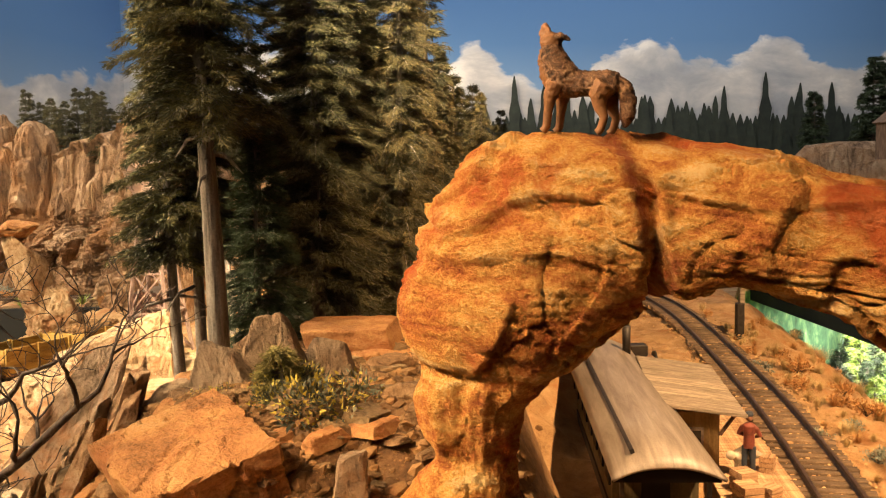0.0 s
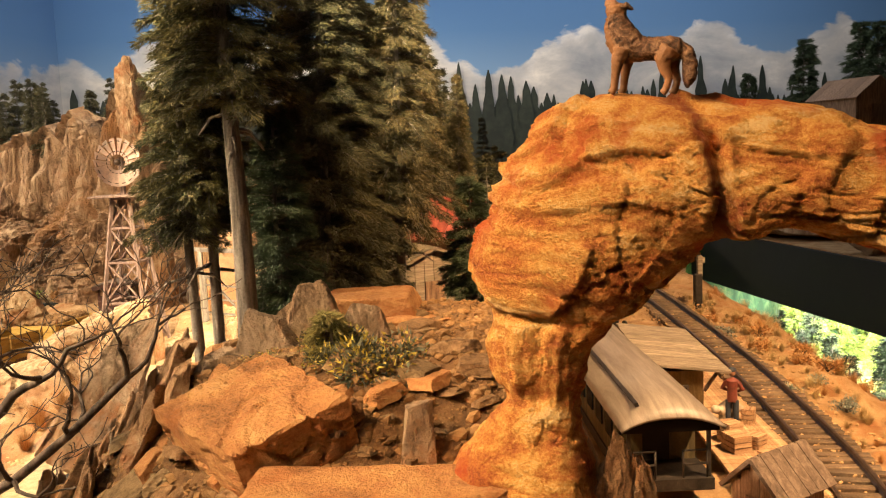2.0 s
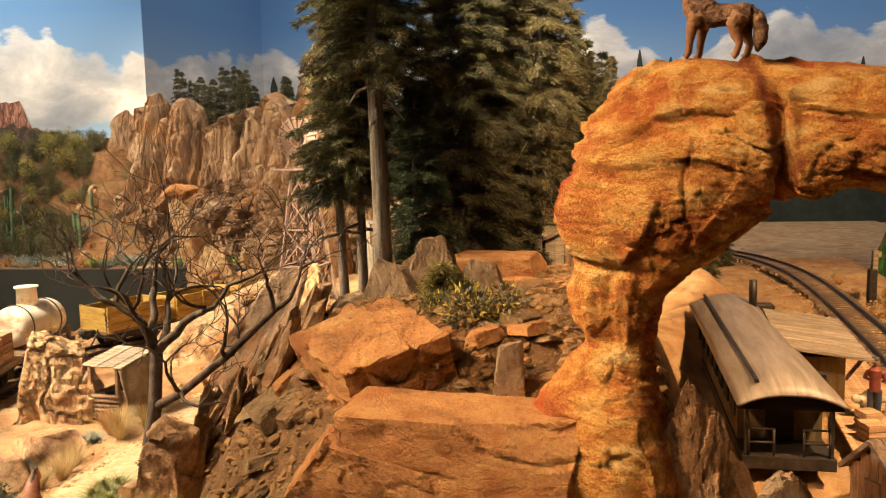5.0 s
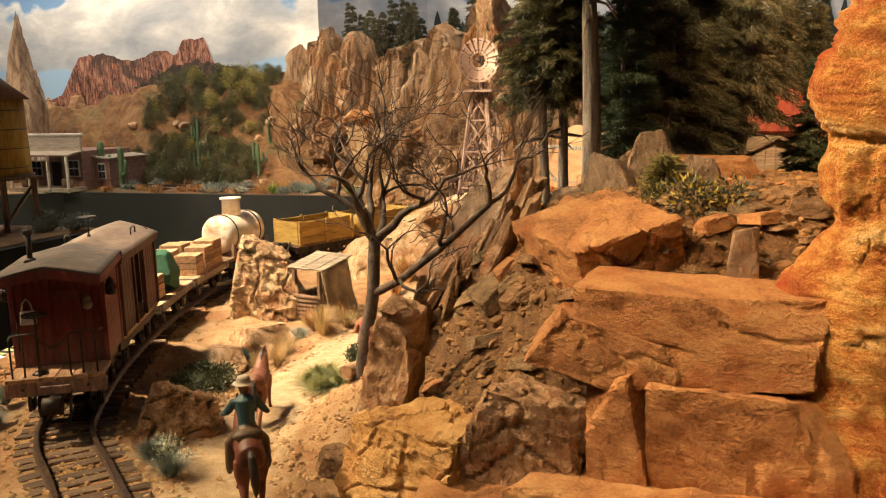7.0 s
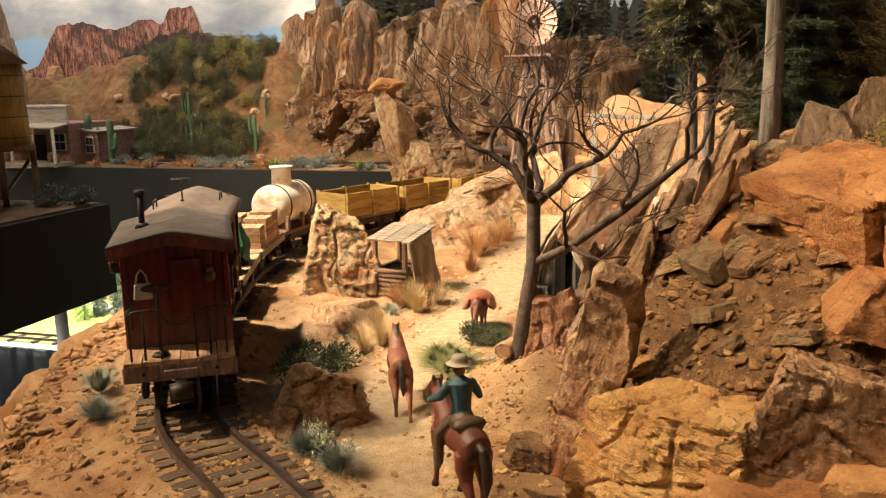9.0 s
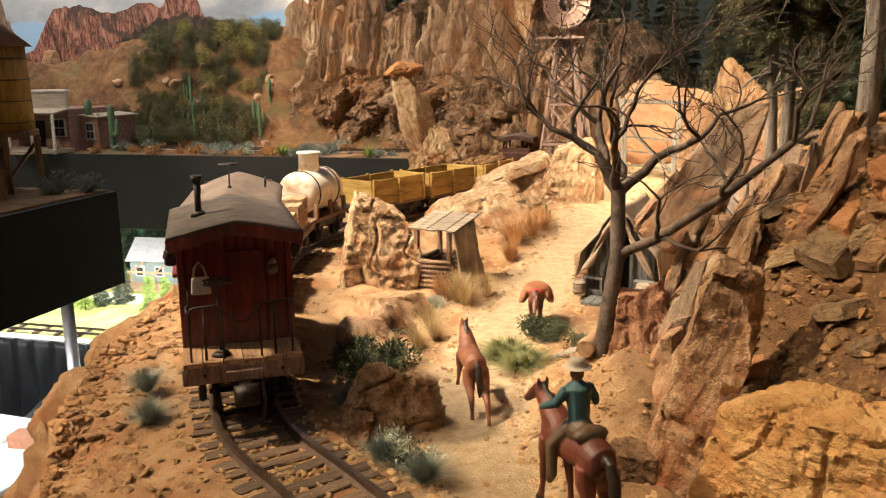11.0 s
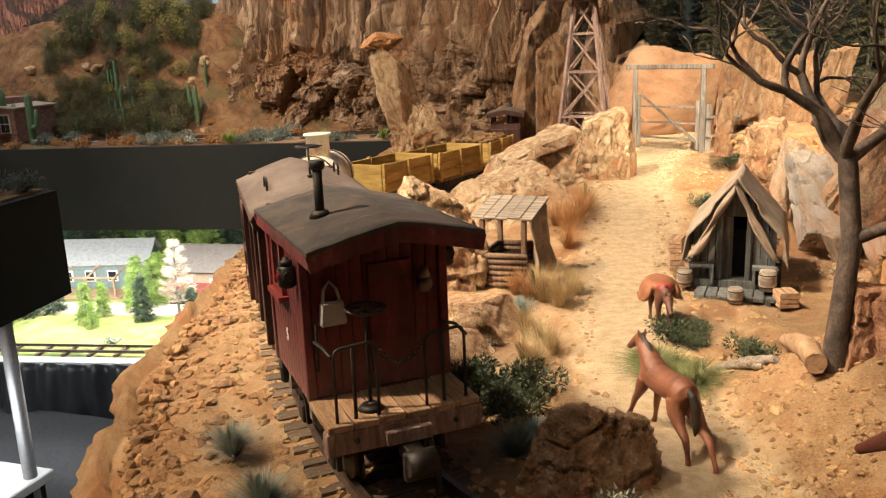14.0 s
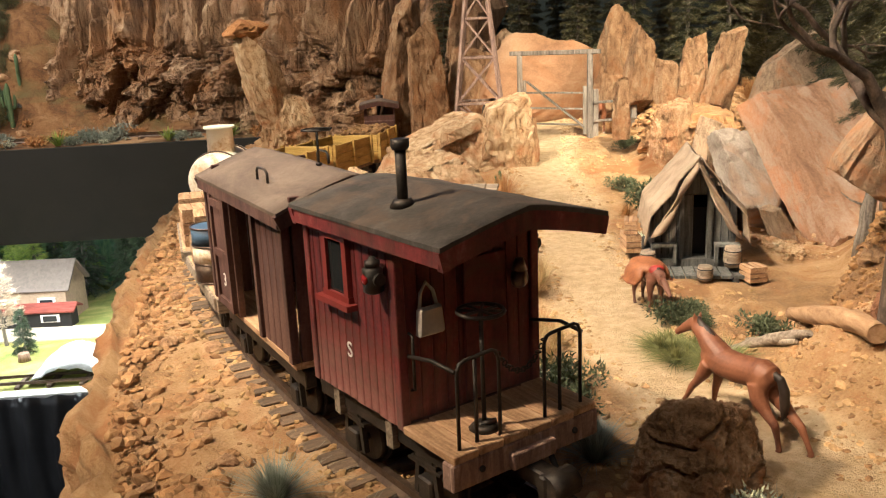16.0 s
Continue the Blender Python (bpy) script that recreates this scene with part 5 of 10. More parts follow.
# thin slates standing among the rubble
rq = random.Random(31)
for k in range(34):
    x, y = rq.uniform(-0.345, -0.225), rq.uniform(0.545, 0.66)
    hgt = rq.uniform(0.03, 0.07)
    shard("slate_shard", (x, y, ground_z(x, y) + hgt * 0.22), (rq.uniform(0.007, 0.013), rq.uniform(0.014, 0.03), hgt), 800 + k, rq.choice(("slate", "boulder", "brownstone", "slate")), "thin slate shard standing in the rubble", (rq.uniform(-15, 15), rq.uniform(5, 40), rq.uniform(-40, 40)), "slate shards on the slope", n=7, rough=0.03, slope=rq.uniform(-0.5, 0.5))
# ---- painted distance ----
def painted_outline(name, pts, y, material, label, base, ridge=0.0, seed=1, x_step=0.012):
    """A flat painted silhouette on the backdrop, with a ragged upper edge."""
    V, F = [], []
    x, k = pts[0][0], 0
    while x <= pts[-1][0]:
        z = lerp_table(pts, x) + ridge * fbm(Vector((x * 22, seed * 3.3, 0)), 4)
        V += [(x, y, base), (x, y, z)]
        if k:
            F.append((2 * k - 2, 2 * k, 2 * k + 1, 2 * k - 1))
        x += x_step
        k += 1
    return tagged(raw(name, V, F, M[material]), label, "backdrop", kind="structure")


painted_outline("backdrop_mesa", [(-3.3, 1.33), (-3.06, 1.385), (-2.94, 1.56), (-2.81, 1.572), (-2.70, 1.544), (-2.63, 1.533), (-2.52, 1.568), (-2.466, 1.579), (-2.407, 1.546), (-2.365, 1.616), (-2.255, 1.619), (-2.216, 1.513), (-2.06, 1.474), (-1.8, 1.43)],
                3.154, "redrock", "painted red mesa on the backdrop", 1.0, 0.012, 3)

painted_outline("backdrop_talus", [(-2.66, 1.38), (-2.5, 1.48), (-2.40, 1.515), (-2.30, 1.53), (-2.2, 1.495), (-2.0, 1.455), (-1.8, 1.43)], 3.152, "talus", "painted dark brush under the mesa", 1.0, 0.03, 5)
painted_outline("backdrop_red_band", [(-2.9, 1.34), (-2.65, 1.40), (-2.45, 1.425), (-2.2, 1.42), (-2.0, 1.40), (-1.8, 1.375)], 3.150, "pinkband", "painted pink rock band under the mesa", 1.0, 0.03, 8)


def painted_forest(name, y, x0, x1, base, low, high, seed, material, label, dense=0.028):
    rnd = random.Random(seed)
    V, F = [], []
    x = x0
    while x < x1:
        h = low + (high - low) * rnd.random() ** 2.2
        w = h * 0.0 + rnd.uniform(0.06, 0.10)
        n = 11
        b = len(V)
        for k in range(n + 1):
            t = k / n
            half = w * (1 - t) ** 0.75 * (0.66 if k % 2 else rnd.uniform(0.85, 1.1)) + 0.003
            z = base + (h - base) * (0.25 + 0.75 * t)
            V += [(x - half, y, z), (x + half * rnd.uniform(0.8, 1.1), y, z)]
            if k:
                F.append((b + 2 * k - 2, b + 2 * k - 1, b + 2 * k + 1, b + 2 * k))
        V += [(x - w * 1.4, y, base), (x + w * 1.4, y, base)]
        F.append((len(V) - 2, len(V) - 1, b + 1, b))
        x += dense * rnd.uniform(0.6, 1.5)
        y += 0.00001
    return tagged(raw(name, V, F, M[material]), label, "backdrop", kind="structure")


painted_forest("backdrop_forest_far", 4.020, -1.45, 3.1, 1.0, 1.62, 1.77, 5, "painted_fir", "painted dark forest along the sky board")
painted_forest("backdrop_forest_near", 4.010, -1.45, 3.1, 1.0, 1.56, 1.90, 6, "painted_fir", "painted tall dark firs along the sky board", 0.10)

# ---- railway ----
ARC0 = min(range(len(LINE)), key=lambda i: (LINE[i] - Vector((-0.643, 0.463))).length) * 0.005


def on_track(s, line=LINE, z=None):
    """The pose of a vehicle whose middle stands s metres beyond the caboose's platform edge; y runs along the track."""
    i = max(8, min(len(line) - 9, round((ARC0 + s) / 0.005)))
    a, b = line[i - 8], line[i + 8]
    d = (b - a).normalized()
    p = line[i]
    return Matrix.Translation((p.x, p.y, rail_z(p.y) if z is None else z)) @ Matrix(((d.y, d.x, 0, 0), (-d.x, d.y, 0, 0), (0, 0, 1, 0), (0, 0, 0, 1)))


def sweep(line, offset, profile, z_of):
    """A rail: a profile of (across, up) drawn along a line in plan."""
    V, F, n = [], [], len(profile)
    step = line[::3]
    for i, p in enumerate(step):
        d = (step[min(i + 1, len(step) - 1)] - step[max(i - 1, 0)]).normalized()
        for a, u in profile:
            V.append((p.x + d.y * (offset + a), p.y - d.x * (offset + a), z_of(p.y) + u))
    for i in range(len(step) - 1):
        for k in range(n):
            F.append((i * n + k, i * n + (k + 1) % n, (i + 1) * n + (k + 1) % n, (i + 1) * n + k))
    F.append(tuple(range(n)))
    F.append(tuple(range(len(V) - 1, len(V) - 1 - n, -1)))
    return V, F


RAIL_PROFILE = [(-0.0035, -0.0075), (0.0035, -0.0075), (0.0012, -0.005), (0.0012, -0.0025), (0.0019, -0.0018), (0.0019, 0), (-0.0019, 0), (-0.0019, -0.0018), (-0.0012, -0.0025), (-0.0012, -0.005)]


def build_track(label, line, z_of, tie_every=0.0185, first=0):
    track = thing("railway_track", Matrix(), label, "railway track")
    for off in (-0.0235, 0.0235):
        V, F = sweep(line, off, RAIL_PROFILE, z_of)
        raw("rail", V, F, M["rail"], track)
    me = []
    for k in range(4):
        bm = bmesh.new()
        rnd = random.Random(k)
        vs = box(bm, (0.084, 0.0108, 0.0095), bevel=0.0010)
        for v in vs:
            v.co += Vector((rnd.uniform(-1, 1) * 0.002, rnd.uniform(-1, 1) * 0.0006, rnd.uniform(-1, 1) * 0.0004))
        m = bpy.data.meshes.new("tie")
        bm.to_mesh(m)
        bm.free()
        m.materials.append(M["tie"])
        me.append(m)
    rnd = random.Random(5)
    s = first
    while s < (len(line) - 4) * 0.005:
        i = int(s / 0.005)
        d = (line[min(i + 3, len(line) - 1)] - line[max(i - 3, 0)]).normalized()
        ob = new("tie", me[rnd.randrange(4)])
        ob.parent = track
        a = math.atan2(d.y, d.x) - math.pi / 2 + rnd.uniform(-0.05, 0.05)
        p = line[i]
        ob.matrix_basis = Matrix.Translation((p.x + rnd.uniform(-0.002, 0.002), p.y, z_of(p.y) - 0.0115)) @ Matrix.Rotation(a, 4, "Z")
        s += tie_every * rnd.uniform(0.93, 1.07)
    return track


build_track("narrow gauge track of rusty rails on rough dark ties", LINE, rail_z)
build_track("station track of rusty rails on dark ties", LINE_E, lambda y: 1.050 + 0.012 * (y - 0.7))


def wheel_set(parent, y, r=0.0135):
    bm = bmesh.new()
    tube(bm, [(-0.026, y, r), (0.026, y, r)], 0.0022, 8)
    for sx in (-1, 1):
        x = sx * 0.0215
        tube(bm, [(x - 0.0022, y, r), (x + 0.0022, y, r)], r, 20)
        tube(bm, [(x - sx * 0.0034, y, r), (x - sx * 0.0022, y, r)], r + 0.0022, 20)
    part("wheel_set", bm, M["iron"], parent)
    for sx in (-1, 1):
        bm = bmesh.new()
        x = sx * 0.031
        box(bm, (0.006, 0.011, 0.012), (x, y, r + 0.001), bevel=0.001)
        for dy in (-0.009, 0.009):
            box(bm, (0.003, 0.003, 0.028), (x, y + dy * 0.8, r + 0.010), (dy * 900, 0, 0))
        for k in range(3):
            box(bm, (0.005, 0.026 - 0.006 * k, 0.0018), (x, y, r + 0.0135 + 0.002 * k))
        part("axle_guard", bm, M["iron"], parent)


def coupler(parent, y, sy):
    bm = bmesh.new()
    box(bm, (0.010, 0.020, 0.009), (0, y + sy * 0.008, 0.030), bevel=0.001)
    tube(bm, [(-0.008, y + sy * 0.020, 0.030), (0.008, y + sy * 0.020, 0.030)], 0.0065, 10)
    box(bm, (0.018, 0.005, 0.016), (0, y + sy * 0.018, 0.028), bevel=0.001)
    tube(bm, [(0.012, y, 0.036), (0.013, y + sy * 0.010, 0.018), (0.011, y + sy * 0.016, 0.008)], 0.0016, 6)
    part("coupler", bm, M["iron"], parent)


def underframe(parent, length, width, wheels, floor=0.050):
    bm = bmesh.new()
    for sx in (-1, 1):
        box(bm, (0.007, length - 0.004, 0.011), (sx * (width / 2 - 0.010), 0, floor - 0.0125), bevel=0.0007)
    for y in (-length / 2 + 0.012, 0, length / 2 - 0.012):
        box(bm, (width - 0.02, 0.006, 0.008), (0, y, floor - 0.0115))
    part("underframe", bm, M["iron"], parent)
    for y in wheels:
        wheel_set(parent, y)
    for sy in (-1, 1):
        coupler(parent, sy * length / 2, sy)


def planks(name, parent, material, count, total, size, place, rot=(0, 0, 0), seed=1, gap=0.0006, label=""):
    """A row of boards as parts: place(u) gives the centre of the board at u along the row."""
    rnd = random.Random(seed)
    w = total / count - gap
    bm = bmesh.new()
    dims = [w if s is None else s for s in size]
    box(bm, dims, bevel=0.0005)
    me = bpy.data.meshes.new(name)
    bm.to_mesh(me)
    bm.free()
    me.materials.append(material)
    for k in range(count):
        ob = new(name, me)
        ob.parent = parent
        c = place((k + 0.5) / count * total - total / 2)
        ob.matrix_basis = pose(c[0], c[1], c[2] + rnd.uniform(-0.0004, 0.0004), *rot) @ Matrix.Diagonal((1, 1, 1 + rnd.uniform(-0.004, 0.004), 1))
        if label:
            ob["label"] = label


def arched_roof(parent, name, half, y0, y1, eave, peak, thick, material, trim=None, label=""):
    n = 14
    bm = bmesh.new()
    rows = []
    for y in np.linspace(y0, y1, 12):
        up, lo = [], []
        for k in range(n + 1):
            x = -half + 2 * half * k / n
            t = abs(x) / half
            z = peak - (peak - eave) * t ** 1.22
            w = 0.0006 * noise.noise(Vector((x * 90, y * 90, 1.0)))
            up.append(bm.verts.new((x, y, z + w)))
            lo.append(bm.verts.new((x, y, z - thick)))
        rows.append((up, lo))
    for (a, b), (c, d) in zip(rows, rows[1:]):
        for k in range(n):
            bm.faces.new((a[k], a[k + 1], c[k + 1], c[k])).smooth = True
            bm.faces.new((b[k + 1], b[k], d[k], d[k + 1]))
        bm.faces.new((b[0], a[0], c[0], d[0]))
        bm.faces.new((a[n], b[n], d[n], c[n]))
    for (a, b), flip in ((rows[0], 1), (rows[-1], -1)):
        for k in range(n):
            q = (a[k], b[k], b[k + 1], a[k + 1])
            bm.faces.new(q if flip > 0 else q[::-1])
    part(name, bm, material, parent, label)
    if trim:
        for y in (y0 + 0.002, y1 - 0.002):
            bm = bmesh.new()
            for k in range(n):
                xs = [-half * 0.985 + 2 * half * 0.985 * (k + j) / n for j in (0, 1)]
                zs = [peak - (peak - eave) * (abs(x) / half) ** 1.22 - thick for x in xs]
                c = ((xs[0] + xs[1]) / 2, y, (zs[0] + zs[1]) / 2 - 0.0042)
                box(bm, (xs[1] - xs[0] + 0.0008, 0.004, 0.0085), c, (0, -math.degrees(math.atan2(zs[1] - zs[0], xs[1] - xs[0])), 0))
            part("end_trim", bm, trim, parent)
        for sx in (-1, 1):
            one("eave_trim", box, (0.003, y1 - y0 - 0.004, 0.007), (sx * (half - 0.002), (y0 + y1) / 2, eave - thick - 0.0034), material=trim, parent=parent)


def letter(text, parent, material, m, size):
    cu = bpy.data.curves.new("lettering", "FONT")
    cu.body, cu.size, cu.extrude = text, size, 0.0002
    cu.align_x, cu.align_y = "CENTER", "CENTER"
    cu.materials.append(material)
    ob = new("lettering", cu)
    ob.parent = parent
    ob.matrix_basis = m
    ob["label"] = "white painted letter"


def marker_lamp(parent, x, y, z, sx):
    bm = bmesh.new()
    c = (x + sx * 0.008, y, z)
    tube(bm, [(c[0], c[1], c[2] - 0.011), (c[0], c[1], c[2] - 0.009), (c[0], c[1], c[2] + 0.006), (c[0], c[1], c[2] + 0.008)], [0.005, 0.0075, 0.0075, 0.005], 12)
    tube(bm, [(c[0], c[1], c[2] + 0.008), (c[0], c[1], c[2] + 0.012), (c[0], c[1], c[2] + 0.0125), (c[0], c[1], c[2] + 0.015)], [0.0055, 0.0055, 0.003, 0.002], 10)
    tube(bm, [(c[0], c[1] - 0.007, c[2]), (c[0], c[1] - 0.0095, c[2])], 0.0045, 12)
    tube(bm, [(x, y, z - 0.004), (c[0], c[1], z - 0.004)], 0.0015, 6)
    bmesh.ops.scale(bm, vec=(0.66, 0.66, 0.66), space=Matrix.Translation((-x, -y, -z)), verts=bm.verts)
    lamp = part("marker_lamp", bm, M["iron"], parent, "black signal lamp with a red lens")
    bm = bmesh.new()
    ball(bm, (x + sx * 0.0098, c[1], c[2]), 0.0026, (0.5, 1, 1), 2)
    part("lens", bm, plain("red_lamp_glass", (0.30, 0.02, 0.02), 0.15), lamp)


def build_caboose():
    ob = thing("caboose", on_track(0.0695), "faded dark red wooden caboose with a tarred roof", "railway car", "cars of the goods train")
    hw, b0, b1, fl, ev, pk = 0.0415, -0.0290, 0.0550, 0.050, 0.138, 0.158
    underframe(ob, 0.138, 0.082, (-0.032, 0.036))
    planks("deck_plank", ob, M["deck"], 6, 0.086, (None, 0.0395, 0.004), lambda u: (u, -0.050, fl - 0.002), seed=3)
    one("floor", box, (0.080, 0.088, 0.004), (0, 0.0135, fl - 0.002), material=M["boxcar"], parent=ob)
    one("end_beam", box, (0.088, 0.008, 0.013), (0, -0.0660, fl - 0.0105), bevel=0.0008, material=M["reddish"], parent=ob, label="dusty red front beam")
    one("step_board", box, (0.026, 0.004, 0.008), (0.0, -0.0720, fl - 0.0115), bevel=0.0006, material=M["reddish"], parent=ob)
    for x in (-0.028, 0.028):
        one("bolt", ball, (x, -0.0703, fl - 0.010), 0.0016, material=M["iron"], parent=ob)
    h = ev - fl
    for sx in (-1, 1):
        planks("side_board", ob, M["caboose"], 12, b1 - b0, (0.003, None, h), lambda u: (sx * (hw - 0.0015), (b0 + b1) / 2 + u, fl + h / 2 - 0.003), seed=10 + sx, gap=0.0001)
        one("inner_wall", box, (0.002, b1 - b0 - 0.003, h - 0.004), (sx * (hw - 0.0042), (b0 + b1) / 2, fl + h / 2), material=M["dark"], parent=ob)
        for y in (b0 + 0.001, b1 - 0.001):
            one("corner_post", box, (0.005, 0.005, h + 0.002), (sx * (hw - 0.0012), y, fl + h / 2 - 0.002), bevel=0.0005, material=M["caboose"], parent=ob)
        one("top_rail", box, (0.0045, b1 - b0, 0.006), (sx * (hw - 0.0012), (b0 + b1) / 2, ev - 0.004), material=M["caboose"], parent=ob)
    for y, sd in ((b0, 1), (b1, 2)):
        planks("end_board", ob, M["caboose"], 10, 2 * hw - 0.008, (None, 0.003, h + 0.008), lambda u: (u, y + 0.0015, fl + h / 2 + 0.003), seed=20 + sd, gap=0.0001)
    one("end_door", box, (0.026, 0.002, 0.072), (0.008, b0 - 0.0010, fl + 0.037), bevel=0.0006, material=M["caboose"], parent=ob, label="dark red end door")
    w = part("window", (lambda bm: (box(bm, (0.003, 0.026, 0.004), (-hw - 0.0015, 0.022, 0.101)), box(bm, (0.003, 0.022, 0.004), (-hw - 0.0012, 0.022, 0.132)),
                                    box(bm, (0.003, 0.004, 0.031), (-hw - 0.0012, 0.012, 0.1165)), box(bm, (0.003, 0.004, 0.031), (-hw - 0.0012, 0.032, 0.1165)), bm)[-1])(bmesh.new()),
             plain("bright_red_window_frame", (0.20, 0.024, 0.018), 0.6), ob, "bright red window frame with a sill")
    one("pane", box, (0.0012, 0.018, 0.030), (-hw - 0.0004, 0.022, 0.1165), material=M["glass"], parent=w)
    one("sill", box, (0.006, 0.032, 0.003), (-hw - 0.003, 0.022, 0.0985), material=bpy.data.materials["bright_red_window_frame"], parent=w)
    letter("S", ob, M["white"], Matrix.Translation((-hw - 0.0006, 0.016, 0.074)) @ Matrix(((0, 0, -1, 0), (-1, 0, 0, 0), (0, 1, 0, 0), (0, 0, 0, 1))), 0.0115)
    arched_roof(ob, "roof", 0.0475, -0.0728, 0.0605, 0.1432, 0.1532, 0.0022, M["roof"], M["caboose"], "tarred black canvas roof")
    bm = bmesh.new()
    cx, cy, cz = -0.024, -0.012, 0.148
    tube(bm, [(cx, cy, cz - 0.006), (cx, cy, cz + 0.028)], 0.0026, 12)
    tube(bm, [(cx, cy, cz), (cx, cy, cz + 0.004)], [0.0065, 0.0042], 12)
    tube(bm, [(cx, cy, cz + 0.0265), (cx, cy, cz + 0.028), (cx, cy, cz + 0.0315)], [0.0036, 0.0044, 0.0044], 12)
    part("chimney", bm, M["iron"], ob, "black stovepipe chimney with a cap")
    marker_lamp(ob, -hw, b0 + 0.010, 0.120, -1)
    marker_lamp(ob, hw, b0 + 0.010, 0.120, 1)
    bm = bmesh.new()
    vs = box(bm, (0.0165, 0.004, 0.016), (-0.0265, b0 - 0.004, 0.0985), bevel=0.0012)
    bmesh.ops.scale(bm, vec=(0.85, 1, 0.85), space=Matrix.Translation((0.0265, 0, -0.0985)), verts=bm.verts)
    for v in vs:
        v.co.x += (v.co.x + 0.0265) * (0.0985 - v.co.z) * 14 + 0.0005 * noise.noise(v.co * 200) + 0.0006 * noise.noise(v.co * 300)
    tube(bm, [(-0.0315, b0 - 0.0035, 0.105), (-0.0305, b0 - 0.003, 0.112), (-0.0270, b0 - 0.0025, 0.1165), (-0.0235, b0 - 0.003, 0.112), (-0.0220, b0 - 0.0035, 0.105)], 0.0009, 6)
    part("canvas_bag", bm, M["paper"], ob, "white canvas bag on a hook")
    bm = bmesh.new()
    bx, by = -0.015, -0.056
    ring(bm, (bx, by, 0.106), 0.0105, 0.0010)
    for k in range(4):
        a = k * math.pi / 4
        tube(bm, [(bx - 0.010 * math.cos(a), by - 0.010 * math.sin(a), 0.106), (bx + 0.010 * math.cos(a), by + 0.010 * math.sin(a), 0.106)], 0.0007, 5)
    tube(bm, [(bx, by, fl), (bx, by, 0.1065)], 0.0011, 6)
    part("brake_wheel", bm, M["iron"], ob, "iron hand brake wheel")
    bm = bmesh.new()
    ball(bm, (0.027, b0 - 0.005, 0.108), 0.005, (1, 0.8, 1.1), 2)
    tube(bm, [(0.027, b0 - 0.005, 0.112), (0.027, b0 - 0.005, 0.118)], [0.004, 0.002], 8)
    part("lantern", bm, plain("dull_tin", (0.16, 0.14, 0.13), 0.35, 0.6), ob)
    for name, xa, xb in (("handrail", -0.0365, -0.0135), ("handrail", 0.0135, 0.0365)):
        bm = bmesh.new()
        y, top = -0.0655, 0.090
        tube(bm, [(xa, y, fl - 0.002), (xa, y, top - 0.004), (xa + 0.0015, y, top - 0.001), (xa + 0.004, y, top), (xb - 0.004, y, top + 0.001), (xb - 0.0015, y, top), (xb, y, top - 0.004), (xb, y, fl - 0.002)], 0.0009, 7)
        mid = (xa + xb) / 2 - 0.001
        tube(bm, [(mid, y + 0.001, fl - 0.002), (mid, y + 0.001, top)], 0.0010, 6)
        part(name, bm, M["iron"], ob, "black bent iron handrail")
    for sx in (-1, 1):
        bm = bmesh.new()
        tube(bm, [(sx * 0.0375, -0.0655, 0.086), (sx * 0.0385, -0.05, 0.087), (sx * 0.0375, b0 - 0.001, 0.083)], 0.0010, 6)
        part("side_handrail", bm, M["iron"], ob)
    bm = bmesh.new()
    for k in range(16):
        t = k / 15
        c = (-0.0135 + 0.027 * t, -0.0655, 0.088 - 0.011 * (1 - (2 * t - 1) ** 2))
        ring(bm, c, 0.0013, 0.0004, "z" if k % 2 else "y", 8)
    part("chain", bm, M["iron"], ob, "sagging safety chain")
    bm = bmesh.new()
    tube(bm, [(-0.015, -0.056, fl), (-0.015, -0.056, fl + 0.0025)], [0.0075, 0.005], 12)
    tube(bm, [(-0.019, -0.056, fl + 0.002), (-0.011, -0.060, fl + 0.004)], 0.0014, 6)
    part("foot_lever", bm, M["iron"], ob)
    bm = bmesh.new()
    tube(bm, [(-0.0365, b0 - 0.001, 0.066), (-0.0365, b0 - 0.004, 0.067), (-0.0365, b0 - 0.004, 0.093), (-0.0365, b0 - 0.001, 0.094)], 0.0008, 5)
    part("grab_iron", bm, M["iron"], ob)
    for y in (b0 + 0.02, b1 - 0.012):
        one("bracket", box, (0.004, 0.006, 0.018), (-hw + 0.006, y, fl - 0.012), material=M["oldwood"], parent=ob)


build_caboose()


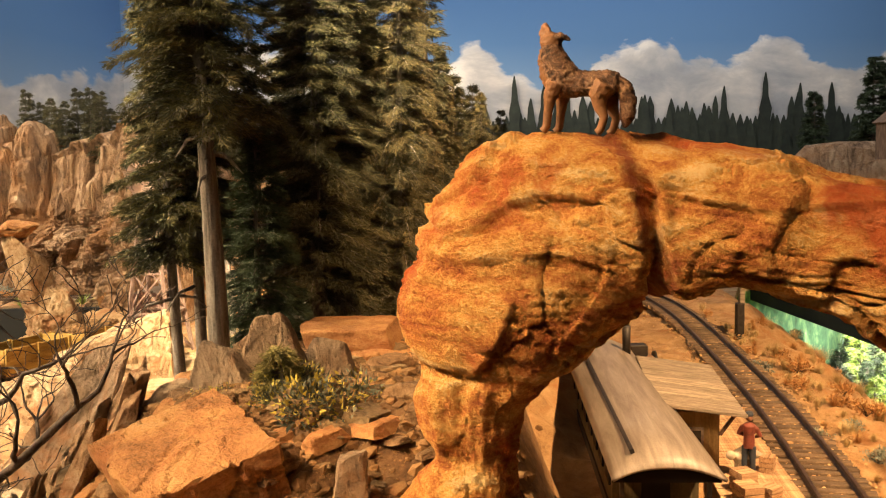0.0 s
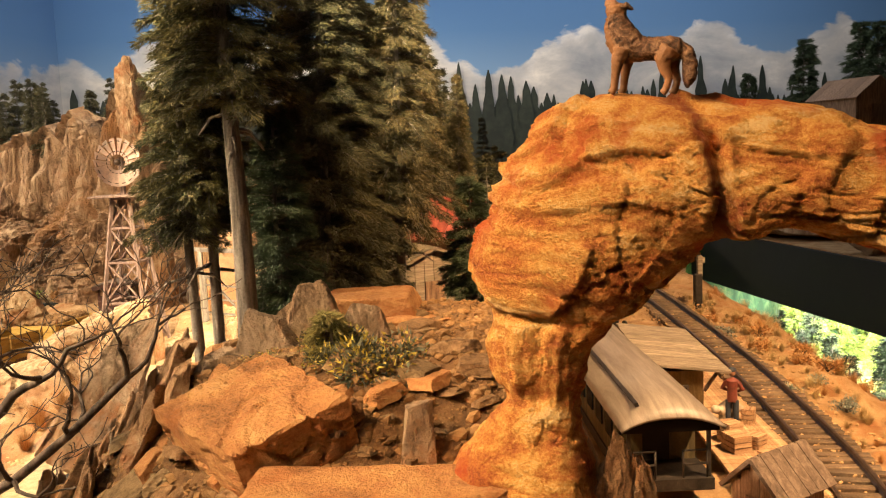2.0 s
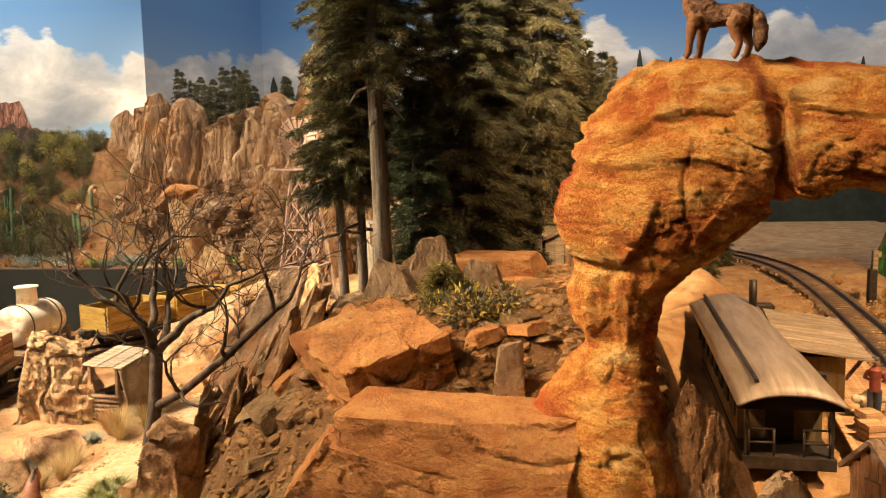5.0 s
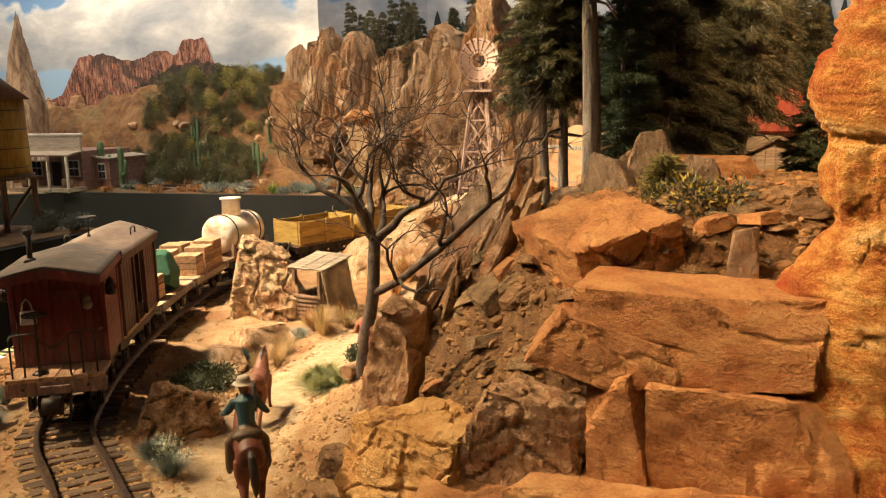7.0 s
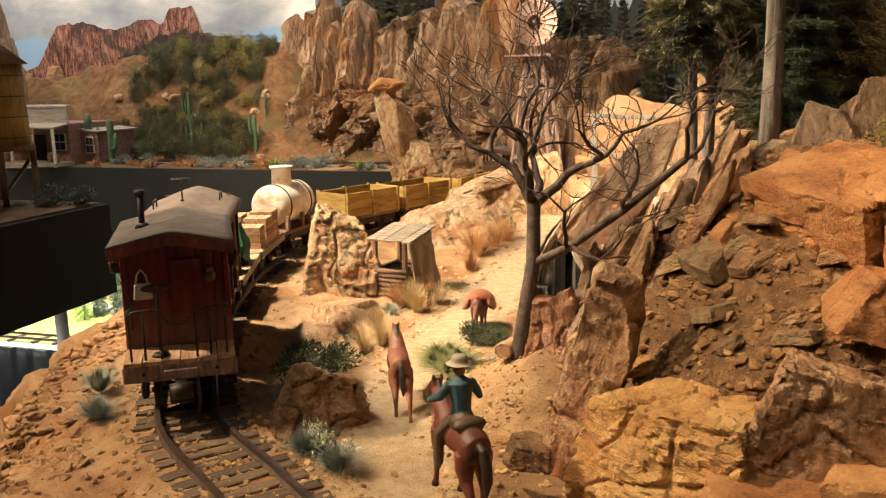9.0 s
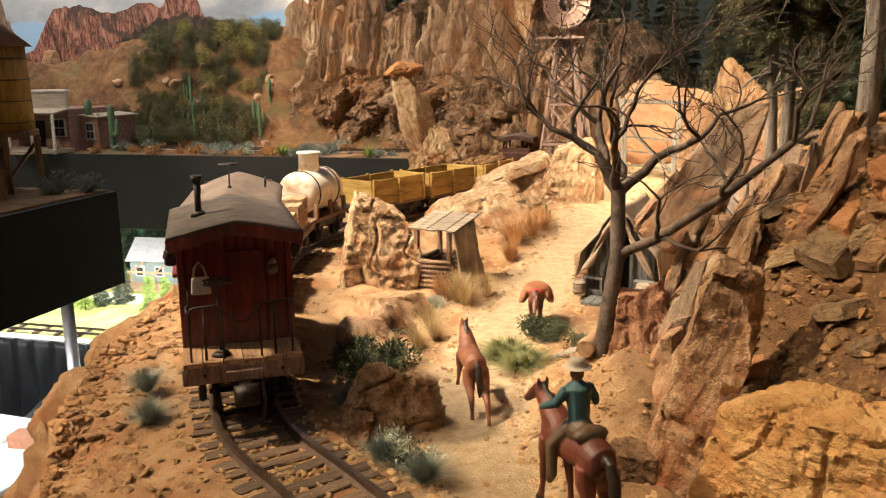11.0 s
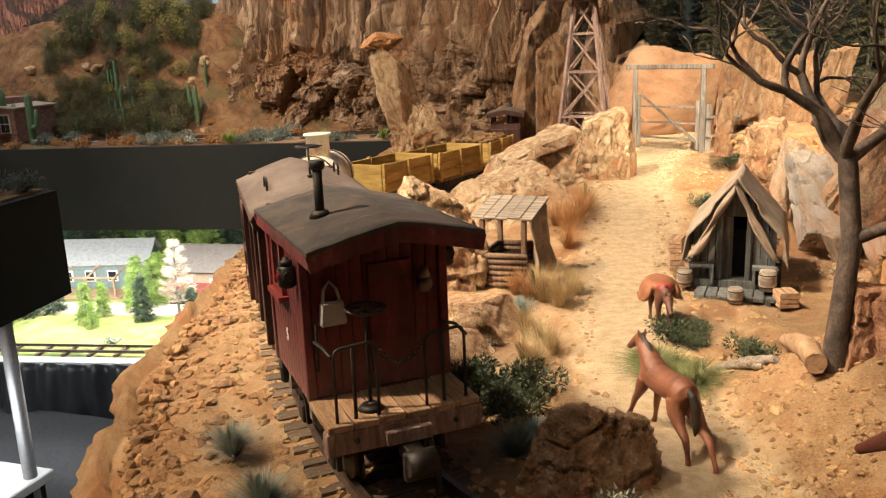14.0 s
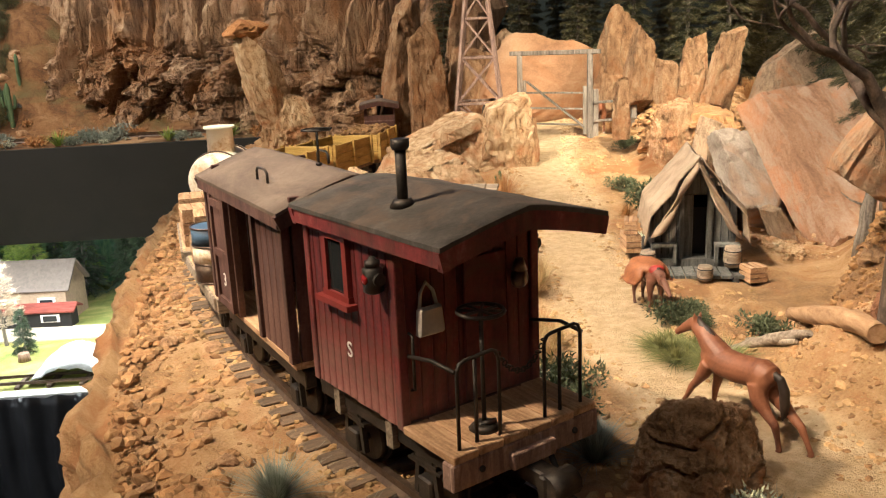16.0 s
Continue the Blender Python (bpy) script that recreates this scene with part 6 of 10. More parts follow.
def build_boxcar():
    L, hw, fl, ev, pk = 0.166, 0.040, 0.046, 0.136, 0.152
    ob = thing("boxcar", on_track(0.151 + L / 2), "brown red wooden boxcar with its side door open", "railway car", "cars of the goods train")
    underframe(ob, L, 0.082, (-0.054, 0.054), fl)
    h = ev - fl
    one("floor", box, (2 * hw, L, 0.004), (0, 0, fl - 0.002), material=M["deck"], parent=ob)
    for sx in (-1, 1):
        for y0, y1, n in ((-L / 2, -0.026, 5), (0.022, L / 2, 6)):
            planks("side_board", ob, M["boxcar"], n, y1 - y0, (0.003, None, h), lambda u: (sx * (hw - 0.0015), (y0 + y1) / 2 + u, fl + h / 2), seed=30 + sx + n)
        one("door_rail", box, (0.005, L * 0.62, 0.006), (sx * (hw + 0.001), 0.012, ev - 0.006), material=M["boxcar"], parent=ob)
        for y in (-L / 2 + 0.002, -0.026, 0.022, L / 2 - 0.002):
            one("post", box, (0.0045, 0.005, h), (sx * (hw + 0.0004), y, fl + h / 2), bevel=0.0004, material=M["boxcar"], parent=ob)
    for y in (-L / 2, L / 2 - 0.003):
        planks("end_board", ob, M["boxcar"], 10, 2 * hw - 0.008, (None, 0.003, h + 0.008), lambda u: (u, y + 0.0015, fl + h / 2 + 0.003), seed=40)
    bm = bmesh.new()
    box(bm, (0.003, 0.038, h - 0.012), (-hw - 0.0028, 0.040, fl + h / 2 - 0.003))
    for z in (fl + 0.006, fl + h / 2 - 0.004, ev - 0.014):
        box(bm, (0.002, 0.038, 0.0055), (-hw - 0.0050, 0.040, z))
    for y in (0.0235, 0.0565):
        box(bm, (0.002, 0.005, h - 0.012), (-hw - 0.0052, y, fl + h / 2 - 0.003))
    part("sliding_door", bm, M["boxcar"], ob, "framed sliding door pushed open")
    letter("3", ob, M["white"], Matrix.Translation((-hw - 0.0062, 0.034, fl + 0.024)) @ Matrix(((0, 0, -1, 0), (-1, 0, 0, 0), (0, 1, 0, 0), (0, 0, 0, 1))), 0.013)
    arched_roof(ob, "roof", 0.046, -L / 2 - 0.006, L / 2 + 0.006, ev, pk, 0.002, M["tanroof"], M["boxcar"], "dusty brown board roof")
    bm = bmesh.new()
    tube(bm, [(0.000, -0.040, pk - 0.003), (0.000, -0.040, pk + 0.022)], 0.0008, 6)
    ring(bm, (0.000, -0.040, pk + 0.022), 0.0085, 0.0007)
    tube(bm, [(-0.010, -0.040, pk + 0.022), (0.010, -0.040, pk + 0.022)], 0.0006, 5)
    ball(bm, (0.000, -0.040, pk + 0.001), 0.0022, (1, 1, 0.6), 2)
    part("brake_wheel", bm, M["iron"], ob, "brake wheel on a roof staff")
    for x, y in ((-0.030, -0.030), (0.030, 0.02)):
        bm = bmesh.new()
        z = pk - 0.0085
        tube(bm, [(x, y, z), (x, y, z + 0.006), (x, y + 0.003, z + 0.008), (x, y + 0.017, z + 0.008), (x, y + 0.020, z + 0.006), (x, y + 0.020, z)], 0.0009, 6)
        part("grab_iron", bm, M["iron"], ob)
    bm = bmesh.new()
    ball(bm, (-0.033, -0.014, fl + 0.012), 0.006, (0.7, 0.6, 1.9), 2)
    part("sack", bm, M["canvas"], ob)


build_boxcar()


def crate(m, s, label="small rough wooden crate", group="crates on the flat cars"):
    ob = thing("crate", m, label, "crate", group)
    for sx in (-1, 1):
        for k in range(3):
            one("slat", box, (0.0015, s[1], s[2] / 3 - 0.0012), (sx * (s[0] / 2 - 0.0008), 0, s[2] * (k + 0.5) / 3), material=M["deck"], parent=ob)
            one("slat", box, (s[0] - 0.003, 0.0015, s[2] / 3 - 0.0012), (0, sx * (s[1] / 2 - 0.0008), s[2] * (k + 0.5) / 3), material=M["deck"], parent=ob)
    one("inside", box, (s[0] - 0.0035, s[1] - 0.0035, s[2] - 0.002), (0, 0, s[2] / 2 - 0.001), material=M["brownwood"], parent=ob)
    for k in range(3):
        one("lid_board", box, (s[0] / 3 - 0.0008, s[1], 0.0015), (-s[0] / 2 + s[0] * (k + 0.5) / 3, 0, s[2] + 0.0004), material=M["deck"], parent=ob)
    return ob


def build_flatcar(s, L, label):
    ob = thing("flat_car", on_track(s), label, "railway car", "cars of the goods train")
    fl = 0.040
    underframe(ob, L, 0.078, (-L / 2 + 0.026, L / 2 - 0.026), fl)
    planks("deck_plank", ob, M["deck"], 14, L, (0.078, None, 0.004), lambda u: (0, u, fl - 0.002), seed=50)
    for sx in (-1, 1):
        one("side_beam", box, (0.005, L, 0.010), (sx * 0.0385, 0, fl - 0.0055), bevel=0.0005, material=M["oldwood"], parent=ob)
    for sy in (-1, 1):
        one("end_beam", box, (0.078, 0.005, 0.012), (0, sy * (L / 2 + 0.0015), fl - 0.0065), bevel=0.0005, material=M["oldwood"], parent=ob)
    return ob, fl


def barrel(m, r, h, bands, label, group=""):
    """A drum in painted bands of (height share, material)."""
    ob = thing("drum", m, label, "drum", group)
    z = 0.0
    for share, mat in bands:
        bm = bmesh.new()
        tube(bm, [(0, 0, z), (0, 0, z + h * share)], r, 24)
        part("band", bm, mat, ob)
        z += h * share
    bm = bmesh.new()
    for zz in (0.0008, h * 0.36, h * 0.68, h):
        ring(bm, (0, 0, zz), r, 0.0008, "z", 24)
    part("rib", bm, M["rail"], ob)
    return ob


FL1, fz = build_flatcar(0.412, 0.150, "weathered flat car loaded with a drum and crates")
m1 = on_track(0.412)
barrel(m1 @ pose(-0.028, -0.022, fz), 0.0175, 0.046, [(0.36, M["rail"]), (0.32, M["tank"]), (0.32, plain("blue_drum_paint", (0.06, 0.11, 0.19), 0.5))], "blue white and rusty steel drum on a flat car")
crate(m1 @ pose(0.014, -0.038, fz), (0.03, 0.034, 0.03))
crate(m1 @ pose(-0.022, 0.030, fz, 0, 0, 4), (0.030, 0.044, 0.024))
crate(m1 @ pose(-0.022, 0.030, fz + 0.0265, 0, 0, -6), (0.026, 0.036, 0.02))
bm = rock_bm((0.050, 0.060, 0.062), 301, cuts=4, rough=0.06, sub=4, tip=0.35)
tp = tagged(part("covered_load", bm, M["greentarp"]), "load tied under a dark green tarpaulin", "tarpaulin")
tp.matrix_world = m1 @ pose(0.012, 0.018, fz + 0.026)
for k in range(4):
    bmw = rock_bm((0.016, 0.011, 0.007), 310 + k, cuts=4, rough=0.08, sub=2)
    o = tagged(part("stone_lump", bmw, M["pale"]), "pale stone lump lying on the flat car", "stone", "lumps on the flat car")
    o.matrix_world = m1 @ pose(-0.026 + 0.008 * (k % 2), -0.055 + 0.006 * k, fz + 0.002 + 0.002 * (k % 2), 0, 0, 40 * k)
FL2, fz = build_flatcar(0.584, 0.146, "weathered flat car stacked with crates")
m2 = on_track(0.584)
for k, (x, y, s) in enumerate([(-0.02, -0.042, (0.034, 0.036, 0.036)), (0.018, -0.042, (0.034, 0.034, 0.03)), (-0.019, -0.002, (0.036, 0.036, 0.04)), (0.019, 0.0, (0.034, 0.036, 0.036)), (-0.018, 0.040, (0.034, 0.036, 0.034)), (0.018, 0.04, (0.034, 0.036, 0.04))]):
    crate(m2 @ pose(x, y, fz, 0, 0, random.uniform(-5, 5)), s)


def build_tank_car():
    L, fl = 0.128, 0.040
    ob = thing("tank_car", on_track(0.748), "white rust-streaked tank car with a filling dome", "railway car", "cars of the goods train")
    underframe(ob, L, 0.074, (-0.036, 0.036), fl)
    one("deck", box, (0.072, L, 0.006), (0, 0, fl - 0.003), bevel=0.0006, material=M["brownwood"], parent=ob)
    z, r = fl + 0.037, 0.033
    bm = bmesh.new()
    prof = [(-0.056, 0.012), (-0.0545, 0.024), (-0.050, 0.031), (-0.045, r), (0.045, r), (0.050, 0.031), (0.0545, 0.024), (0.056, 0.012)]
    tube(bm, [(0, y, z) for y, _ in prof], [q for _, q in prof], 32)
    part("tank", bm, M["tank"], ob)
    bm = bmesh.new()
    tube(bm, [(0, -0.004, z + r - 0.004), (0, -0.004, z + r + 0.024), (0, -0.004, z + r + 0.025), (0, -0.004, z + r + 0.028)], [0.0165, 0.0155, 0.0185, 0.0185], 24)
    part("dome", bm, M["tank"], ob, "short filling dome with a lid")
    for y in (-0.034, 0.034):
        bm = bmesh.new()
        pts = [(r * 1.02 * math.sin(a), y, z - r * 1.02 * math.cos(a)) for a in np.linspace(-math.pi, math.pi, 33)]
        tube(bm, pts, 0.0012, 5, False)
        part("strap", bm, M["rail"], ob)
        one("saddle", box, (0.056, 0.008, 0.014), (0, y, fl + 0.006), material=M["brownwood"], parent=ob)
    for sx in (-1, 1):
        for y in (-0.05, 0.0, 0.05):
            one("stake", box, (0.005, 0.006, 0.024), (sx * 0.033, y, fl + 0.010), material=M["brownwood"], parent=ob)
    bm = bmesh.new()
    tube(bm, [(0.0, 0.064, fl), (0.0, 0.064, fl + 0.05)], 0.001, 6)
    ring(bm, (0.0, 0.064, fl + 0.05), 0.009, 0.0009)
    part("brake_wheel", bm, M["iron"], ob)


build_tank_car()


def build_ore_car(s, full, label):
    L, fl, w, h = 0.140, 0.032, 0.076, 0.044
    ob = thing("ore_car", on_track(s), label, "railway car", "cars of the goods train")
    underframe(ob, L, 0.074, (-0.036, 0.036), fl)
    one("deck", box, (w, L, 0.005), (0, 0, fl - 0.0025), material=M["brownwood"], parent=ob)
    for sx in (-1, 1):
        for sy in (-1, 1):
            for k in range(3):
                one("side_board", box, (0.003, L / 2 - 0.004, h / 3 - 0.0006), (sx * (w / 2 - 0.0015), sy * L / 4, fl + h * (k + 0.5) / 3), bevel=0.0004, material=M["yellow"], parent=ob)
        for y in (-L / 2 + 0.004, 0, L / 2 - 0.004):
            one("stake", box, (0.004, 0.006, h + 0.004), (sx * (w / 2 + 0.0016), y, fl + h / 2), bevel=0.0005, material=M["yellow"], parent=ob)
    for sy in (-1, 1):
        for k in range(3):
            one("end_board", box, (w - 0.004, 0.003, h / 3 - 0.0006), (0, sy * (L / 2 - 0.0015), fl + h * (k + 0.5) / 3), bevel=0.0004, material=M["yellow"], parent=ob)
    if full:
        rnd = random.Random(9)
        spots = [(rnd.uniform(-0.032, 0.032), rnd.uniform(-0.058, 0.058), fl + h - 0.004 + rnd.uniform(0, 0.008), rnd.uniform(0.003, 0.006)) for _ in range(330)]
        ore = rand_stones("ore_load", spots, "rubble", seed=4)
        ore.parent = ob
        ore["label"] = "heap of dark ore"
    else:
        # near-black sheet over the deck paints the shade inside the empty car
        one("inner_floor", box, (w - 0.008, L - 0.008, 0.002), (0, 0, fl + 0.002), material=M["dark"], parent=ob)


build_ore_car(0.972, False, "empty yellow wooden ore car")
build_ore_car(1.127, False, "empty yellow wooden ore car")
build_ore_car(1.284, True, "yellow wooden ore car heaped with ore")


def build_loco():
    ob = thing("small_locomotive", on_track(1.60), "small dark red engine with an open cab", "locomotive", "cars of the goods train")
    underframe(ob, 0.12, 0.07, (-0.03, 0.03), 0.04)
    one("body", box, (0.066, 0.118, 0.034), (0, 0, 0.056), bevel=0.002, material=M["boxcar"], parent=ob)
    for x in (-0.031, 0.031):
        for y in (-0.052, -0.02, 0.02):
            one("cab_post", box, (0.004, 0.004, 0.036), (x, y, 0.089), material=M["boxcar"], parent=ob)
    one("cab_panel", box, (0.062, 0.003, 0.012), (0, -0.054, 0.078), material=M["boxcar"], parent=ob)
    arched_roof(ob, "cab_roof", 0.042, -0.064, 0.03, 0.107, 0.115, 0.002, M["tanroof"], M["boxcar"])
    one("chimney", tube, [(0, 0.045, 0.07), (0, 0.045, 0.12)], [0.007, 0.009], 12, material=M["iron"], parent=ob)


build_loco()

# ---- timber things along the trail ----
def bar(name, parent, a, b, w, material, t=None):
    """A squared timber from a to b."""
    a, b = Vector(a), Vector(b)
    d = b - a
    bm = bmesh.new()
    vs = box(bm, (w, t or w, d.length), bevel=min(w, t or w) * 0.12)
    q = d.to_track_quat("Z", "Y").to_matrix().to_4x4()
    bmesh.ops.transform(bm, matrix=Matrix.Translation((a + b) / 2) @ q, verts=bm.verts)
    return part(name, bm, material, parent)


def build_windmill():
    x, y = -0.530, 1.515
    z0 = ground_z(x, y) - 0.004
    ob = thing("windmill", pose(x, y, z0, 0, 0, -8), "weathered reddish timber wind pump tower with a pale wheel", "windmill")
    top, hb, ht = 1.345 - z0, 0.045, 0.014
    cor = [(-1, -1), (1, -1), (1, 1), (-1, 1)]

    def leg(k, t):
        c = cor[k % 4]
        w = hb + (ht - hb) * t
        return (c[0] * w, c[1] * w, top * t)
    for k in range(4):
        bar("leg", ob, leg(k, 0), leg(k, 1), 0.0065, M["reddish"])
    levels = [0.02, 0.30, 0.56, 0.78, 0.97]
    for k in range(4):
        for i, t in enumerate(levels[1:]):
            bar("girt", ob, leg(k, t), leg(k + 1, t), 0.005 if i else 0.009, M["reddish"], 0.004)
        for a, b in zip(levels, levels[1:]):
            bar("brace", ob, leg(k, a), leg(k + 1, b), 0.003, M["reddish"])
            bar("brace", ob, leg(k + 1, a), leg(k, b), 0.003, M["reddish"])
    one("platform", box, (0.088, 0.076, 0.004), (-0.006, 0, top * 0.985), bevel=0.0006, material=M["reddish"], parent=ob)
    bar("mast", ob, (0, 0, top * 0.9), (0, 0, top + 0.065), 0.008, M["reddish"])
    hub = (0.0, -0.014, top + 0.056)
    wheel = one("wheel_hub", ball, hub, 0.006, material=M["rail"], parent=ob)
    n = 18
    for k in range(n):
        a = 2 * math.pi * k / n
        u = Vector((math.cos(a), 0, math.sin(a)))
        s = Vector((-math.sin(a), 0, math.cos(a)))
        bm = bmesh.new()
        c = Vector(hub)
        vs = []
        for r, w, tw in ((0.014, 0.0022, 0.0012), (0.043, 0.0068, 0.004)):
            for sg in (-1, 1):
                vs.append(bm.verts.new(c + u * r + s * (sg * w) + Vector((0, sg * tw, 0))))
        f = bm.faces.new((vs[0], vs[1], vs[3], vs[2]))
        bmesh.ops.solidify(bm, geom=[f], thickness=0.0008)
        part("blade", bm, M["windmill"], wheel)
    bm = bmesh.new()
    ring(bm, hub, 0.020, 0.0008, "y", 24)
    ring(bm, hub, 0.038, 0.0008, "y", 24)
    part("wheel_ring", bm, M["rail"], wheel)
    one("tail_vane", box, (0.002, 0.04, 0.022), (0, 0.045, top + 0.056), material=M["windmill"], parent=ob)
    bar("tail_boom", ob, (0, 0, top + 0.056), (0, 0.05, top + 0.056), 0.003, M["rail"])


build_windmill()


def build_gate():
    ob = thing("corral_gate", pose(-0.435, 1.665, ground_z(-0.435, 1.665)), "grey timber ranch gate with a high crossbeam", "gate")
    b = Vector((0.108, -0.088, 0))
    h = 1.222 - ground_z(-0.435, 1.665)
    bar("post", ob, (0, 0, -0.01), (0, 0, h), 0.009, M["greypost"])
    bar("post", ob, b + Vector((0, 0, -0.01)), b + Vector((0, 0, h)), 0.009, M["greypost"])
    bar("crossbeam", ob, Vector((0, 0, h)) - b * 0.14, Vector((0, 0, h)) + b * 1.14, 0.008, M["greypost"])
    for z in (0.022, 0.05, 0.078):
        bar("gate_rail", ob, b * 0.06 + Vector((0, 0, z)), b * 0.94 + Vector((0, 0, z)), 0.006, M["greypost"], 0.003)
    bar("diagonal", ob, b * 0.10 + Vector((0, -0.003, 0.098)), b * 0.92 + Vector((0, -0.003, 0.018)), 0.006, M["greypost"], 0.003)
    bar("stile", ob, b * 0.07 + Vector((0, 0, 0.005)), b * 0.07 + Vector((0, 0, 0.10)), 0.006, M["greypost"])
    bar("stile", ob, b * 0.93 + Vector((0, 0, 0.005)), b * 0.93 + Vector((0, 0, 0.09)), 0.006, M["greypost"])
    f = thing("corral_fence", pose(-0.327, 1.577, ground_z(-0.327, 1.577)), "short grey timber rail fence beside the gate", "fence")
    e = Vector((0.085, 0.02, 0))
    for k in (0.12, 1.0):
        bar("post", f, e * k, e * k + Vector((0, 0, 0.085)), 0.010, M["greypost"])
    for z in (0.03, 0.062):
        bar("rail", f, Vector((0.004, -0.004, z)), e * 1.05 + Vector((0, -0.004, z)), 0.008, M["greypost"], 0.004)


build_gate()


def build_shed():
    x, y = -0.622, 0.954
    z0 = ground_z(x, y)
    ob = thing("log_shed", pose(x, y, z0, 0, 0, -14), "little open log shed with a canvas-hung side", "shed")
    w, d, hf, hb = 0.046, 0.060, 0.074, 0.084
    for sx in (-1, 1):
        for sy, h in ((-1, hf), (1, hb)):
            bar("post", ob, (sx * w / 2, sy * d / 2, -0.008), (sx * w / 2, sy * d / 2, h), 0.0055, M["brownwood"])
    for k in range(6):
        one("wall_log", tube, [(-w / 2 - 0.004, -d / 2 - 0.002, 0.004 + k * 0.0062), (w / 2 + 0.004, -d / 2 - 0.002, 0.005 + k * 0.0062)], 0.0032, 7, material=M["brownwood"], parent=ob)
        one("wall_log", tube, [(-w / 2 - 0.002, -d / 2 - 0.004, 0.004 + k * 0.0062), (-w / 2 - 0.002, d / 2 + 0.004, 0.005 + k * 0.0062)], 0.0032, 7, material=M["brownwood"], parent=ob)
        one("wall_log", tube, [(-w / 2 - 0.004, d / 2 + 0.002, 0.004 + k * 0.0062), (w / 2 + 0.004, d / 2 + 0.002, 0.005 + k * 0.0062)], 0.0032, 7, material=M["brownwood"], parent=ob)
    one("floor", box, (w, d, 0.003), (0, 0, 0.002), material=M["brownwood"], parent=ob)
    rnd = random.Random(3)
    for k in range(5):
        x0 = -0.027 + k * 0.0135
        bm = bmesh.new()
        box(bm, (0.0130, d + 0.008 + rnd.uniform(0, 0.006), 0.0022), (x0, 0, (hf + hb) / 2 + 0.003 + rnd.uniform(0, 0.001)), (math.degrees(math.atan2(hb - hf, d)), 0, 0), bevel=0.0005)
        part("roof_board", bm, M["oldwood"], ob)
    n, m = 14, 12
    V, F = [], []
    for i in range(n):
        for j in range(m):
            u, v = i / (n - 1), j / (m - 1)
            yy = -d / 2 - 0.004 + (d + 0.004) * u
            zz = (hf + (hb - hf) * u) * (1 - v) + 0.004 * v + 0.006 * v * abs(math.sin(u * 5))
            xx = w / 2 + 0.006 + 0.010 * v + 0.0035 * math.sin(u * 17 + v * 3) + 0.003 * noise.noise(Vector((u * 5, v * 4, 1)))
            V.append((xx, yy, zz))
    for i in range(n - 1):
        for j in range(m - 1):
            a = i * m + j
            F.append((a, a + m, a + m + 1, a + 1))
    cl = raw("canvas_side", V, F, M["canvas"], ob, "hanging tan canvas side", True)
    cl.modifiers.new("thick", "SOLIDIFY").thickness = 0.0015
    one("stove", box, (0.012, 0.012, 0.03), (0.004, 0.0, 0.020), bevel=0.001, material=M["brownwood"], parent=ob)
    return ob


build_shed()


def cloth_sheet(fn, n, m, name, material, parent, label="", thick=0.0016):
    V = [fn(i / (n - 1), j / (m - 1)) for i in range(n) for j in range(m)]
    F = [(i * m + j, (i + 1) * m + j, (i + 1) * m + j + 1, i * m + j + 1) for i in range(n - 1) for j in range(m - 1)]
    ob = raw(name, V, F, material, parent, label, True)
    ob.modifiers.new("thick", "SOLIDIFY").thickness = thick
    return ob


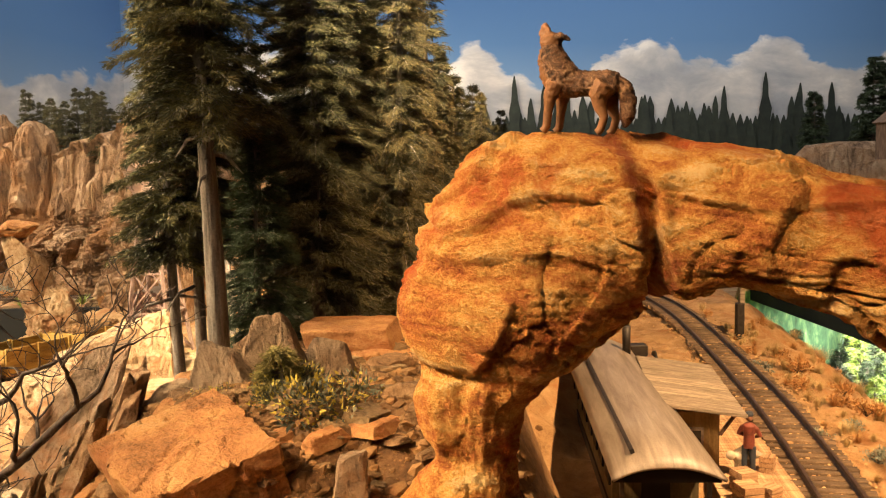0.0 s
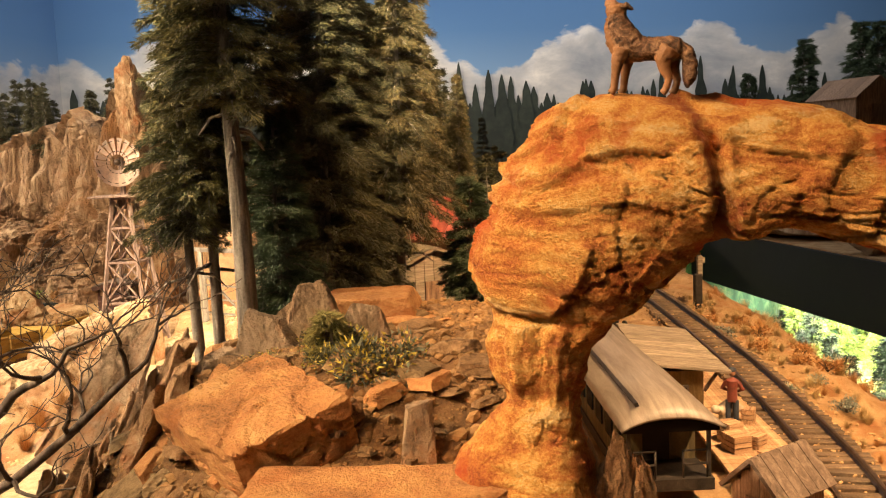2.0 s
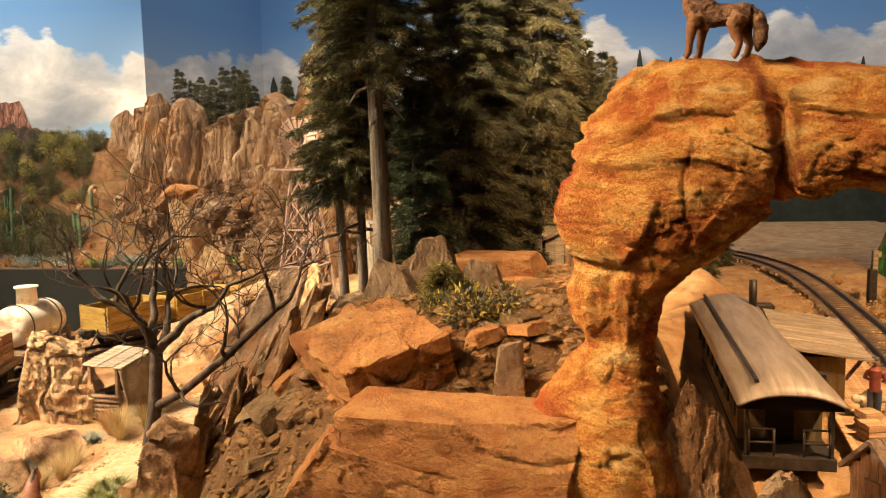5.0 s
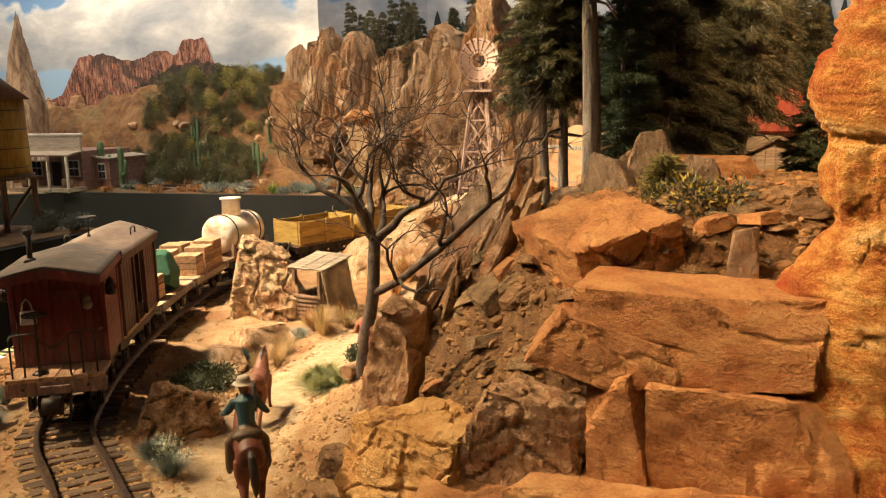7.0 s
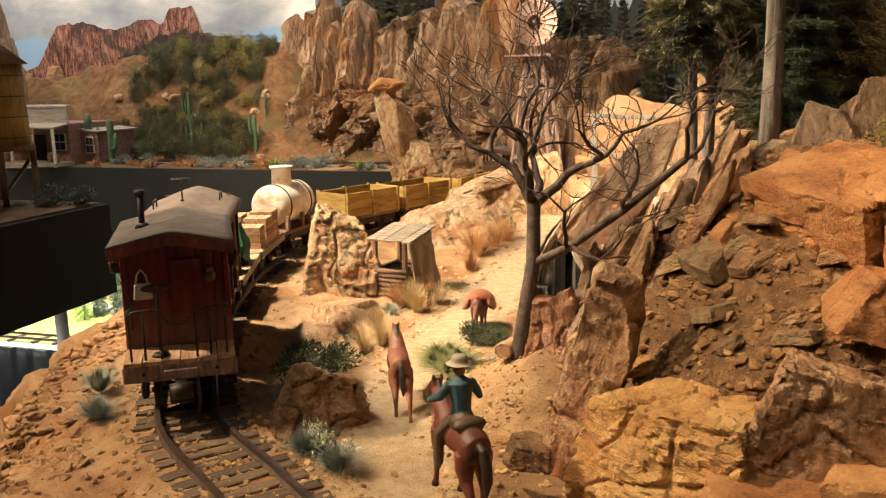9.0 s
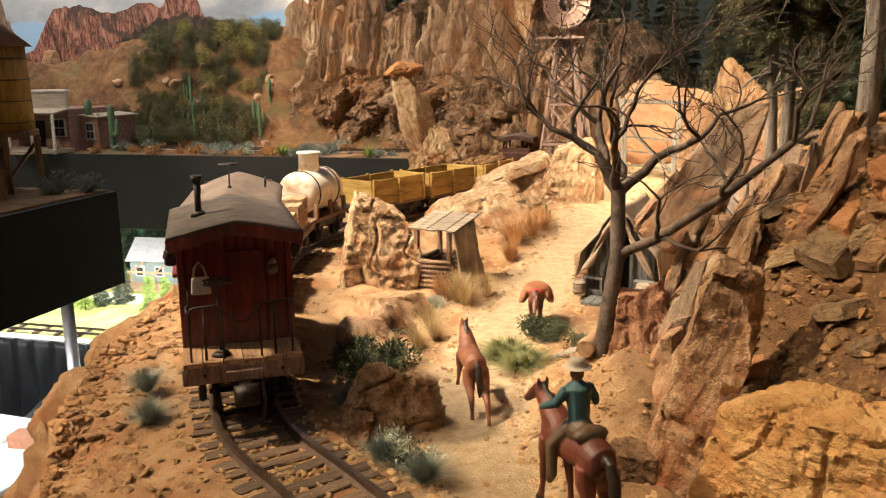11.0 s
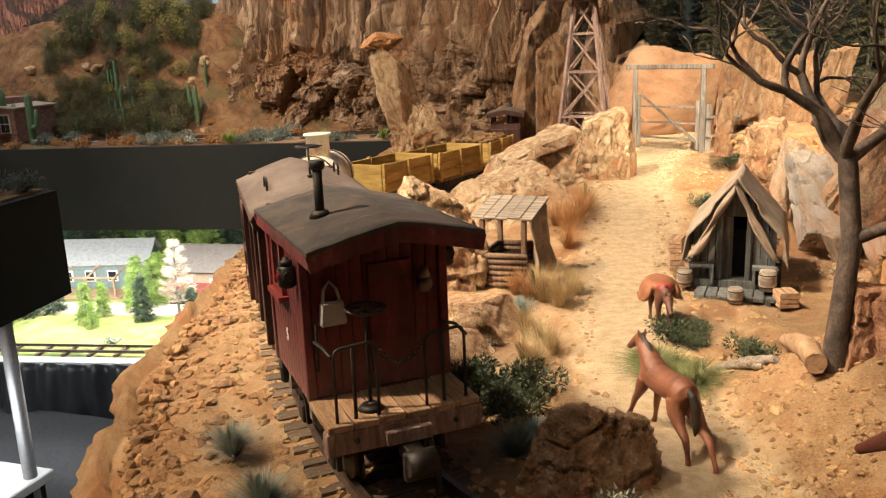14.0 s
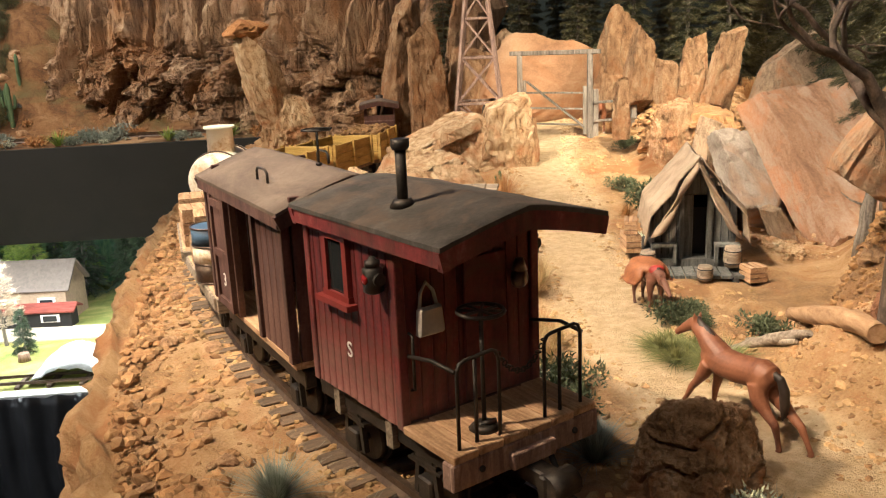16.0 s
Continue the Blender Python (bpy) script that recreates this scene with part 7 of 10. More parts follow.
def build_tent():
    x, y = -0.387, 0.945
    z0 = 1.030
    ob = thing("cabin_tent", pose(x, y, z0, 0, 0, -14), "small grey board cabin under a tan canvas tent fly", "tent")
    w, d, hw, hr = 0.078, 0.085, 0.056, 0.104
    grey = surf("grey_cabin_boards", [(0.3, (0.05, 0.052, 0.05)), (0.55, (0.13, 0.132, 0.125)), (0.8, (0.24, 0.235, 0.22))], scale=60, stretch=(4, 4, 0.4), fine=500, vary=0.25)
    one("base", box, (w + 0.012, d + 0.012, 0.03), (0, 0, -0.012), material=grey, parent=ob)
    for k in range(11):
        u = -w / 2 + w * (k + 0.5) / 11
        h = hw + (hr - hw - 0.004) * (1 - abs(u) / (w / 2)) * 0.96
        if not (4 <= k <= 6):
            one("front_board", box, (w / 11 - 0.0007, 0.003, h), (u, -d / 2 + 0.0015, h / 2), material=grey, parent=ob)
        else:
            one("gable_board", box, (w / 11 - 0.0007, 0.003, h - 0.068), (u, -d / 2 + 0.0015, 0.068 + (h - 0.068) / 2), material=grey, parent=ob)
        one("rear_board", box, (w / 11 - 0.0007, 0.003, h), (u, d / 2 - 0.0015, h / 2), material=grey, parent=ob)
    for sx in (-1, 1):
        one("side_wall", box, (0.003, d, hw), (sx * (w / 2 - 0.0015), 0, hw / 2), material=grey, parent=ob)
        one("door_post", box, (0.004, 0.005, 0.07), (sx * 0.0135, -d / 2 - 0.001, 0.035), material=grey, parent=ob)
        bench = one("bench", box, (0.024, 0.010, 0.003), (sx * 0.030, -d / 2 - 0.006, 0.018), material=grey, parent=ob)
        for q in (-1, 1):
            one("bench_leg", box, (0.003, 0.008, 0.018), (sx * 0.030 + q * 0.010, -d / 2 - 0.006, 0.009), material=grey, parent=bench)
    # solid near-black block stands in for the shade inside the cabin
    one("interior", box, (w - 0.012, d - 0.02, 0.05), (0, 0.006, 0.026), material=M["dark"], parent=ob)
    one("door", box, (0.013, 0.002, 0.066), (-0.008, -d / 2 + 0.006, 0.033), (0, 0, 0), material=grey, parent=ob, label="half open plank door")
    deck = thing("plank_porch", ob.matrix_world @ pose(0.004, -d / 2 - 0.020, -0.010), "small grey plank porch before the tent", "porch")
    for k in range(7):
        one("plank", box, (0.0095, 0.038, 0.003), (-0.033 + k * 0.011, 0, 0.004), material=grey, parent=deck)
    for xx in (-0.03, 0.03):
        one("beam", box, (0.006, 0.036, 0.012), (xx, 0, -0.004), material=grey, parent=deck)

    def side(sx):
        def fn(u, v):
            yy = -d / 2 - 0.014 + (d + 0.022) * u
            half = (w / 2 + 0.010) * v
            if v < 0.66:
                z = hr - (hr - hw + 0.004) * (v / 0.66) ** 0.92
                half = (w / 2 + 0.006) * (v / 0.66)
            else:
                k = (v - 0.66) / 0.34
                z = hw - 0.004 - k * 0.030
                half = w / 2 + 0.006 + 0.003 * k + 0.0025 * math.sin(u * 26 + 1) * k
            z += 0.003 - 0.004 * math.sin(u * math.pi) * (1 - v) + 0.0016 * noise.noise(Vector((u * 7, v * 9, sx * 3)))
            if u < 0.12 and v > 0.3:
                z -= (0.12 - u) * 0.05
            return (sx * half, yy, z)
        return fn
    for sx in (-1, 1):
        cloth_sheet(side(sx), 22, 22, "fly", M["canvas"], ob, "draped tan canvas fly")
        cloth_sheet(lambda u, v, sx=sx: (sx * ((w / 2 + 0.004) * v * (1 - 0.30 * u) + 0.0), -d / 2 - 0.0135 + 0.003 * math.sin(v * 9 + u * 5), hr + 0.002 - (hr - hw + 0.032) * v * (1 - 0.1 * u) - 0.010 * u * (1 - v)),
                    8, 16, "door_flap", M["canvas"], ob, "tied back canvas door flap")
    tm = ob.matrix_world
    drum_m = [(0.033, -0.064, 0.0, 0.0085, 0.020), (0.005, -0.083, -0.009, 0.0075, 0.015), (-0.046, -0.052, -0.004, 0.008, 0.017)]
    for xx, yy, zz, r, h in drum_m:
        o = thing("wooden_barrel", tm @ pose(xx, yy, zz), "small weathered wooden barrel beside the porch", "barrel", "barrels by the tent")
        one("barrel_body", tube, [(0, 0, 0), (0, 0, h * 0.3), (0, 0, h * 0.7), (0, 0, h)], [r * 0.86, r, r, r * 0.86], 14, material=M["oldwood"], parent=o)
        for t in (0.2, 0.8):
            bmh = bmesh.new()
            ring(bmh, (0, 0, h * t), r * 0.95, 0.0006, "z", 16)
            part("hoop", bmh, M["iron"], o)
    crate(tm @ pose(0.050, -0.078, -0.010, 0, 0, 20), (0.018, 0.020, 0.014), "rough wooden box beside the porch", "boxes by the tent")
    crate(tm @ pose(-0.060, 0.0, 0.0, 0, 0, 10), (0.016, 0.030, 0.018), "rough wooden box behind the tent", "boxes by the tent")
    crate(tm @ pose(-0.060, 0.0, 0.0195, 0, 0, -4), (0.014, 0.024, 0.014), "rough wooden box behind the tent", "boxes by the tent")


build_tent()

# logs and driftwood beside the trail
def log(name, pts, radii, label, material="oldwood"):
    bm = bmesh.new()
    P = spline(pts, 0.006)
    R = [lerp_table([(k / (len(radii) - 1), r) for k, r in enumerate(radii)], i / (len(P) - 1)) for i in range(len(P))]
    tube(bm, P, R, 9)
    for v in bm.verts:
        v.co += Vector((noise.noise(v.co * 120), noise.noise(v.co * 120 + Vector((9, 0, 0))), noise.noise(v.co * 120 + Vector((0, 9, 0))))) * 0.0015
    return tagged(part(name, bm, M[material]), label, "log")


def resting(pts, lift):
    """Points of a line that lies on the ground."""
    return [(x, y, ground_z(x, y) + lift) for x, y in pts]


log("fallen_log", [(-0.392, 0.716, 1.036), (-0.397, 0.665, 1.052), (-0.405, 0.610, 1.067), (-0.410, 0.572, 1.071)], [0.0055, 0.0075, 0.0076, 0.0070], "smooth pale fallen log beside the trail", "palelog")
log("driftwood", resting([(-0.452, 0.690), (-0.432, 0.676), (-0.415, 0.640)], 0.003), [0.0022, 0.0050, 0.0028], "forked grey driftwood branch on the slope")
log("driftwood", resting([(-0.436, 0.700), (-0.428, 0.672), (-0.424, 0.640)], 0.003), [0.0015, 0.0034, 0.0016], "forked grey driftwood branch on the slope")

# ---- trees and plants ----
def needles(rng, pts, dirs, per, length, width, spread, droop):
    """Small needle blades round points of twigs, as vertices and faces."""
    n = len(pts)
    P = np.repeat(pts, per, axis=0)
    D = np.repeat(dirs, per, axis=0) + rng.normal(0, spread, (n * per, 3))
    D[:, 2] -= droop
    D /= np.linalg.norm(D, axis=1)[:, None] + 1e-9
    side = np.cross(D, rng.normal(0, 1, D.shape))
    side /= np.linalg.norm(side, axis=1)[:, None] + 1e-9
    ln = length * rng.uniform(0.6, 1.3, (n * per, 1))
    P = P + rng.normal(0, length * 0.22, P.shape)
    w = width * rng.uniform(0.7, 1.3, (n * per, 1))
    V = np.stack([P - side * w, P + side * w, P + D * ln + side * w * 0.25], axis=1).reshape(-1, 3)
    F = np.arange(len(V)).reshape(-1, 3)
    return V, F


def conifer(name, h, r, bare, seed, mat, label, whorls=46, per=9, taper=1.0, ragged=0.35, trunk_r=0.009, needle=0.0085, droop=0.35, stubs=0, width=0.00046):
    """A fir with a tapered trunk, drooping boughs and uneven needle sprays; its base is at z = 0."""
    rng = np.random.default_rng(seed)
    tree = thing(name, Matrix(), label, "tree", "pines")
    bm = bmesh.new()
    zs = np.linspace(-0.02, h * 0.97, 12)
    wob = [Vector((0.0035 * math.sin(z * 11 + seed), 0.0035 * math.cos(z * 9 + seed * 2), z)) for z in zs]
    tube(bm, wob, [max(0.0012, trunk_r * (1 - 0.88 * k / 11)) for k in range(12)], 10)
    for k in range(stubs):
        z = h * bare * rng.uniform(0.8, 1.0)
        a = rng.uniform(0, 6.28)
        L = rng.uniform(0.025, 0.05)
        tube(bm, [(0, 0, z), (math.cos(a) * L * 0.6, math.sin(a) * L * 0.6, z - 0.004), (math.cos(a) * L, math.sin(a) * L, z - 0.018)], [0.002, 0.0014, 0.0005], 5)
    pts, dirs = [], []
    for k in range(whorls):
        t = (k + rng.uniform(0, 1)) / whorls
        z = h * (bare + (0.995 - bare) * t)
        reach = r * (1 - t) ** (0.72 * taper) * (0.80 + 0.20 * min(1, t * 9)) + 0.008
        for _ in range(rng.integers(5, 8)):
            a = rng.uniform(0, 2 * math.pi)
            L = reach * (1 - ragged * rng.random() ** 1.4) * (1.12 if rng.random() < 0.08 else 1)
            rise = rng.uniform(0.0, 0.30) + 0.25 * t
            base = np.array((0, 0, z))
            m = max(4, int(L / 0.0055))
            q = []
            for i in range(m):
                s = (i + 0.6) / m
                u = L * s
                q.append(base + np.array((math.cos(a) * u, math.sin(a) * u, u * rise - droop * u * s * 1.15)))
            tube(bm, [base.tolist(), q[m // 2].tolist(), q[-1].tolist()], [0.0014, 0.0009, 0.0003], 4, False)
            for i in range(1, m):
                out = q[i] - q[i - 1]
                out /= np.linalg.norm(out)
                sw = np.array((-out[1], out[0], 0))
                wide = 0.36 * L * (1 - (i / m)) ** 0.8 * min(1, 3 * i / m)
                for lat in (-1, -0.5, 0, 0.5, 1):
                    pts.append(q[i] + sw * lat * wide * rng.uniform(0.6, 1.0) + np.array((0, 0, -0.10 * abs(lat) * wide)))
                    dirs.append(out * 0.8 + sw * lat * 0.6)
    part("trunk", bm, M["bark"], tree)
    V, F = needles(rng, np.array(pts), np.array(dirs), per, needle, width, 0.34, 0.10)
    raw("crown", V.tolist(), F.tolist(), M[mat], tree)
    return tree


def plant_tree(proto, x, y, z, s=1.0, turn=0.0, sz=None):
    ob = copy_thing(proto, pose(x, y, z, 0, 0, turn))
    ob.scale = (s, s, sz or s)
    return ob


PA = conifer("pine_tree", 0.60, 0.076, 0.35, 1, "pine", "tall model pine with a bare silver trunk and drooping boughs", whorls=58, trunk_r=0.0098, stubs=7, ragged=0.55, per=9, droop=0.38, needle=0.0072)
PA.matrix_world = pose(-0.197, 0.702, ground_z(-0.197, 0.702) - 0.004)
PB = conifer("pine_tree", 0.48, 0.060, 0.38, 2, "pine", "slender model pine with a dark bare trunk", whorls=40, trunk_r=0.0068, stubs=3, ragged=0.55, per=9, needle=0.0072)
PB.matrix_world = pose(-0.257, 0.785, ground_z(-0.257, 0.785) - 0.004)
PC = conifer("pine_tree", 0.66, 0.074, 0.20, 3, "pine_dark", "dense dark model fir with hanging boughs", whorls=70, trunk_r=0.008, ragged=0.45, per=9, needle=0.0074, taper=0.8)
PC.matrix_world = pose(-0.128, 0.850, ground_z(-0.128, 0.850) - 0.004)
PD = conifer("spruce_tree", 0.21, 0.042, 0.03, 4, "spruce", "small bushy green model spruce", whorls=34, trunk_r=0.004, per=10, needle=0.007)
PD.matrix_world = pose(-0.168, 0.76, ground_z(-0.168, 0.76) - 0.003)
PE = conifer("pine_tree", 0.66, 0.064, 0.34, 21, "pine_dusty", "tall dusty olive model pine with ragged boughs", whorls=62, trunk_r=0.0075, stubs=4, ragged=0.62, per=8, needle=0.0075, droop=0.5)
PE.matrix_world = pose(-0.048, 0.93, ground_z(-0.048, 0.93) - 0.004)
PF = conifer("pine_tree", 0.58, 0.066, 0.05, 5, "pine_dark", "dark model fir deep in the woods", whorls=50, trunk_r=0.008, ragged=0.45, per=3, needle=0.0095, width=0.0010)
PF.matrix_world = pose(-0.02, 1.22, ground_z(-0.02, 1.22) - 0.004)
PG = conifer("spruce_tree", 0.21, 0.042, 0.03, 6, "pine_dark", "small dark model spruce of the far woods", whorls=24, trunk_r=0.004, per=3, needle=0.0085, width=0.0010)
PG.matrix_world = pose(-1.28, 3.10, 1.46)
rndt = random.Random(12)
plant_tree(PB, -0.240, 0.808, ground_z(-0.240, 0.808) - 0.004, 1.08, 140)
# front row of the woods, then the deeper rows
for x, y, s, tree in [(-0.105, 0.915, 0.96, PC), (-0.045, 1.17, 0.80, PE), (0.000, 1.26, 0.70, PE), (-0.160, 0.96, 0.90, PC), (-0.100, 1.04, 0.86, PC), (-0.085, 1.13, 0.80, PC), (0.060, 1.32, 0.62, PE)]:
    plant_tree(tree, x, y, ground_z(x, y) - 0.004, s, rndt.uniform(0, 360))
plant_tree(PD, 0.034, 0.95, 1.128, 1.12, 200)
for x, y, s in [(0.02, 1.30, 0.72), (0.05, 1.48, 0.66), (-0.06, 1.26, 0.82), (-0.02, 1.40, 0.78), (0.10, 1.62, 0.58),
                (0.06, 1.62, 0.72), (0.0, 1.76, 0.78), (-0.12, 2.0, 0.8), (-0.05, 1.85, 0.8), (0.04, 1.80, 0.72), (-0.24, 2.02, 0.75), (0.14, 2.0, 0.66), (-0.12, 2.12, 0.8), (0.02, 2.15, 0.8), (-0.34, 2.2, 0.7), (-0.22, 2.3, 0.75), (0.22, 2.25, 0.6), (-0.30, 2.28, 0.8), (-0.42, 2.30, 0.75), (-0.52, 2.26, 0.7), (-0.15, 2.30, 0.85), (-0.36, 2.34, 0.85), (-0.47, 2.33, 0.8)]:
    plant_tree(PF, x, y, ground_z(x, y) - 0.004, s * rndt.uniform(0.95, 1.05), rndt.uniform(0, 360))
for x, y, s in [(0.16, 1.75, 1.2), (0.32, 2.0, 1.0), (0.28, 1.85, 1.1), (0.24, 2.1, 1.3), (0.40, 2.22, 0.9), (0.34, 2.3, 1.1)]:
    plant_tree(PG, x, y, ground_z(x, y) - 0.003, s, rndt.uniform(0, 360))
# woods on top of the cliff and behind the store
for k in range(26):
    t = k / 25
    x = -1.50 + 0.95 * t + rndt.uniform(-0.03, 0.03)
    y = 3.05 - 0.35 * t + rndt.uniform(0, 0.2)
    z = 1.50 - 0.06 * t
    plant_tree(PG, x, y, z - 0.03, rndt.uniform(0.75, 1.25), rndt.uniform(0, 360))


def dead_tree():
    """A leafless old tree: a leaning trunk that forks again and again into fine twigs."""
    rnd = random.Random(8)
    x, y = -0.395, 0.588
    z0 = 1.062
    ob = thing("dead_tree", pose(x, y, z0), "bare dead tree with a grey trunk and fine twigs", "tree")
    limbs = [[], [], []]

    def grow(p, d, L, r, depth):
        n = 5
        pts, rad = [p], [r]
        for k in range(n):
            d = (d + Vector((rnd.gauss(0, 0.24), rnd.gauss(0, 0.24), rnd.gauss(0.02, 0.20)))).normalized()
            p = p + d * (L / n)
            pts.append(p)
            rad.append(max(0.00035, r * (1 - 0.42 * (k + 1) / n)))
        limbs[0 if depth < 1 else 1 if depth < 3 else 2].append((pts, rad))
        if depth >= 7 or r < 0.0004:
            return
        for _ in range(2 if depth < 1 else rnd.choice((2, 2, 3))):
            nd = (d + Vector((rnd.gauss(0, 0.58), rnd.gauss(0, 0.58), rnd.gauss(0.32, 0.30)))).normalized()
            grow(p, nd, L * rnd.uniform(0.66, 0.90), rad[-1] * rnd.uniform(0.68, 0.90), depth + 1)
        if depth > 1 and rnd.random() < 0.8:
            i = rnd.randrange(2, n)
            nd = (d + Vector((rnd.gauss(0, 0.8), rnd.gauss(0, 0.8), rnd.gauss(0.2, 0.4)))).normalized()
            grow(pts[i], nd, L * 0.6, rad[i] * 0.5, depth + 2)
    trunk = [Vector((-0.003, -0.003, -0.02)), Vector((0.001, 0.003, 0.030)), Vector((0.008, 0.012, 0.082)), Vector((0.006, 0.026, 0.136))]
    limbs[0].append((trunk, [0.0092, 0.0066, 0.0062, 0.0058]))
    top = trunk[-1]
    for dx, dy, dz, L, r in ((-0.75, 0.0, 0.60, 0.070, 0.0050), (0.02, 0.3, 1.0, 0.060, 0.0048), (0.65, -0.2, 0.70, 0.066, 0.0048), (-0.3, -0.5, 0.8, 0.060, 0.0044), (0.25, 0.4, 0.8, 0.060, 0.0044)):
        grow(top - Vector((0, 0, 0.006)), Vector((dx, dy, dz)).normalized(), L, r, 1)
    low = Vector((0.008, 0.012, 0.082))
    pts = [low, low + Vector((0.03, -0.008, 0.016)), low + Vector((0.075, -0.014, 0.050)), low + Vector((0.122, -0.016, 0.092))]
    limbs[1].append((pts, [0.0042, 0.0038, 0.0033, 0.0026]))
    for i in (1, 2, 3):
        for _ in range(2):
            grow(pts[i], Vector((rnd.uniform(-0.2, 0.9), rnd.gauss(0, 0.5), rnd.uniform(0.2, 0.9))).normalized(), 0.045, 0.0022, 4)
    for nm, group, seg in (("trunk", limbs[0], 12), ("branch", limbs[1], 8), ("twig", limbs[2], 5)):
        bm = bmesh.new()
        for pts, rad in group:
            tube(bm, pts, rad, seg, False)
        part(nm, bm, M["deadwood"], ob)


dead_tree()


def snag(x, y, h, lean, turn, label):
    """A broken grey trunk with a split, pointed top and two stubs."""
    ob = thing("tree_snag", pose(x, y, ground_z(x, y) - 0.004, 0, lean, turn), label, "dead tree", "snags on the crest")
    bm = bmesh.new()
    tube(bm, [(0.001 * math.sin(9 * k), 0.001 * math.cos(7 * k), h * k / 6) for k in range(7)], [0.0052, 0.0046, 0.0042, 0.0037, 0.0030, 0.0018, 0.0003], 9)
    part("trunk", bm, M["bark"], ob)
    for k, (z, a, L) in enumerate(((0.55, 0.4, 0.022), (0.72, 3.4, 0.016))):
        one("stub", tube, [(0, 0, h * z), (math.cos(a) * L * 0.6, math.sin(a) * L * 0.6, h * z + 0.004), (math.cos(a) * L, math.sin(a) * L, h * z + 0.010)], [0.0013, 0.0009, 0.0003], 5, material=M["bark"], parent=ob)


snag(-0.283, 0.800, 0.125, 5, 20, "broken grey tree trunk with a pointed top")
snag(-0.262, 0.845, 0.090, -4, 120, "thin broken grey tree trunk")


def blade_tuft(name, seed, n, h, spread, width, mat, label, curl=0.5):
    rng = np.random.default_rng(seed)
    V, F = [], []
    for _ in range(n):
        a, lean = rng.uniform(0, 6.283), abs(rng.normal(0, spread))
        L = h * rng.uniform(0.55, 1.1)
        d = np.array((math.cos(a), math.sin(a), 0.0))
        s = np.array((-d[1], d[0], 0.0)) * width
        base = d * rng.uniform(0, h * 0.16)
        b = len(V)
        for k in range(4):
            t = k / 3
            p = base + d * (lean * L * t * (1 + curl * t)) + np.array((0, 0, L * t * (1 - 0.25 * lean * t)))
            w = 1 - 0.85 * t
            V += [(p - s * w).tolist(), (p + s * w).tolist()]
            if k:
                F.append((b + 2 * k - 2, b + 2 * k - 1, b + 2 * k + 1, b + 2 * k))
    ob = raw(name, V, F, M[mat])
    return tagged(ob, label, "grass tuft")


def bush(name, seed, size, mat, label, n=900, leaf=0.0045, accent=None, share=0.25, category="bush", round_=True):
    """A shrub of twigs and many small leaves in uneven clumps."""
    rng = np.random.default_rng(seed)
    ob = thing(name, Matrix(), label, category)
    bm = bmesh.new()
    clumps = []
    for k in range(14):
        a, t = rng.uniform(0, 6.283), rng.random() ** 0.6
        p = np.array((math.cos(a) * size[0] * 0.5 * t, math.sin(a) * size[1] * 0.5 * t, size[2] * (0.25 + 0.72 * rng.random() * (1 - 0.45 * t))))
        clumps.append(p)
        tube(bm, [(0, 0, -0.004), (p * 0.5).tolist(), p.tolist()], [0.0016, 0.001, 0.0005], 4, False)
    part("stem", bm, M["deadwood"], ob)
    C = np.array(clumps)[rng.integers(0, 14, n)]
    r = 0.24 * max(size)
    off = rng.normal(0, 1, (n, 3))
    off /= np.linalg.norm(off, axis=1)[:, None]
    P = C + off * r * rng.random((n, 1)) ** 0.4 * np.array((1, 1, 0.85))
    P[:, 2] = np.maximum(P[:, 2], 0.0008)
    V, F = needles(rng, P, off + np.array((0, 0, 0.3)), 1, leaf, leaf * 0.24, 0.5, 0.0)
    cut = int(len(F) * (1 - share)) if accent else len(F)
    raw("leaves", V[:cut * 3].tolist(), F[:cut].tolist(), M[mat], ob)
    if accent:
        W = V[cut * 3:].copy()
        W[:, 2] += size[2] * 0.06
        raw("blossom", W.tolist(), (F[cut:] - cut * 3).tolist(), M[accent], ob)
    return ob


def put(ob, x, y, z=None, s=1.0, turn=0.0):
    c = copy_thing(ob, pose(x, y, ground_z(x, y) if z is None else z, 0, 0, turn))
    c.scale = (s, s, s)
    return c


def use(ob, x, y, z=None, s=1.0, turn=0.0):
    ob.matrix_world = pose(x, y, ground_z(x, y) if z is None else z, 0, 0, turn) @ Matrix.Scale(s, 4)
    return ob


SAGE = blade_tuft("sage_tuft", 1, 850, 0.021, 0.75, 0.00032, "sage", "blue grey fluffy sage tuft", 0.1)
use(SAGE, -0.772, 0.520, 1.026)
for x, y, s in [(-0.735, 0.468, 0.95), (-0.500, 0.425, 0.95), (-0.535, 0.445, 0.85), (-0.595, 0.545, 1.0), (-0.655, 0.795, 0.8), (-0.61, 0.86, 0.9), (-0.615, 0.845, 0.8), (-0.585, 0.58, 0.6)]:
    put(SAGE, x, y, None, s, x * 2000)
STRAW = blade_tuft("straw_tuft", 2, 300, 0.048, 0.38, 0.0005, "straw", "tall tuft of dry straw grass", 0.7)
use(STRAW, -0.585, 0.875, None, 0.75)
for x, y, s in [(-0.572, 0.855, 0.7), (-0.60, 0.80, 0.65), (-0.585, 0.76, 0.6), (-0.555, 0.895, 0.6), (-0.595, 0.905, 0.6), (-0.588, 0.715, 0.55), (-0.575, 0.735, 0.5), (-0.60, 0.74, 0.5)]:
    put(STRAW, x, y, None, s, x * 3000)
RUST = blade_tuft("rust_tuft", 3, 280, 0.040, 0.40, 0.0005, "rust_grass", "tuft of orange dry grass", 0.7)
use(RUST, -0.545, 1.19)
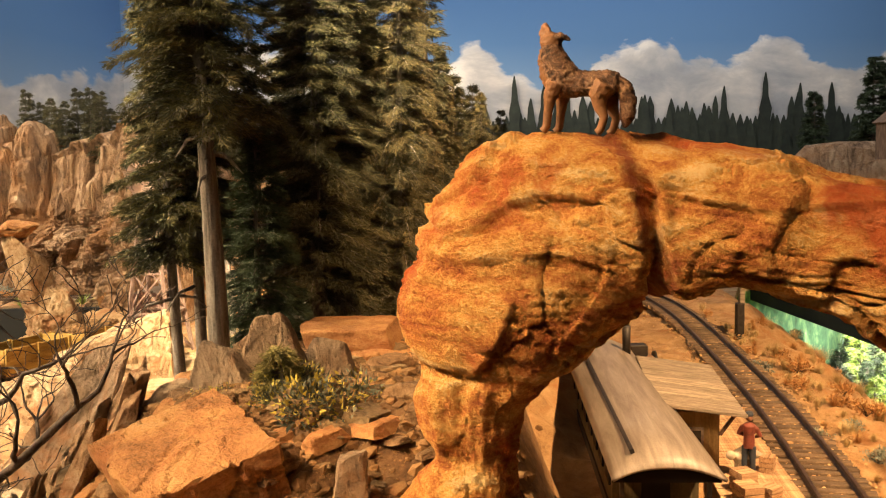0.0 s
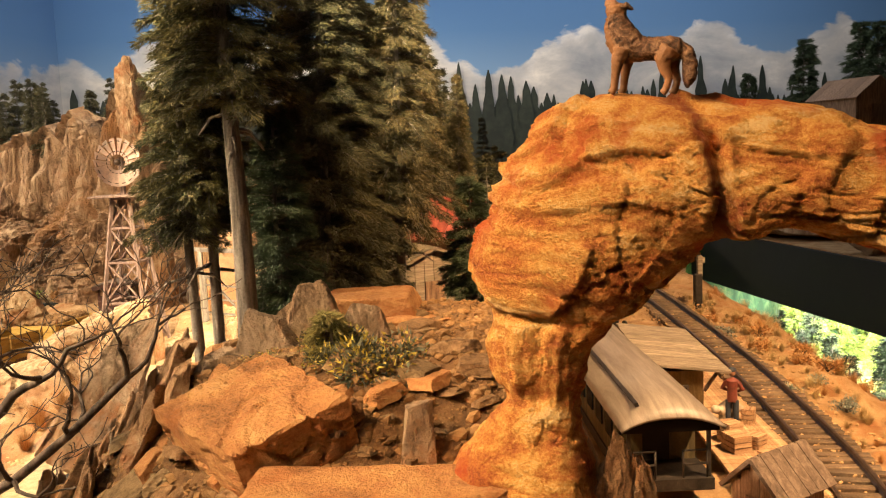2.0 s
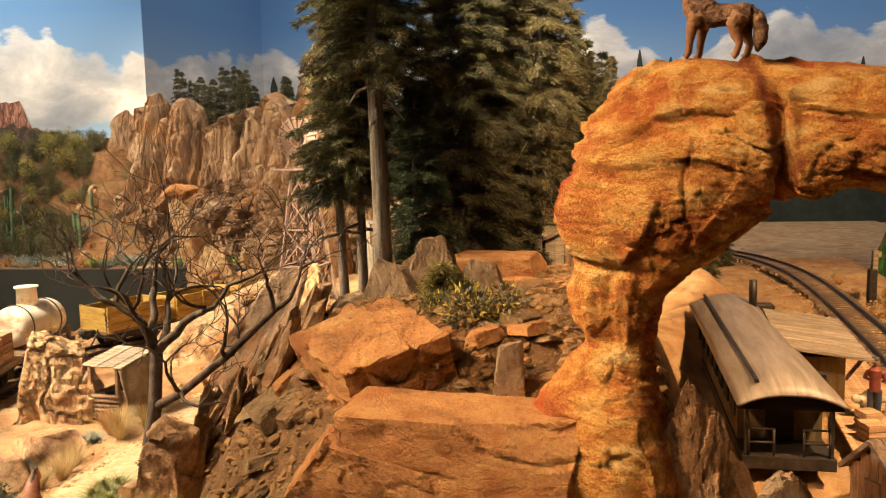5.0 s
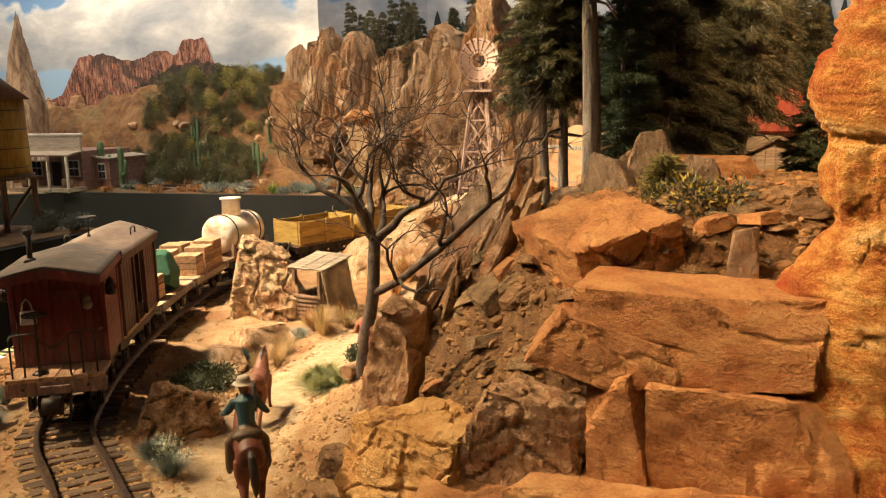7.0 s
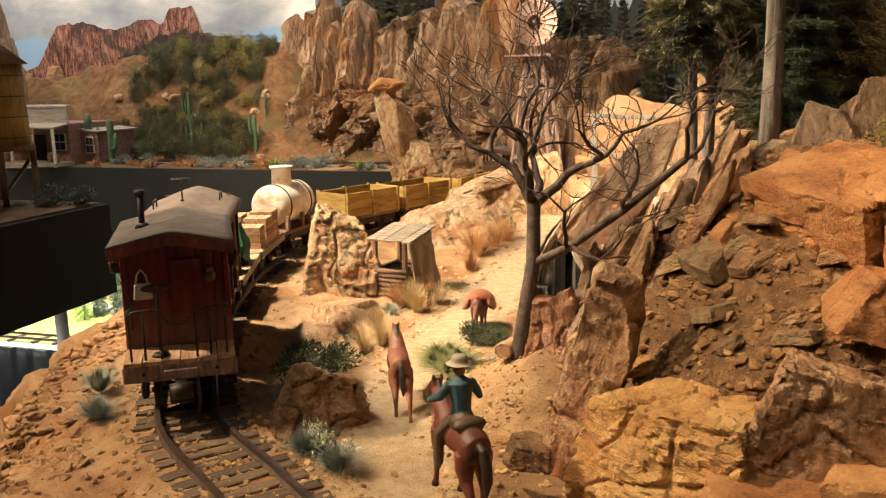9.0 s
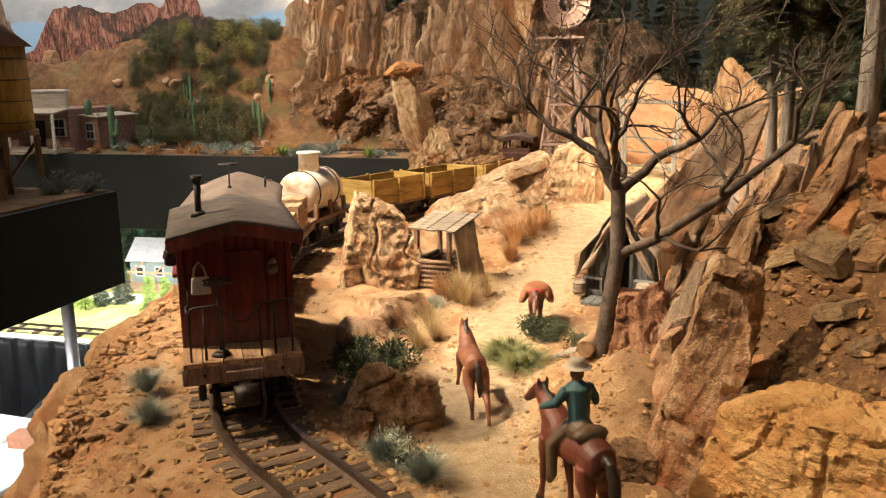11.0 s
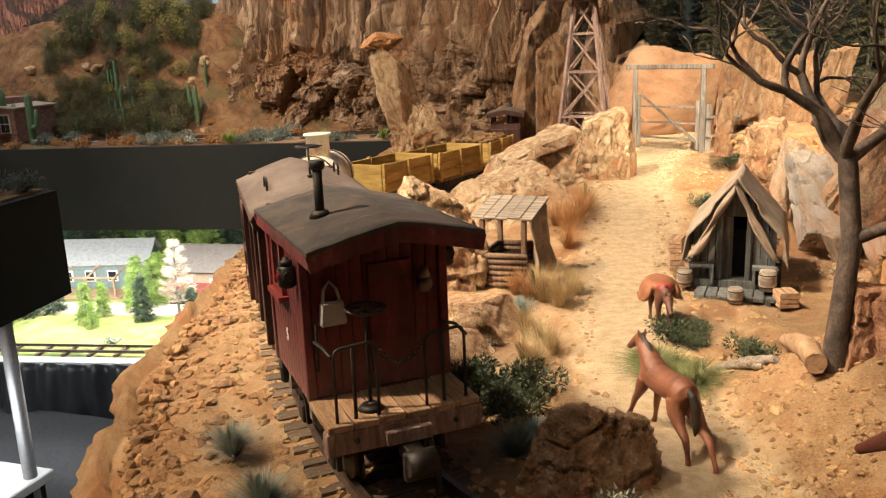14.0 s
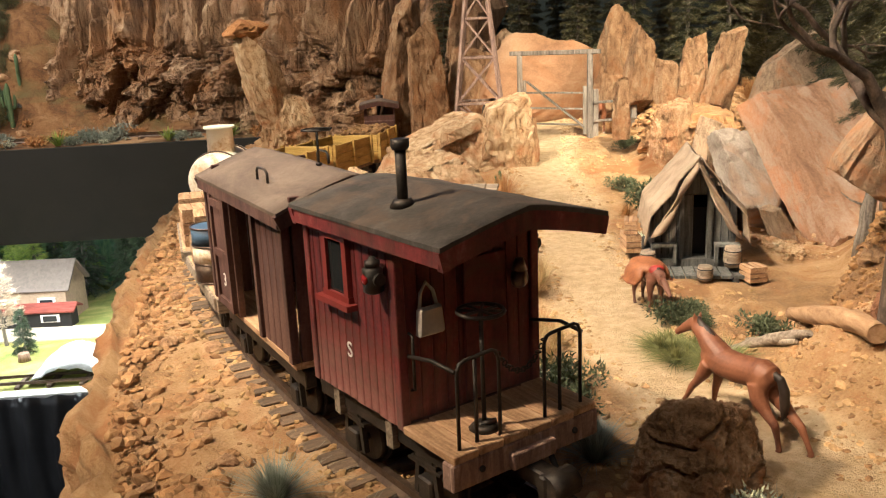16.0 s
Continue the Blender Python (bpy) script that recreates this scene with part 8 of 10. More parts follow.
for x, y, s in [(-0.56, 1.14, 1.0), (-0.535, 1.24, 1.0), (-0.575, 1.17, 0.9), (-0.56, 1.09, 0.8), (-0.60, 0.885, 0.8), (-0.615, 0.90, 0.7), (-0.58, 0.93, 0.7), (-0.55, 1.28, 0.7), (-0.40, 1.12, 0.5), (-0.27, 1.62, 0.9), (-0.2, 1.6, 0.9), (-0.07, 1.5, 1.0)]:
    put(RUST, x, y, None, s, x * 2500)
DESERT = bush("desert_bush", 5, (0.062, 0.055, 0.040), "shrub", "dark green twiggy desert bush", 1100, 0.0062)
use(DESERT, -0.605, 0.605, None, 0.72)
for x, y, s in [(-0.592, 0.638, 0.72), (-0.635, 0.655, 0.7), (-0.655, 0.675, 0.62), (-0.625, 0.62, 0.6), (-0.36, 1.14, 0.9), (-0.35, 1.05, 0.8), (-0.345, 1.20, 0.8), (-0.37, 1.24, 0.6), (-0.30, 1.46, 0.6), (-0.12, 1.24, 0.7), (-0.03, 1.16, 0.8), (-0.42, 0.70, 0.55)]:
    put(DESERT, x, y, None, s, x * 900)
GREEN = bush("green_bush", 6, (0.055, 0.05, 0.026), "shrub", "low green bush in front of the donkey", 1300, 0.005)
use(GREEN, -0.474, 0.752, None, 0.66)
put(GREEN, -0.460, 0.735, None, 0.45, 50)
put(GREEN, -0.452, 0.762, None, 0.45, 110)
MOSS = blade_tuft("green_tuft", 7, 520, 0.010, 0.9, 0.0004, "moss", "flat tuft of olive grass", 0.5)
use(MOSS, -0.478, 0.695)
for x, y in [(-0.492, 0.71), (-0.465, 0.672), (-0.482, 0.665), (-0.468, 0.655), (-0.495, 0.69), (-0.503, 0.700), (-0.488, 0.682), (-0.478, 0.650), (-0.500, 0.675)]:
    put(MOSS, x, y, None, 1.25, x * 5000)
CREAM = bush("white_flower_bush", 8, (0.030, 0.028, 0.016), "sage", "low bush with white green blossom", 420, 0.004, "blossom", 0.6)
use(CREAM, -0.512, 0.442)
for x, y, s in [(-0.535, 0.462, 0.9), (-0.632, 0.80, 0.6), (-0.42, 1.03, 0.7), (-0.405, 1.035, 0.7), (-0.605, 0.66, 0.4)]:
    put(CREAM, x, y, None, s, x * 800)
YELLOW = bush("flowering_sage_bush", 9, (0.088, 0.07, 0.055), "sagegreen", "grey green bush with yellow blossom on the crest", 4200, 0.0048, "gold", 0.22)
use(YELLOW, -0.100, 0.558, 1.214, 0.92)
sp = conifer("sage_spire", 0.062, 0.016, 0.03, 14, "sagegold", "spire-shaped yellow green shrub", whorls=18, per=6, trunk_r=0.0015, needle=0.006)
sp.matrix_world = pose(-0.117, 0.566, 1.218) @ Matrix.Scale(1.0, 4)
put(YELLOW, -0.168, 0.572, 1.232, 0.36, 40)
put(YELLOW, -0.112, 0.566, 1.232, 0.60, 130)


def saguaro(seed, h, label):
    rnd = random.Random(seed)
    ob = thing("cactus", Matrix(), label, "cactus", "saguaro cacti")

    def ribbed(name, pts, r):
        bm = bmesh.new()
        P = spline(pts, h / 24)
        n = len(P)
        tube(bm, P, [r * (0.85 if i == 0 else 1.0) if i < n - 3 else r * (0.92, 0.7, 0.3)[i - n + 3] for i in range(n)], 16)
        bm.verts.ensure_lookup_table()
        for i in range(n):
            for k in range(16):
                if k % 2:
                    v = bm.verts[i * 16 + k]
                    v.co = v.co.lerp(P[i], 0.22)
        part(name, bm, M["cactus"], ob)
    ribbed("stem", [(0, 0, -0.004), (0.001, 0, h * 0.5), (0, 0.001, h)], h * 0.072)
    for k in range(rnd.choice((1, 2, 2))):
        a = rnd.uniform(-0.5, 0.5) + (math.pi if k else 0)
        z = h * rnd.uniform(0.3, 0.45)
        u = Vector((math.cos(a), math.sin(a), 0)) * h * 0.20
        ribbed("arm", [(0, 0, z), (u.x * 0.8, u.y * 0.8, z + 0.01 * h), (u.x, u.y, z + 0.14 * h), (u.x, u.y, z + h * rnd.uniform(0.32, 0.45))], h * 0.05)
    return ob


CA = saguaro(1, 0.19, "tall green saguaro cactus with raised arms")
use(CA, -2.36, 2.56, 1.012)
CB = saguaro(2, 0.17, "green saguaro cactus with one arm")
use(CB, -2.26, 2.55, 1.012)
CS = saguaro(3, 0.030, "tiny ribbed cactus beside the shed")
use(CS, -0.598, 0.892)
CT = saguaro(6, 0.032, "tiny ribbed cactus on the rock bank")
use(CT, -0.535, 1.28)


def far_z(x, y):
    v = (y - 2.462) / 0.66
    bank = 0.40 * smooth01((v - 0.40) / 0.55) * (1 - 0.75 * smooth01((x + 1.8) / 0.3)) * (0.75 + 0.25 * smooth01((x + 2.9) / 0.4))
    return 1.012 + bank + 0.012 * fbm(Vector((x * 8, y * 8, 0.5)), 4) * smooth01(v * 6) + 0.03 * fbm(Vector((x * 5, y * 5, 2.5)), 4) * smooth01((v - 0.4) * 3)


rf = random.Random(31)
for k in range(17):
    x, y = rf.uniform(-2.20, -1.78), rf.uniform(2.68, 2.88)
    c = copy_thing(rf.choice((CA, CB)), pose(x, y, far_z(x, y), 0, 0, rf.uniform(0, 360)))
    s = rf.uniform(0.42, 0.8)
    c.scale = (s * 0.75, s * 0.75, s)
HILL = bush("hill_bush", 41, (0.13, 0.12, 0.16), "olive", "dark olive green bush on the far bank", 2400, 0.0080)
use(HILL, -2.30, 2.98, far_z(-2.30, 2.98))
for k in range(190):
    x = rf.uniform(-2.44, -1.84)
    y = 2.72 + 0.38 * rf.random() ** 1.2
    c = copy_thing(HILL, pose(x, y, far_z(x, y) - 0.01, 0, 0, rf.uniform(0, 360)))
    s = rf.uniform(0.24, 0.56)
    c.scale = (s * 0.85, s * 0.85, s * 1.25)
AUT = bush("yellow_bush", 42, (0.12, 0.11, 0.16), "olive", "yellow green bush on the far bank", 2400, 0.0075, "gold", 0.42)
use(AUT, -2.03, 3.0, far_z(-2.03, 3.0), 0.7)
for x, y, s in [(-2.1, 2.95, 0.6), (-1.95, 2.96, 0.7), (-2.22, 3.03, 0.6), (-2.0, 2.85, 0.5), (-2.05, 2.80, 0.45), (-1.98, 3.04, 0.6), (-2.15, 2.86, 0.45), (-2.30, 2.98, 0.4), (-1.90, 2.90, 0.4), (-2.06, 2.90, 0.5), (-2.25, 2.88, 0.35), (-2.38, 2.95, 0.4), (-1.93, 3.02, 0.55)]:
    put(AUT, x, y, far_z(x, y), s, x * 500)
LOWR = bush("rust_bush", 43, (0.06, 0.05, 0.03), "rust_grass", "low orange desert bush along the far line", 420, 0.008)
LOWG = bush("grey_bush", 44, (0.06, 0.05, 0.035), "sage", "low grey green desert bush along the far line", 420, 0.008)
LOWW = bush("pale_bush", 45, (0.035, 0.03, 0.02), "sage", "low bush with pale blossom along the far line", 260, 0.006, "blossom", 0.6)
use(LOWR, -1.9, 2.50, 1.014)
use(LOWG, -1.8, 2.52, 1.014)
use(LOWW, -1.7, 2.49, 1.014)
for k in range(70):
    x, y = rf.uniform(-2.45, -1.0), 2.475 + 0.22 * rf.random() ** 1.6
    if 2.555 < y < 2.64:
        continue
    put(rf.choice((LOWR, LOWR, LOWG, LOWW, LOWG)), x, y, far_z(x, y) - 0.002, rf.uniform(0.6, 1.15), rf.uniform(0, 360))
for k in range(30):
    x, y = rf.uniform(-2.3, -1.75), rf.uniform(2.66, 2.85)
    put(rf.choice((LOWG, LOWG, LOWR, HILL)), x, y, far_z(x, y) - 0.002, rf.uniform(0.4, 0.9), rf.uniform(0, 360))
AGAVE = blade_tuft("agave", 11, 60, 0.045, 0.8, 0.0022, "lime", "bright green spiky agave on the shelf edge", 0.15)
use(AGAVE, -1.565, 2.475, 1.014)
put(AGAVE, -1.27, 2.475, 1.014, 0.9, 70)
put(AGAVE, -1.10, 2.50, 1.014, 0.8, 30)
for k in range(26):
    x, y = rf.uniform(-2.6, -1.72), rf.uniform(2.70, 2.95)
    s = rf.uniform(0.02, 0.06)
    rock("bank_stone", (x, y, far_z(x, y) + s * 0.1), (s, s * 0.8, s * 0.6), 1200 + k, "boulder", "weathered stone on the far bank", (0, 0, rf.uniform(0, 360)), "stones on the far bank", sub=3, cuts=8, rough=0.08)
PALEB = bush("bare_bush", 47, (0.12, 0.10, 0.13), "straw", "pale leafless bush on the far bank", 60, 0.006)
use(PALEB, -1.86, 2.74, far_z(-1.86, 2.74))
put(PALEB, -1.90, 2.80, far_z(-1.90, 2.80), 0.9, 80)
CLUMP = bush("shelf_bush", 46, (0.075, 0.06, 0.05), "sage", "grey green bush on the side shelf", 700, 0.009)
use(CLUMP, -1.752, 1.635, 1.009)
put(CLUMP, -1.69, 1.662, 1.009, 0.85, 60)
put(CLUMP, -1.745, 1.60, 1.009, 0.6, 10)
put(LOWG, -1.72, 1.67, 1.009, 0.9, 10)
# east side of the station track
TRACK_E_Y = [(0.62, 0.35), (0.845, 0.41), (1.275, 0.48), (1.91, 0.537)]
for x, y, s, ob in [(0.485, 1.058, 0.45, LOWG), (0.545, 1.10, 0.45, LOWG), (0.56, 1.30, 0.6, LOWR), (0.60, 1.40, 0.7, LOWR), (0.585, 1.22, 0.6, LOWR), (0.54, 1.42, 0.6, LOWG), (0.62, 1.28, 0.6, LOWR), (0.52, 0.98, 0.5, LOWG), (0.53, 1.0, 0.4, LOWW), (0.59, 1.15, 0.6, LOWR), (0.61, 1.5, 0.6, LOWR)]:
    put(ob, x, y, None, s, x * 4000)
for k in range(150):
    y = rf.uniform(0.80, 1.80)
    x = lerp_table(TRACK_E_Y, y) + 0.045 + 0.12 * rf.random() ** 0.7
    if x < lerp_table(EDGE_E, y):
        put(rf.choice((RUST, STRAW, STRAW)), x, y, ground_z(x, y) - 0.001, rf.uniform(0.22, 0.42), rf.uniform(0, 360))
for k in range(46):
    x = rf.uniform(0.60, 0.90)
    y = rf.uniform(0.85, 2.0)
    xe = lerp_table(EDGE_E, y)
    kk = max(0.0, (x - xe) / 0.34)
    put(rf.choice((RUST, STRAW, STRAW, LOWR)), x, y, ground_z(min(x, xe), y) - 0.26 * min(1, kk) ** 1.3, rf.uniform(0.4, 0.75), rf.uniform(0, 360))

# loose stones: ballast, rubble slope, gravel bank
rs = random.Random(77)
spots = []
for i in range(0, len(LINE) - 40):
    p = LINE[i]
    d = (LINE[i + 3] - p).normalized()
    for _ in range(15):
        o = rs.gauss(0, 0.034)
        x, y = p.x + d.y * o, p.y - d.x * o
        spots.append((x, y, ground_z(x, y) + 0.0004, 0.0010 + 0.0034 * rs.random() ** 2))
rand_stones("ballast", spots, "ballaststone", None, 1, "loose ochre ballast stones along the track")
spots = []
for _ in range(9500):
    y = rs.uniform(0.34, 1.5)
    xw = lerp_table(EDGE_W, y)
    x = xw + 0.008 + abs(rs.gauss(0, 0.06))
    spots.append((x, y, ground_z(x, y) - 0.001, 0.0008 + 0.0062 * rs.random() ** 8))
rand_stones("edge_gravel", spots, "bankgravel", None, 2, "ochre gravel on the table edge")
spots = []
for _ in range(24000):
    y = rs.uniform(0.40, 0.78)
    x = lerp_table(HILL_FOOT, y) + 0.38 * rs.random()
    if x > 0.05:
        continue
    spots.append((x, y, ground_z(x, y) - 0.0005, 0.0007 + 0.0052 * rs.random() ** 6))
litter = []
for _ in range(1500):
    x, y = rs.gauss(-0.405, 0.030), rs.uniform(0.47, 0.74)
    litter.append((x, y, ground_z(x, y), 0.0005 + 0.0026 * rs.random() ** 4))
rand_stones("trail_litter", litter, "bankgravel", None, 4, "brown chips and litter beside the trail")
rand_stones("slope_rubble", spots, "rubble", None, 3, "brown rubble scattered over the slope")
spots = []
for _ in range(9000):
    y = 0.36 + 1.5 * rs.random() ** 1.5
    x = lerp_table(PATH_LINE, y) + rs.choice((-1, 1)) * (0.028 + abs(rs.gauss(0, 0.06)))
    spots.append((x, y, ground_z(x, y) - 0.0004, 0.0007 + 0.0040 * rs.random() ** 5))
rand_stones("trail_pebbles", spots, "gravel", None, 4, "small pebbles beside the trail")
spots = []
for _ in range(1500):
    y = rs.uniform(0.86, 1.8)
    x = lerp_table(HILL_FOOT, y) + 0.02 + 0.3 * rs.random()
    spots.append((x, y, ground_z(x, y), 0.0015 + 0.009 * rs.random() ** 3))
rand_stones("hill_rubble", spots, "rubble", None, 5, "orange rubble behind the tent")
spots = []
for i in range(0, len(LINE_E) - 5):
    p = LINE_E[i]
    d = (LINE_E[i + 3] - p).normalized()
    for _ in range(5):
        o = rs.gauss(0, 0.04)
        x, y = p.x + d.y * o, p.y - d.x * o
        spots.append((x, y, 1.0405 + 0.012 * (y - 0.7), rs.uniform(0.0014, 0.0034)))
rand_stones("station_ballast", spots, "gravel", None, 6, "loose ochre ballast along the station track")
# separate flat stones lying on the slope
for k in range(210):
    y = rs.uniform(0.42, 0.74)
    x = lerp_table(HILL_FOOT, y) + 0.02 + rs.uniform(0.0, 0.33)
    if x > 0.02:
        continue
    s = 0.009 + 0.030 * rs.random() ** 2.2
    lean = -28 * smooth01((lerp_table(HILL_FOOT, y) + 0.20 - x) / 0.1)
    shard("loose_stone", (x, y, ground_z(x, y) + 0.001), (s, s * rs.uniform(0.5, 0.9), s * rs.uniform(0.16, 0.45)), 500 + k, ("brownstone", "rubblestone", "slab", "brownstone", "rubblestone")[k % 5], "angular loose stone on the rubble slope", (rs.uniform(-14, 14), lean + rs.uniform(-14, 14), rs.uniform(-60, 60)), "loose slope stones", rough=0.06, n=7, chip=8)
for k in range(46):
    y = rs.uniform(0.42, 1.1)
    x = lerp_table(EDGE_W, y) + rs.uniform(0.02, 0.08)
    s = 0.008 + 0.016 * rs.random() ** 2
    rock("loose_stone", (x, y, ground_z(x, y) + 0.001), (s, s * 0.75, s * 0.4), 560 + k, "boulder", "flat ochre stone on the table edge", (0, 0, rs.uniform(0, 360)), "edge stones", sub=3, square=0.5, cuts=8, rough=0.06)

# ---- plain figurines ----
def hide(name, base, dark):
    return surf(name, [(0.3, dark), (0.55, base), (0.8, tuple(min(1, c * 1.3) for c in base))], scale=50, fine=500, rough=0.55, bump=0.15)


BAY = hide("bay_figurine_paint", (0.23, 0.088, 0.042), (0.12, 0.04, 0.02))
DARKB = hide("dark_brown_paint", (0.035, 0.022, 0.016), (0.015, 0.01, 0.008))
LEATHER = hide("leather_paint", (0.10, 0.065, 0.035), (0.05, 0.03, 0.016))
TEAL = hide("teal_shirt_paint", (0.045, 0.115, 0.135), (0.018, 0.055, 0.07))
CREAMP = hide("cream_hat_paint", (0.46, 0.40, 0.31), (0.28, 0.23, 0.17))
PACK = hide("rust_brown_pack", (0.30, 0.115, 0.045), (0.16, 0.055, 0.024))
REDP = hide("red_blanket_paint", (0.38, 0.04, 0.03), (0.2, 0.02, 0.02))
WOLFC = surf("brown_grey_figurine_coat", [(0.34, (0.03, 0.015, 0.009)), (0.5, (0.15, 0.075, 0.04)), (0.68, (0.36, 0.22, 0.13))], scale=190, fine=600, rough=0.6, bump=1.0, bump_size=0.0015)
WOLFL = hide("tan_figurine_coat", (0.28, 0.14, 0.065), (0.15, 0.07, 0.03))
SKINP = hide("painted_clay", (0.30, 0.15, 0.09), (0.2, 0.1, 0.06))


def fused(bm, voxel, soft=2):
    """Melts overlapping forms into one skin; each patch keeps the colour of the form below it."""
    me = bpy.data.meshes.new("form")
    bm.to_mesh(me)
    top = max((f.material_index for f in bm.faces), default=0)
    for k in range(top + 1):
        me.materials.append(M["dark"])
    tmp = new("form", me)
    tmp.modifiers.new("skin", "REMESH").mode = "VOXEL"
    tmp.modifiers["skin"].voxel_size = voxel
    skin = bpy.data.meshes.new_from_object(tmp.evaluated_get(bpy.context.evaluated_depsgraph_get()))
    tree = BVHTree.FromBMesh(bm)
    bm.faces.ensure_lookup_table()
    out = bmesh.new()
    out.from_mesh(skin)
    for _ in range(soft):
        bmesh.ops.smooth_vert(out, verts=out.verts[:], factor=0.5, use_axis_x=True, use_axis_y=True, use_axis_z=True)
    for f in out.faces:
        hit = tree.find_nearest(f.calc_center_median())
        f.material_index = bm.faces[hit[2]].material_index
        f.smooth = True
    bpy.data.objects.remove(tmp)
    bm.free()
    return out


def horse_mesh(bm, s=1.0, stride=0.0, head_up=0.5, mats=(0, 1), gait=(1, -1, -1, 1)):
    """A horse form, nose towards +y, hooves at z = 0: deep chest, tucked flank, round rump, jointed legs, mane and tail."""
    a, d = mats
    P = lambda x, y, z: (x * s, y * s, z * s)
    T = lambda pts, rad, seg, m: tube(bm, [P(*p) for p in pts], [r * s for r in rad], seg, True, m)
    T([(0, -0.0335, 0.0475), (0, -0.030, 0.0488), (0, -0.024, 0.0495), (0, -0.014, 0.0478), (0, -0.002, 0.0462), (0, 0.010, 0.0462), (0, 0.020, 0.0474), (0, 0.027, 0.0485), (0, 0.0305, 0.0490)],
      [0.003, 0.0086, 0.0104, 0.0102, 0.0104, 0.0108, 0.0100, 0.0074, 0.003], 18, a)
    for sx in (-1, 1):
        ball(bm, P(sx * 0.0042, -0.0245, 0.0470), 0.0090 * s, (0.72, 1.0, 1.12), 2, a)
        ball(bm, P(sx * 0.0042, 0.0205, 0.0455), 0.0078 * s, (0.70, 0.95, 1.25), 2, a)
    hy, hz = 0.042, 0.062 + 0.016 * head_up
    T([(0, 0.015, 0.0500), (0, 0.0245, 0.0545 + 0.003 * head_up), (0, 0.033, 0.0595 + 0.008 * head_up), (0, hy - 0.004, hz - 0.004), (0, hy - 0.001, hz)], [0.0092, 0.0082, 0.0060, 0.0047, 0.0036], 14, a)
    T([(0, hy - 0.005, hz + 0.001), (0, hy + 0.001, hz - 0.0015), (0, hy + 0.008, hz - 0.0065), (0, hy + 0.014, hz - 0.0110), (0, hy + 0.0175, hz - 0.0135)], [0.0034, 0.0045, 0.0036, 0.0027, 0.0024], 12, a)
    ball(bm, P(0, hy + 0.001, hz - 0.0045), 0.0036 * s, (0.8, 1.2, 0.9), 2, a)
    for sx in (-1, 1):
        T([(sx * 0.0022, hy - 0.003, hz + 0.002), (sx * 0.0028, hy - 0.0035, hz + 0.0048), (sx * 0.0030, hy - 0.003, hz + 0.0082)], [0.0013, 0.0016, 0.0005], 7, a)
    T([(0, hy - 0.0035, hz + 0.0045), (0, hy - 0.0090, hz - 0.0005), (0, 0.0275, 0.0635 + 0.005 * head_up), (0, 0.0175, 0.0580)], [0.0014, 0.0022, 0.0024, 0.0014], 8, d)
    for sx, y0, k in ((-1, 0.020, gait[0]), (1, 0.020, gait[1]), (-1, -0.0245, gait[2]), (1, -0.0245, gait[3])):
        f = stride * k
        x = sx * 0.0064
        if y0 < 0:
            leg = [(x * 0.9, y0 + 0.001, 0.0445), (x, y0 + f * 0.005 + 0.002, 0.0345), (x, y0 + f * 0.011 + 0.0005, 0.0270), (x, y0 + f * 0.015 - 0.0040, 0.0205), (x, y0 + f * 0.019 - 0.0035, 0.0110), (x, y0 + f * 0.022 - 0.0025, 0.0050), (x, y0 + f * 0.0225 - 0.001, 0.0028)]
            rad = [0.0068, 0.0062, 0.0040, 0.0029, 0.0019, 0.0021, 0.0021]
        else:
            leg = [(x * 0.9, y0, 0.0440), (x, y0 + f * 0.004, 0.0350), (x, y0 + f * 0.009, 0.0270), (x, y0 + f * 0.014, 0.0205), (x, y0 + f * 0.019 - 0.0005, 0.0110), (x, y0 + f * 0.022, 0.0050), (x, y0 + f * 0.0225 + 0.001, 0.0028)]
            rad = [0.0060, 0.0050, 0.0033, 0.0027, 0.0018, 0.0021, 0.0021]
        T(leg, rad, 10, a)
        e = leg[-1]
        T([(x, e[1], 0.0036), (x, e[1] + 0.0006, 0.0016), (x, e[1] + 0.0010, 0.0)], [0.0022, 0.0028, 0.0030], 10, d)
    T([(0, -0.0320, 0.0530), (0, -0.0375, 0.0510), (0.0008, -0.0405, 0.0430), (0.0012, -0.0410, 0.0330), (0.001, -0.0400, 0.0220)], [0.0018, 0.0029, 0.0036, 0.0034, 0.0008], 10, d)


def figure_on(name, x, y, z, turn, bm, mats, label, category):
    ob = part(name, fused(bm, 0.00075, 2), mats)
    ob.matrix_world = pose(x, y, z, 0, 0, turn)
    return tagged(ob, label, category)


bm = bmesh.new()
horse_mesh(bm, 0.87, 1.1, 0.35, gait=(1.0, 0.3, -0.75, -1.35))
figure_on("colt_figurine", -0.501, 0.572, 1.018, 22, bm, [BAY, DARKB], "bay brown colt figurine trotting on the trail", "horse figurine")
bm = bmesh.new()
horse_mesh(bm, 0.72, 0.1, -0.9, (0, 1))
ball(bm, (0, -0.004, 0.0400), 0.0150, (0.90, 1.40, 0.42), 3, 2)
ball(bm, (-0.0125, -0.004, 0.0345), 0.0110, (0.42, 1.55, 0.85), 3, 2, (0, 18, 0))
ball(bm, (0.0125, -0.003, 0.0335), 0.0110, (0.42, 1.45, 0.90), 3, 2, (0, -18, 0))
tube(bm, [(-0.017, -0.018, 0.0285), (-0.0178, -0.003, 0.0275), (-0.0168, 0.012, 0.0290)], [0.0012, 0.0018, 0.0012], 8, True, 2)
tube(bm, [(0.017, -0.017, 0.0275), (0.0178, -0.003, 0.0265), (0.0168, 0.011, 0.0280)], [0.0012, 0.0018, 0.0012], 8, True, 2)
